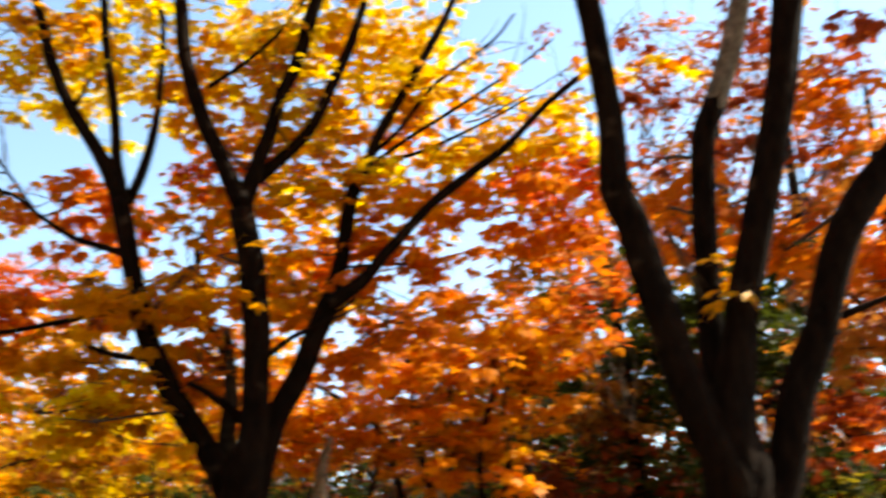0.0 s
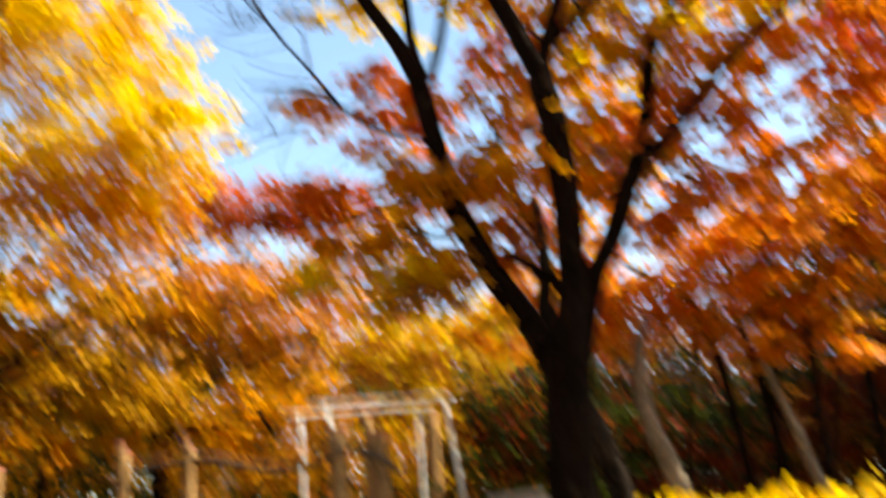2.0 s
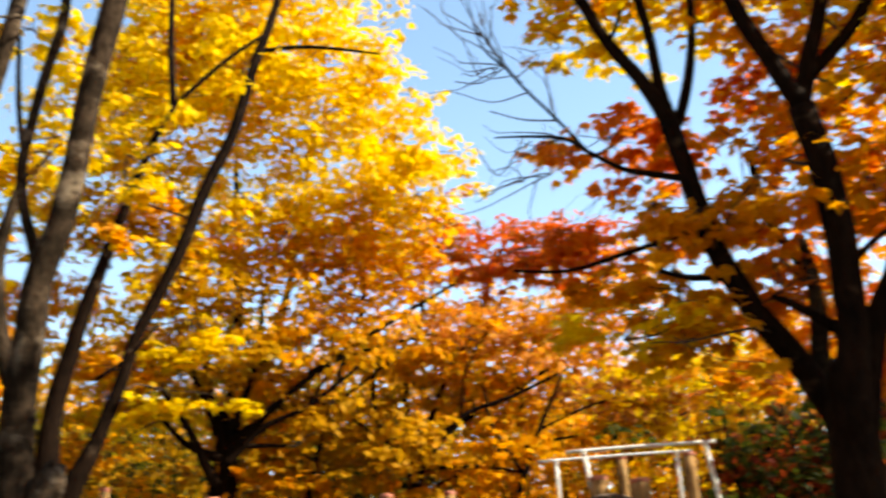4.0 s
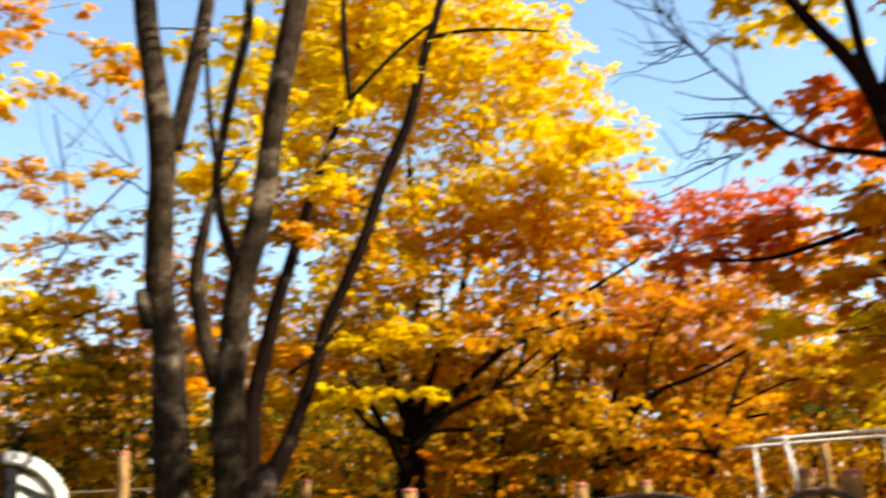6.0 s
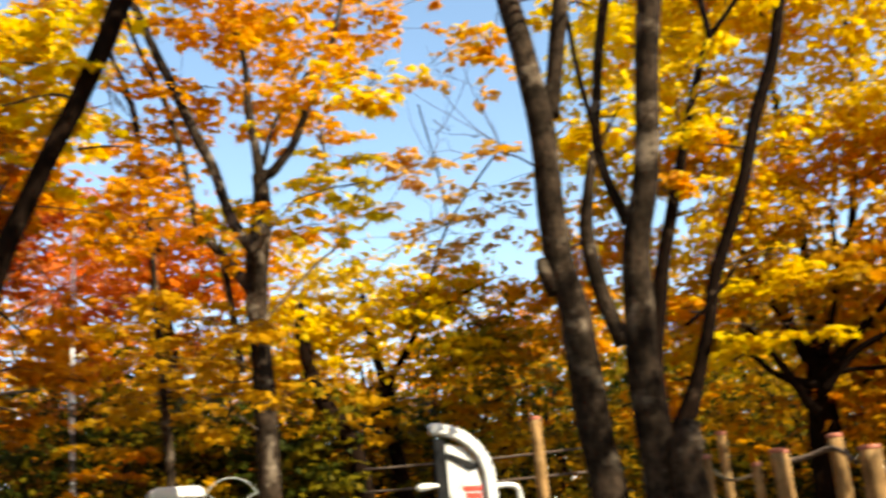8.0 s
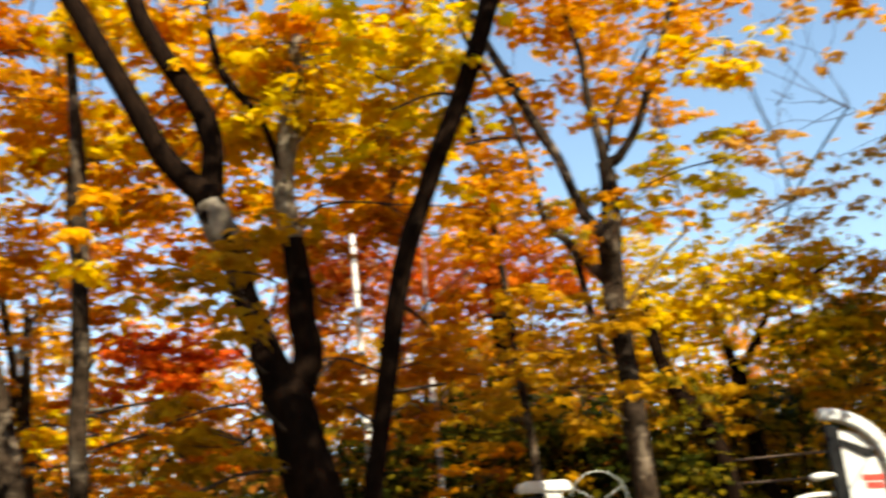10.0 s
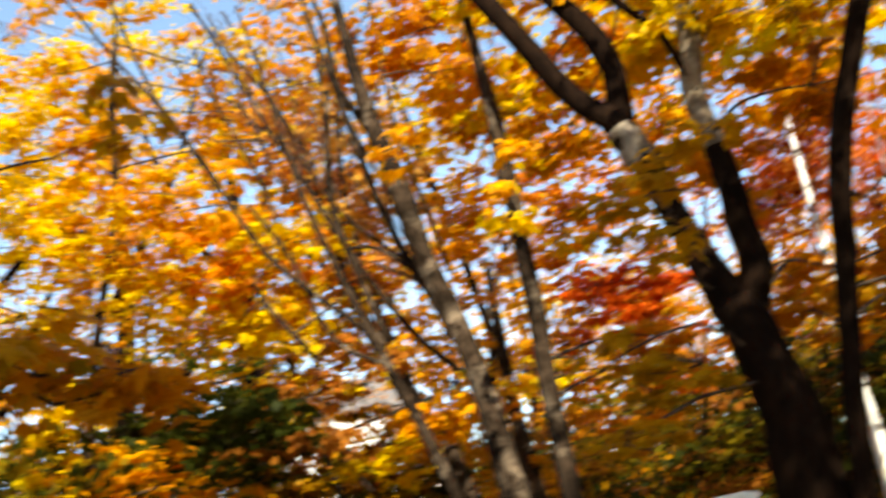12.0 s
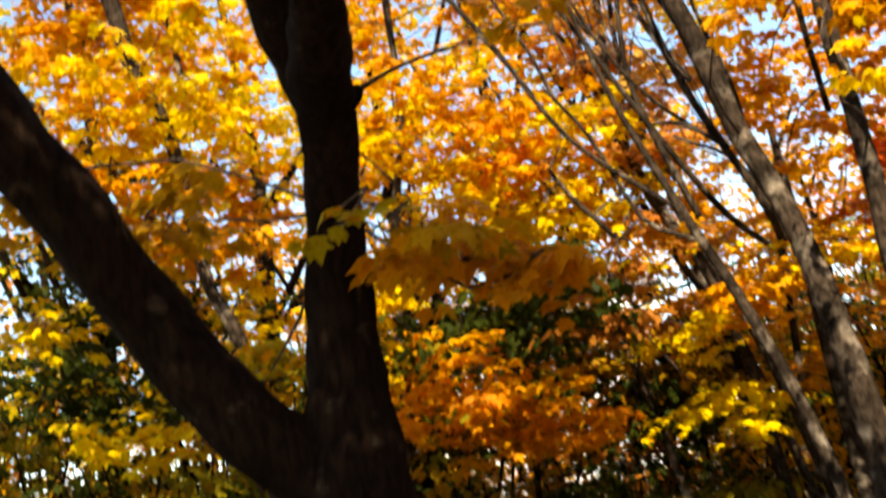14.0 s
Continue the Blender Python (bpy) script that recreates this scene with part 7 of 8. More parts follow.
clump(evergreen_b, (0.16, 11.38, 2.65), 0.67, 0.36, "evergreen", 164)
clump(evergreen_b, (0.93, 10.48, 2.24), 0.61, 0.33, "maroon", 123)
clump(evergreen_b, (2.48, 10.36, 2.04), 0.53, 0.32, "evergreen", 160)
clump(evergreen_b, (-0.02, 9.93, 2.11), 0.47, 0.21, "maroon", 76)
clump(evergreen_b, (2.01, 10.09, 3.29), 0.49, 0.43, "evergreen", 152)
clump(evergreen_b, (2.20, 11.29, 4.31), 0.50, 0.31, "evergreen", 85)
grow(evergreen_b)

# unseen park maples added beside and behind the way to shade it
for x, y, cx, cy, wide, count in ((2.8, -0.8, -0.2, 0.1, 3.5, 122), (3.8, 2.6, 4.0, 4.4, 2.4, 34), (0.8, -4.6, -0.8, -3.2, 2.8, 48), (6.5, -2.2, 6.5, -2.0, 3.2, 34), (-3.2, -7.4, -3.0, -6.6, 2.6, 26)):
    shade = tree("maple_tree", "unseen park maple added to cast shade, with a golden crown", "tree", bark_dark, "mid")
    limb(shade, "trunk", [(x, y, -0.08, 0.24), (x + 0.05, y, 1.2, 0.18), (x * 0.9 + cx * 0.1, y * 0.9 + cy * 0.1, 3.0, 0.16), (x * 0.6 + cx * 0.4, y * 0.6 + cy * 0.4, 5.4, 0.11)])
    for i in range(6):
        a = i * 1.05 + x
        limb(shade, "limb", [(x * 0.75 + cx * 0.25, y * 0.75 + cy * 0.25, 4.4 + 0.15 * i, 0.08), (cx + 0.5 * wide * math.cos(a), cy + 0.5 * wide * math.sin(a), 6.0 + 0.15 * i, 0.05), (cx + 0.8 * wide * math.cos(a), cy + 0.8 * wide * math.sin(a), 6.8 + 0.2 * i, 0.02)])
    high_crown(shade, (cx, cy, 5.7), wide, 2.6, ("gold", "amber", "orange"), count)
    grow(shade)



# ---- things of metal, wood and rope ----
def plain(name, colour, rough=0.5, metal=0.0, wear=0.25, scale=9.0, dirt=(0.35, 0.30, 0.24), gloss=0.5):
    """A surface with soft blotches of dirt and a fine grain."""
    m, n, l, b = material(name)
    tc = n.new("ShaderNodeTexCoord")
    a = n.new("ShaderNodeTexNoise")
    a.inputs["Scale"].default_value, a.inputs["Detail"].default_value = scale, 5
    l.new(tc.outputs["Object"], a.inputs[0])
    r = ramp(n, [(0.42, (0, 0, 0)), (0.75, (wear, wear, wear))])
    l.new(a.outputs[0], r.inputs[0])
    mx = n.new("ShaderNodeMix")
    mx.data_type = "RGBA"
    mx.inputs[6].default_value, mx.inputs[7].default_value = (*colour, 1), (*dirt, 1)
    l.new(r.outputs[0], mx.inputs[0])
    l.new(mx.outputs[2], b.inputs["Base Color"])
    b.inputs["Roughness"].default_value, b.inputs["Metallic"].default_value, b.inputs["Specular IOR Level"].default_value = rough, metal, gloss
    bp = n.new("ShaderNodeBump")
    bp.inputs["Strength"].default_value, bp.inputs["Distance"].default_value = 0.15, 0.01
    l.new(a.outputs[0], bp.inputs["Height"])
    l.new(bp.outputs[0], b.inputs["Normal"])
    return m


white_paint = plain("white_paint", (0.80, 0.79, 0.75), 0.35)
grey_plastic = plain("grey_plastic", (0.10, 0.10, 0.10), 0.5)
black_plastic = plain("black_plastic", (0.012, 0.012, 0.013), 0.8, wear=0.04, gloss=0.1)
worn_paint = plain("worn_paint", (0.46, 0.42, 0.34), 0.5, wear=0.5, scale=6)
dull_steel = plain("dull_steel", (0.34, 0.35, 0.31), 0.45, 0.3)
red_print = plain("red_print", (0.62, 0.05, 0.03), 0.5, wear=0.1)
rope_fibre = plain("rope_fibre", (0.075, 0.045, 0.028), 0.9, scale=60)
pale_rope = plain("pale_rope", (0.34, 0.24, 0.12), 0.9, scale=60)
cap_stain = plain("cap_stain", (0.36, 0.10, 0.05), 0.7, scale=14)
cable_sheath = plain("cable_sheath", (0.10, 0.19, 0.16), 0.5, scale=20)
house_plaster = plain("house_plaster", (0.78, 0.76, 0.72), 0.8, scale=1.2)
pale_stone = plain("pale_stone", (0.52, 0.46, 0.38), 0.8, scale=7)
roof_tile = plain("roof_tile", (0.14, 0.12, 0.12), 0.7, scale=3)
window_glass = plain("window_glass", (0.05, 0.06, 0.07), 0.08, wear=0.1)
log_wood = bark("log_wood", (0.20, 0.105, 0.040), (0.46, 0.27, 0.11), (0.55, 0.36, 0.17), 0.6, 0.12, 0.3)


def birch_material():
    m, n, l, b = material("birch_bark")
    tc = n.new("ShaderNodeTexCoord")
    mp = n.new("ShaderNodeMapping")
    mp.inputs["Scale"].default_value = (0.6, 0.6, 3.4)
    l.new(tc.outputs["Object"], mp.inputs[0])
    a = n.new("ShaderNodeTexNoise")
    a.inputs["Scale"].default_value, a.inputs["Detail"].default_value = 2.2, 4
    l.new(mp.outputs[0], a.inputs[0])
    r = ramp(n, [(0.45, (0.05, 0.045, 0.040)), (0.47, (0.62, 0.60, 0.56)), (0.58, (0.86, 0.85, 0.82))])
    l.new(a.outputs[0], r.inputs[0])
    l.new(r.outputs[0], b.inputs["Base Color"])
    b.inputs["Roughness"].default_value = 0.6
    return m


birch_bark = birch_material()


def bar(name, nodes, mat, parent, sides=10, per=4, label=""):
    v, f = tube(nodes, sides, per)
    return mesh_part(name, v, f, [mat], parent, label)


def slab(name, outline, thick, mat, parent, frame_m, label="", bevel=0.008):
    """A plate from an outline in its own plane (x across, z up), with rounded edges."""
    bm = bmesh.new()
    vs = [bm.verts.new((x, 0, z)) for x, z in outline]
    face = bm.faces.new(vs)
    ext = bmesh.ops.extrude_face_region(bm, geom=[face])
    bmesh.ops.translate(bm, vec=(0, thick, 0), verts=[g for g in ext["geom"] if isinstance(g, bmesh.types.BMVert)])
    bmesh.ops.recalc_face_normals(bm, faces=bm.faces)
    if bevel:
        edges = [e for e in bm.edges if e.is_manifold and e.calc_face_angle(0) > 0.8]
        bmesh.ops.bevel(bm, geom=edges, offset=bevel, segments=2, affect="EDGES")
    bm.transform(frame_m)
    return part(name, bm, mat, parent, label)


def parallel_bars(a, b, c, d, z):
    """Two level tubes that run past their legs."""
    mid = ((a[0] + d[0]) / 2, (a[1] + d[1]) / 2, 0)
    root = empty("parallel_bars", mid, "white painted steel parallel bars on four legs", "exercise bars")
    for (p, q), legs, r, splay in (((a, b), (0.12, 0.93), 0.015, 0.20), ((c, d), (0.12, 0.90), 0.012, 0.0)):
        bar("bar", [(*p, z, r), ((p[0] + q[0]) / 2, (p[1] + q[1]) / 2, z + 0.004, r), (*q, z, r)], white_paint, root)
        for s in legs:
            x, y = p[0] + (q[0] - p[0]) * s, p[1] + (q[1] - p[1]) * s
            lx, ly = splay * (q[0] - p[0]), splay * (q[1] - p[1])
            bar("leg", [(x + lx, y + ly, -0.06, r * 1.15), (x + lx * 0.5, y + ly * 0.5, z * 0.5, r * 1.15), (x, y, z, r * 1.15)], white_paint, root)
            bar("collar", [(x, y, z - 0.04, r * 1.5), (x, y, z - 0.02, r * 1.5), (x, y, z + r, r * 1.3)], white_paint, root, 10, 2)


def log_post(x, y, z, r):
    """A round log with a stained, domed top."""
    root = empty("log_post", (x, y, -0.05), "round wooden log post with a red-brown stained top", "post", "log posts")
    r0 = r * 1.04
    v, f = tube([(x, y, -0.08, r0), (x, y, z * 0.4, r * 1.01), (x, y, z * 0.75, r), (x, y, z - 0.034, r * 0.99)], 14, 4, 0.05, int(abs(x * 100)))
    mesh_part("log", v, f, [log_wood], root)
    v, f = tube([(x, y, z - 0.036, r * 1.02), (x, y, z - 0.014, r * 1.01), (x, y, z - 0.004, r * 0.86), (x, y, z, r * 0.4)], 14, 3)
    mesh_part("cap", v, f, [cap_stain], root, "red-brown stained post top")


def rope(points, r):
    mat = rope_fibre if r > 0.016 else pale_rope
    nodes = [(*p, r) for p in points]
    pts = spline(nodes, 8)
    root = empty("rope", points[0], "thick brown rope slung between log posts", "rope", "ropes")
    length = np.concatenate([[0], np.cumsum(np.linalg.norm(np.diff(pts[:, :3], axis=0), axis=1))])
    for k in range(3):
        ph = length * 28 + k * 2.094
        off = np.column_stack([np.cos(ph), np.sin(ph), np.cos(ph + 1.2)]) * r * 0.45
        bar("strand", [(*(p + o), r * 0.62) for p, o in zip(pts[:, :3], off)], mat, root, 6, 1)


def rail(p, q):
    p, q = Vector(p), Vector(q)
    root = empty("fence_rail", p, "thin weathered wooden fence rail", "fence", "fence rails")
    bar("rail", [(*p, 0.011), (*((p + q) / 2 + Vector((0, 0, -0.015))), 0.013), (*q, 0.011)], rope_fibre, root)


def facing(base, yaw):
    return Matrix.Translation(base) @ Matrix.Rotation(radians(yaw), 4, "Z")


def air_walker(base, top, yaw):
    """A tall white exercise machine: curved band over a panel, dark upright, slot, red print and hand loop."""
    m = facing(base, yaw + 14)
    root = empty("exercise_machine", base, "white outdoor exercise machine with curved head and red print", "exercise machine", "exercise machines")
    turn = [i * math.pi / 20 for i in range(11)]
    outer = [(-0.30 + 0.52 * math.sin(a), top - 0.50 + 0.50 * math.cos(a)) for a in turn]
    inner = [(-0.30 + 0.43 * math.sin(a), top - 0.50 + 0.405 * math.cos(a)) for a in turn]
    slab("arch", outer + [(0.23, top - 0.9), (0.135, top - 0.9)] + inner[::-1], 0.11, white_paint, root, m @ Matrix.Translation((0, -0.055, 0)), "white curved band", 0.014)
    slab("upright", [(-0.285, 0.4), (-0.185, 0.4), (-0.185, top - 0.155), (-0.285, top - 0.125)], 0.07, black_plastic, root, m @ Matrix.Translation((0, -0.06, 0)), "black upright", 0.008)
    slab("panel", [(-0.183, 0.5), (0.112, 0.5), (0.112, top - 0.52), (0.06, top - 0.33), (-0.02, top - 0.22), (-0.183, top - 0.17)], 0.05, white_paint, root, m)
    slab("slot", [(-0.17, top - 0.30), (0.00, top - 0.41), (0.07, top - 0.40), (0.06, top - 0.36), (-0.06, top - 0.30), (-0.17, top - 0.25)], 0.012, black_plastic, root, m @ Matrix.Translation((0, -0.014, 0)), "dark slanting slot", 0.003)
    for i, (x0, x1) in enumerate(((-0.06, 0.10), (-0.04, 0.09))):
        z = top - 0.58 - 0.06 * i
        slab("print", [(x0, z), (x1, z - 0.01), (x1, z + 0.035), (x0, z + 0.045)], 0.006, red_print, root, m @ Matrix.Translation((0, -0.0065, 0)), "red printed line", 0)
    loop = [(0.20, top - 0.56), (0.34, top - 0.56), (0.42, top - 0.60), (0.43, top - 0.80), (0.36, top - 0.92), (0.20, top - 0.92)]
    for side in (1, -1.35):
        bar("handle", [(*(m @ Vector((x * side - (0.0 if side > 0 else 0.02), 0.02, z - (0.0 if side > 0 else 0.1)))), 0.022) for x, z in loop], white_paint, root)
    bar("grip", [(*(m @ Vector((x, -0.05, z))), r) for x, z, r in ((-0.27, top - 0.52, 0.012), (-0.36, top - 0.52, 0.03), (-0.43, top - 0.525, 0.03), (-0.46, top - 0.53, 0.012))], white_paint, root)
    bar("post", [(*(m @ Vector((-0.03, 0.085, -0.05))), 0.06), (*(m @ Vector((-0.03, 0.085, 0.3))), 0.055), (*(m @ Vector((-0.03, 0.085, 0.9))), 0.055)], white_paint, root)


def wheel_machine(base, top, yaw):
    """A white capped column with hand wheels beside it."""
    m = facing(base, yaw)
    root = empty("exercise_machine", base, "white outdoor exercise machine with large hand wheels", "exercise machine", "exercise machines")
    slab("cap", [(-0.31, top - 0.10), (0.20, top - 0.12), (0.25, top - 0.06), (0.18, top), (-0.22, top + 0.01), (-0.31, top - 0.03)], 0.16, white_paint, root, m, "", 0.02)
    slab("column", [(-0.27, 0.0), (0.03, 0.0), (0.03, top - 0.13), (-0.27, top - 0.13)], 0.10, black_plastic, root, m @ Matrix.Translation((0, 0.05, 0)), "black column", 0.01)
    slab("panel", [(-0.12, top - 0.62), (0.26, top - 0.62), (0.28, top - 0.30), (0.14, top - 0.24), (-0.12, top - 0.29)], 0.04, worn_paint, root, m)
    slab("hub_cover", [(-0.05, top - 0.22), (0.10, top - 0.23), (0.14, top - 0.17), (0.10, top - 0.13), (-0.05, top - 0.12)], 0.06, white_paint, root, m, "", 0.012)
    slab("print", [(0.02, top - 0.49), (0.20, top - 0.49), (0.20, top - 0.44), (0.02, top - 0.44)], 0.006, red_print, root, m @ Matrix.Translation((0, -0.0065, 0)), "red printed line", 0)
    for cx, cz, rad in ((0.48, top - 0.25, 0.30), (-0.40, top - 0.48, 0.28)):
        wheel = bar("hand_wheel", [(*(m @ Vector((cx + rad * math.cos(i * math.pi / 12), -0.06, cz + rad * math.sin(i * math.pi / 12)))), 0.006) for i in range(25)], dull_steel, root, label="thin dull steel hand wheel")
        for k in range(3):
            a = k * 2.094 + 0.5
            ob = bar("spoke", [(*(m @ Vector((cx, -0.06, cz))), 0.006), (*(m @ Vector((cx + rad * math.cos(a), -0.06, cz + rad * math.sin(a)))), 0.005)], dull_steel, None, 6, 2)
            ob.parent = wheel
        bar("axle", [(*(m @ Vector((cx, -0.09, cz))), 0.03), (*(m @ Vector((cx * 0.5, 0.05, cz))), 0.03)], grey_plastic, root, 8, 2)


def round_panel(base, top, yaw):
    m = facing(base, yaw)
    root = empty("exercise_machine", base, "white round-topped panel of an exercise machine", "exercise machine", "exercise machines")
    arc = [(0.105 * math.cos(a), top - 0.12 + 0.11 * math.sin(a)) for a in [i * math.pi / 10 for i in range(11)]]
    # dirty white paint, greyed further for the shade that lies on it
    slab("panel", [(-0.105, 0.3), (0.105, 0.3)] + arc, 0.05, worn_paint, root, m)
    for s in (-1, 1):
        bar("handle", [(*(m @ Vector((s * 0.10, 0.02, top - 0.27))), 0.012), (*(m @ Vector((s * 0.20, 0.02, top - 0.26))), 0.012), (*(m @ Vector((s * 0.29, 0.02, top - 0.3))), 0.012), (*(m @ Vector((s * 0.33, 0.02, top - 0.5))), 0.012)], worn_paint, root)
    bar("post", [(*(m @ Vector((0, 0.03, -0.05))), 0.05), (*(m @ Vector((0, 0.03, 0.5))), 0.05)], grey_plastic, root, 10, 3)


def capped_panel(base, top, yaw):
    """A white tapered panel under an overhanging cap, with a red printed line."""
    m = facing(base, yaw)
    root = empty("exercise_machine", base, "white tapered exercise machine panel under an overhanging cap", "exercise machine", "exercise machines")
    slab("cap", [(-0.25, top - 0.07), (0.23, top - 0.07), (0.24, top - 0.02), (0.12, top), (-0.10, top - 0.008), (-0.25, top - 0.03)], 0.20, white_paint, root, m @ Matrix.Translation((0, -0.10, 0)), "", 0.014)
    slab("panel", [(-0.10, top - 0.60), (0.20, top - 0.60), (0.23, top - 0.072), (-0.19, top - 0.072), (-0.15, top - 0.2)], 0.06, white_paint, root, m @ Matrix.Translation((0, -0.02, 0)))
    slab("print", [(-0.08, top - 0.215), (0.19, top - 0.19), (0.19, top - 0.165), (-0.08, top - 0.19)], 0.006, red_print, root, m @ Matrix.Translation((0, -0.0265, 0)), "red printed line", 0)
    bar("post", [(*(m @ Vector((0.05, 0.03, -0.05))), 0.06), (*(m @ Vector((0.05, 0.03, top * 0.4))), 0.055), (*(m @ Vector((0.05, 0.03, top - 0.58))), 0.055)], grey_plastic, root, 10, 3)


def blade_panel(base, top, yaw):
    m = facing(base, yaw + 20)
    root = empty("exercise_machine", base, "narrow white upright blade of an exercise machine", "exercise machine", "exercise machines")
    slab("panel", [(-0.02, 0.0), (0.17, 0.0), (0.10, top * 0.7), (0.03, top - 0.06), (0.0, top)], 0.10, white_paint, root, m)
    slab("edge", [(0.172, 0.0), (0.20, 0.0), (0.125, top * 0.7), (0.102, top * 0.7)], 0.11, grey_plastic, root, m, "grey edge strip", 0.004)


def birch(foot, top, r):
    z0 = ground_height(foot[0], foot[1])
    root = empty("birch_tree", (foot[0], foot[1], z0), "thin straight birch with white bark and dark bands", "tree", "birches")
    x, y, z = top
    v, f = tube([(foot[0], foot[1], z0 - 0.1, r * 1.25), (foot[0], foot[1], z * 0.35, r * 1.1), ((foot[0] + x) / 2, (foot[1] + y) / 2, z * 0.7, r), (x, y, z, r * 0.8), (x, y + 0.05, z + 2.0, r * 0.3)], 12, 8, 0.03)
    mesh_part("trunk", v, f, [birch_bark], root)
    for i in range(6):
        a, h = i * 2.3, z * (0.75 + 0.08 * i)
        mesh_part("branch", *tube([(x, y, h, r * 0.3), (x + 0.3 * math.cos(a), y + 0.3 * math.sin(a), h + 0.3, r * 0.2), (x + 0.6 * math.cos(a), y + 0.6 * math.sin(a), h + 0.5, 0.004)], 6, 3), [twig_bark], root)


def cable(points):
    root = empty("cable", points[0], "dull green cable strung between the trees", "cable")
    bar("cable", [(*p, 0.02) for p in points], cable_sheath, root, 8, 6)


def building(a, b):
    """A plain white house far behind the wood."""
    cx, cy = (a[0] + b[0]) / 2, (a[1] + b[1]) / 2
    m = facing((cx, cy, 0), 109)
    root = empty("house", (cx, cy, 0), "white plastered house seen between the trees", "house")
    w, h = 3.6, a[2]
    slab("wall", [(-w, -0.2), (w, -0.2), (w, h), (-w, h)], 5.0, house_plaster, root, m, "", 0.02)
    slab("roof", [(-w - 0.4, h + 0.004), (w + 0.4, h + 0.004), (w * 0.6, h + 1.2), (-w * 0.6, h + 1.2)], 5.6, roof_tile, root, m @ Matrix.Translation((0, -0.3, 0)), "dark tiled roof", 0.02)
    for x in (-2.3, 0.2, 2.2):
        for z in (1.0, 4.2):
            win = slab("window", [(x, z), (x + 0.9, z), (x + 0.9, z + 1.3), (x, z + 1.3)], 0.06, white_paint, root, m @ Matrix.Translation((0, -0.045, 0)), "", 0.01)
            pane = slab("pane", [(x + 0.08, z + 0.08), (x + 0.82, z + 0.08), (x + 0.82, z + 1.22), (x + 0.08, z + 1.22)], 0.02, window_glass, None, m @ Matrix.Translation((0, -0.055, 0)), "dark glass", 0)
            pane.parent = win


def bent_trunk(nodes):
    x, y, z, r = nodes[0]
    root = empty("bent_trunk", (x, y, -0.05), "pale bent trunk of a young tree", "tree")
    v, f = tube([(x + 0.03, y, -0.08, r * 1.2), (x + 0.02, y, z * 0.5, r * 1.05)] + nodes, 10, 5, 0.08)
    mesh_part("trunk", v, f, [bark_pale_sunlit], root)


def hedge(x0, x1, y, top):
    """A clipped row of low bushes with leafy sides and an uneven top."""
    t = tree("hedge", "low clipped hedge with bright yellow-green leaves", "hedge", bark_dark, "bush")
    local = np.random.default_rng(5)
    count = int((x1 - x0) / 0.28)
    for i in range(count):
        x = x0 + (x1 - x0) * (i + 0.5) / count
        limb(t, "stem", [(x, y, -0.06, 0.014), (x + local.normal(0, 0.05), y + local.normal(0, 0.05), top * 0.5, 0.010), (x + local.normal(0, 0.1), y + local.normal(0, 0.08), top * 0.9, 0.005)])
        for z, tone in ((0.25, "yellowgreen"), (0.55, "yellowgreen"), (0.82, "yellow"), (0.93, "yellow")):
            clump(t, (x, y + local.normal(0, 0.06), top * z - 0.02 + local.normal(0, 0.012)), 0.22, 0.07, tone, 34)
    grow(t, 2.0)


def wall_block(x0, x1, y, top):
    """A short low wall of two dressed courses under a coping."""
    root = empty("low_wall", ((x0 + x1) / 2, y, -0.05), "short low wall of pale stone under a maple", "wall")
    m = Matrix.Translation((0, y, 0))
    half = (x0 + x1) / 2
    for a, b in ((x0, half - 0.004), (half + 0.004, x1)):
        slab("stone", [(a, -0.06), (b, -0.06), (b, top * 0.46), (a, top * 0.46)], 0.26, pale_stone, root, m, "", 0.012)
        slab("stone", [(a, top * 0.47), (b, top * 0.47), (b, top - 0.085), (a, top - 0.085)], 0.26, pale_stone, root, m, "", 0.012)
    slab("coping", [(x0 - 0.03, top - 0.08), (x1 + 0.03, top - 0.08), (x1 + 0.03, top), (x0 - 0.03, top - 0.03)], 0.32, pale_stone, root, m @ Matrix.Translation((0, -0.03, 0)), "", 0.014)


# ---- parallel bars, fence, exercise machines ----
hedge(-1.95, 2.4, 7.45, 1.04)
wall_block(-2.86, -2.32, 7.45, 1.14)
parallel_bars((-4.59, 7.95), (-3.52, 8.54), (-5.07, 8.34), (-3.90, 8.99), 2.02)
log_post(-9.08, 4.92, 2.32, 0.051)
log_post(-7.01, 5.03, 1.74, 0.037)
log_post(-7.53, 5.67, 1.95, 0.037)
log_post(-6.83, 5.33, 1.65, 0.037)
log_post(-7.02, 5.77, 1.74, 0.060)
log_post(-6.81, 6.14, 1.82, 0.057)
log_post(-6.42, 6.04, 1.69, 0.080)
log_post(-6.43, 6.39, 1.68, 0.066)
log_post(-3.92, 7.12, 1.72, 0.066)
log_post(-3.74, 7.44, 1.70, 0.076)
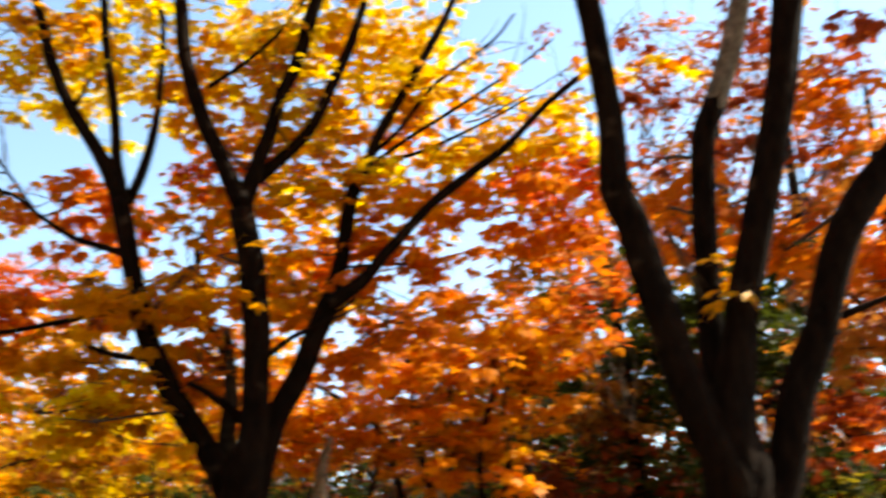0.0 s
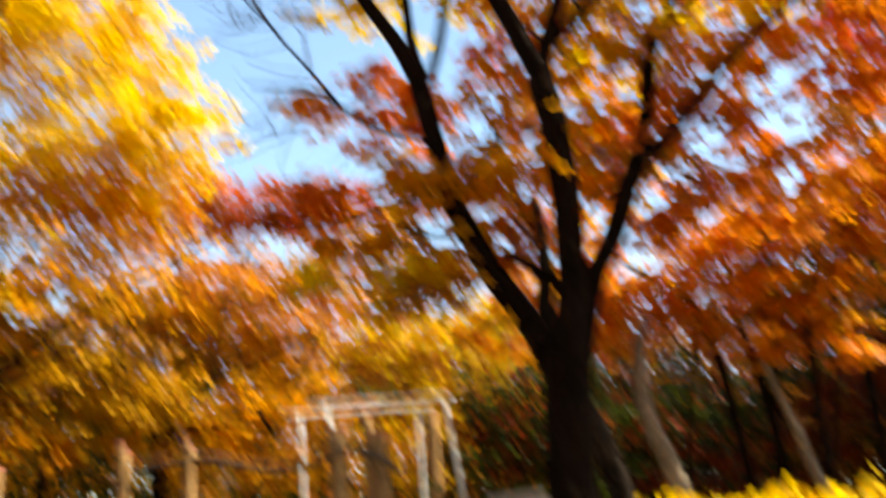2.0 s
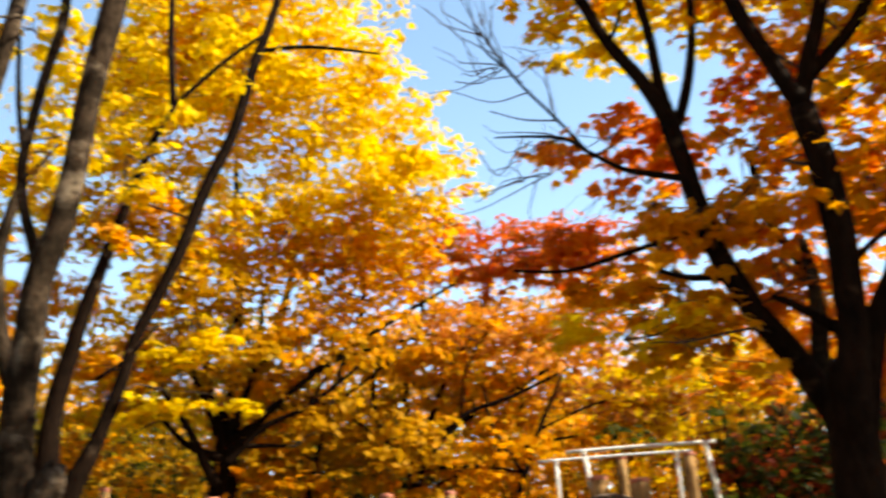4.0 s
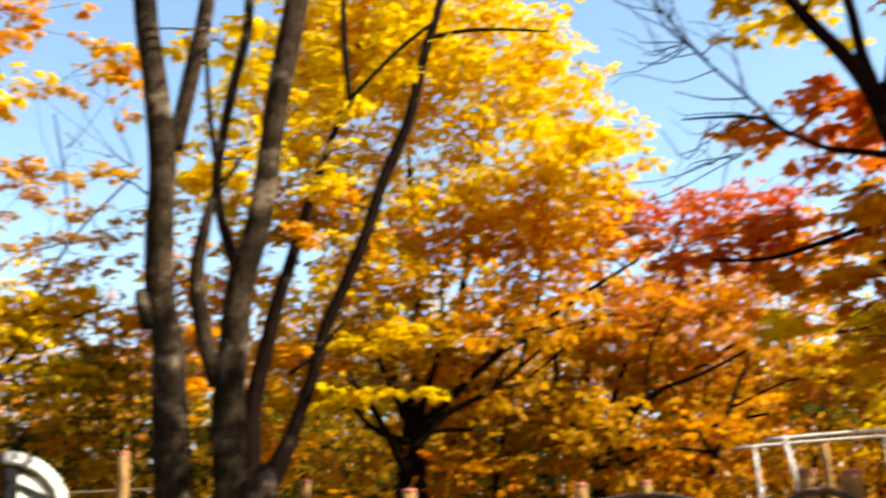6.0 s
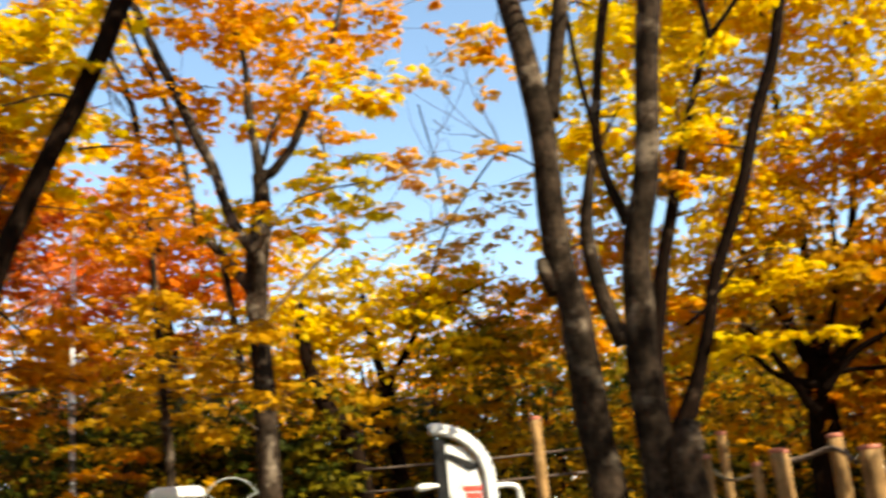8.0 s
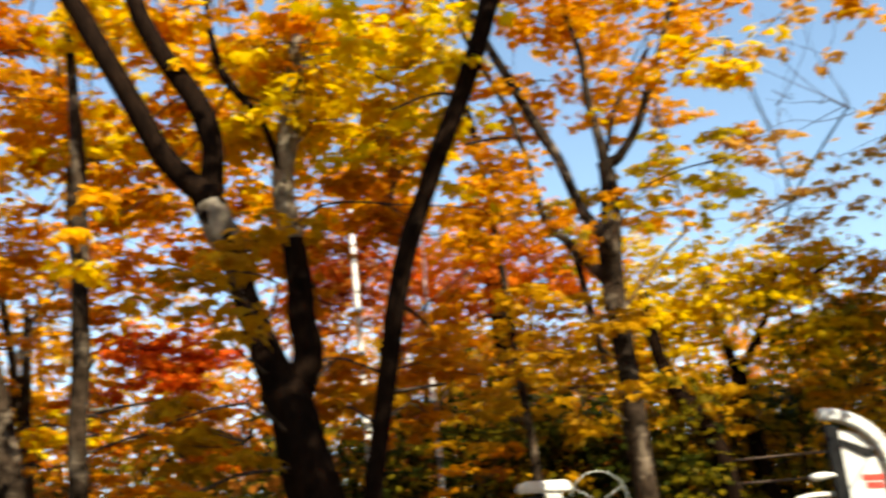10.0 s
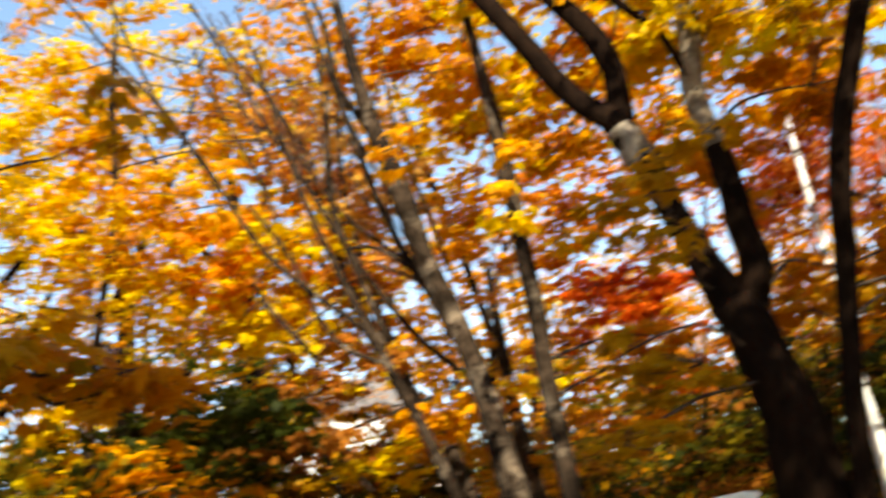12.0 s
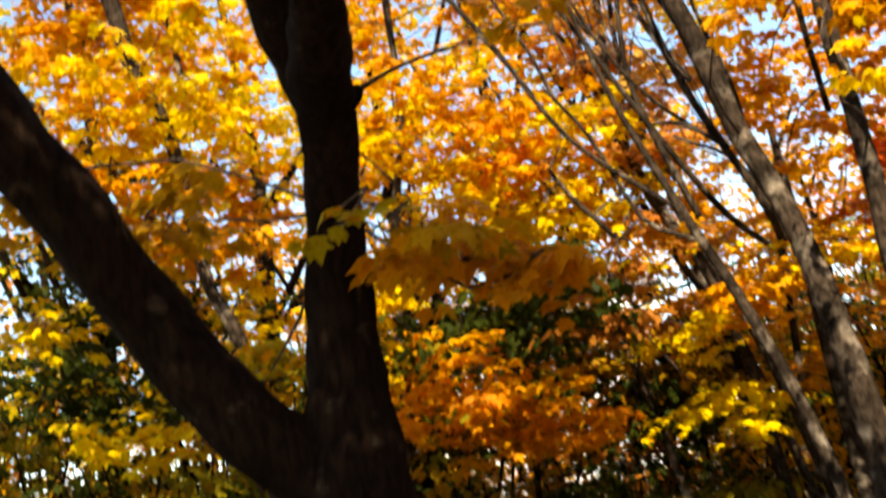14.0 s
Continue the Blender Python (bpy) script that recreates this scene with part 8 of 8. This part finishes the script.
log_post(-5.39, 7.39, 1.77, 0.046)
log_post(-4.67, 9.21, 2.08, 0.040)
log_post(-4.17, 9.60, 2.08, 0.059)
log_post(-6.71, 5.43, 1.73, 0.051)
log_post(-5.96, 7.30, 1.80, 0.051)
rope([(-7.02, 5.77, 1.64), (-6.93, 5.93, 1.66), (-6.75, 6.05, 1.70), (-6.47, 5.95, 1.57)], 0.022)
rope([(-7.01, 5.03, 1.65), (-6.93, 5.16, 1.54), (-6.84, 5.32, 1.56)], 0.014)
rope([(-6.40, 6.07, 1.50), (-6.42, 6.23, 1.50), (-6.44, 6.38, 1.55)], 0.018)
rope([(-6.03, 7.38, 1.63), (-5.27, 7.34, 1.64), (-4.63, 7.23, 1.50), (-4.19, 7.14, 1.48), (-3.91, 7.06, 1.55), (-3.77, 7.24, 1.54), (-3.64, 7.53, 1.39)], 0.030)
rail((-10.78, 3.94, 2.07), (-9.64, 5.88, 2.06))
rail((-10.78, 3.93, 1.85), (-9.65, 5.86, 1.83))
air_walker((-8.90, 4.09, 0.0), 2.28, 59.7)
wheel_machine((-11.59, 2.32, 0.0), 2.08, 90.0)
round_panel((-10.91, 0.79, 0.0), 1.86, 96.5)
capped_panel((-10.21, -0.78, 0.0), 1.46, 97.2)
blade_panel((-11.08, 0.51, 0.0), 2.19, 96.5)
birch((-12.15, 0.64), (-12.15, 0.62, 5.02), 0.032)
birch((-12.48, 1.43), (-12.48, 1.42, 3.55), 0.027)
cable([(-11.44, -7.16, 2.29), (-12.08, -5.86, 2.58), (-12.58, -4.85, 2.83), (-13.82, -3.42, 3.30), (-15.02, -2.07, 3.65)])
building((-40.48, -13.98, 7.24), (-39.30, -16.40, 3.16))
bent_trunk([(-1.66, 8.14, 1.05, 0.078), (-1.74, 8.14, 1.35, 0.070), (-1.82, 8.12, 1.59, 0.064), (-1.85, 8.11, 1.83, 0.060), (-1.84, 8.12, 2.03, 0.054), (-1.81, 8.12, 2.22, 0.040), (-1.74, 8.16, 2.42, 0.026)])
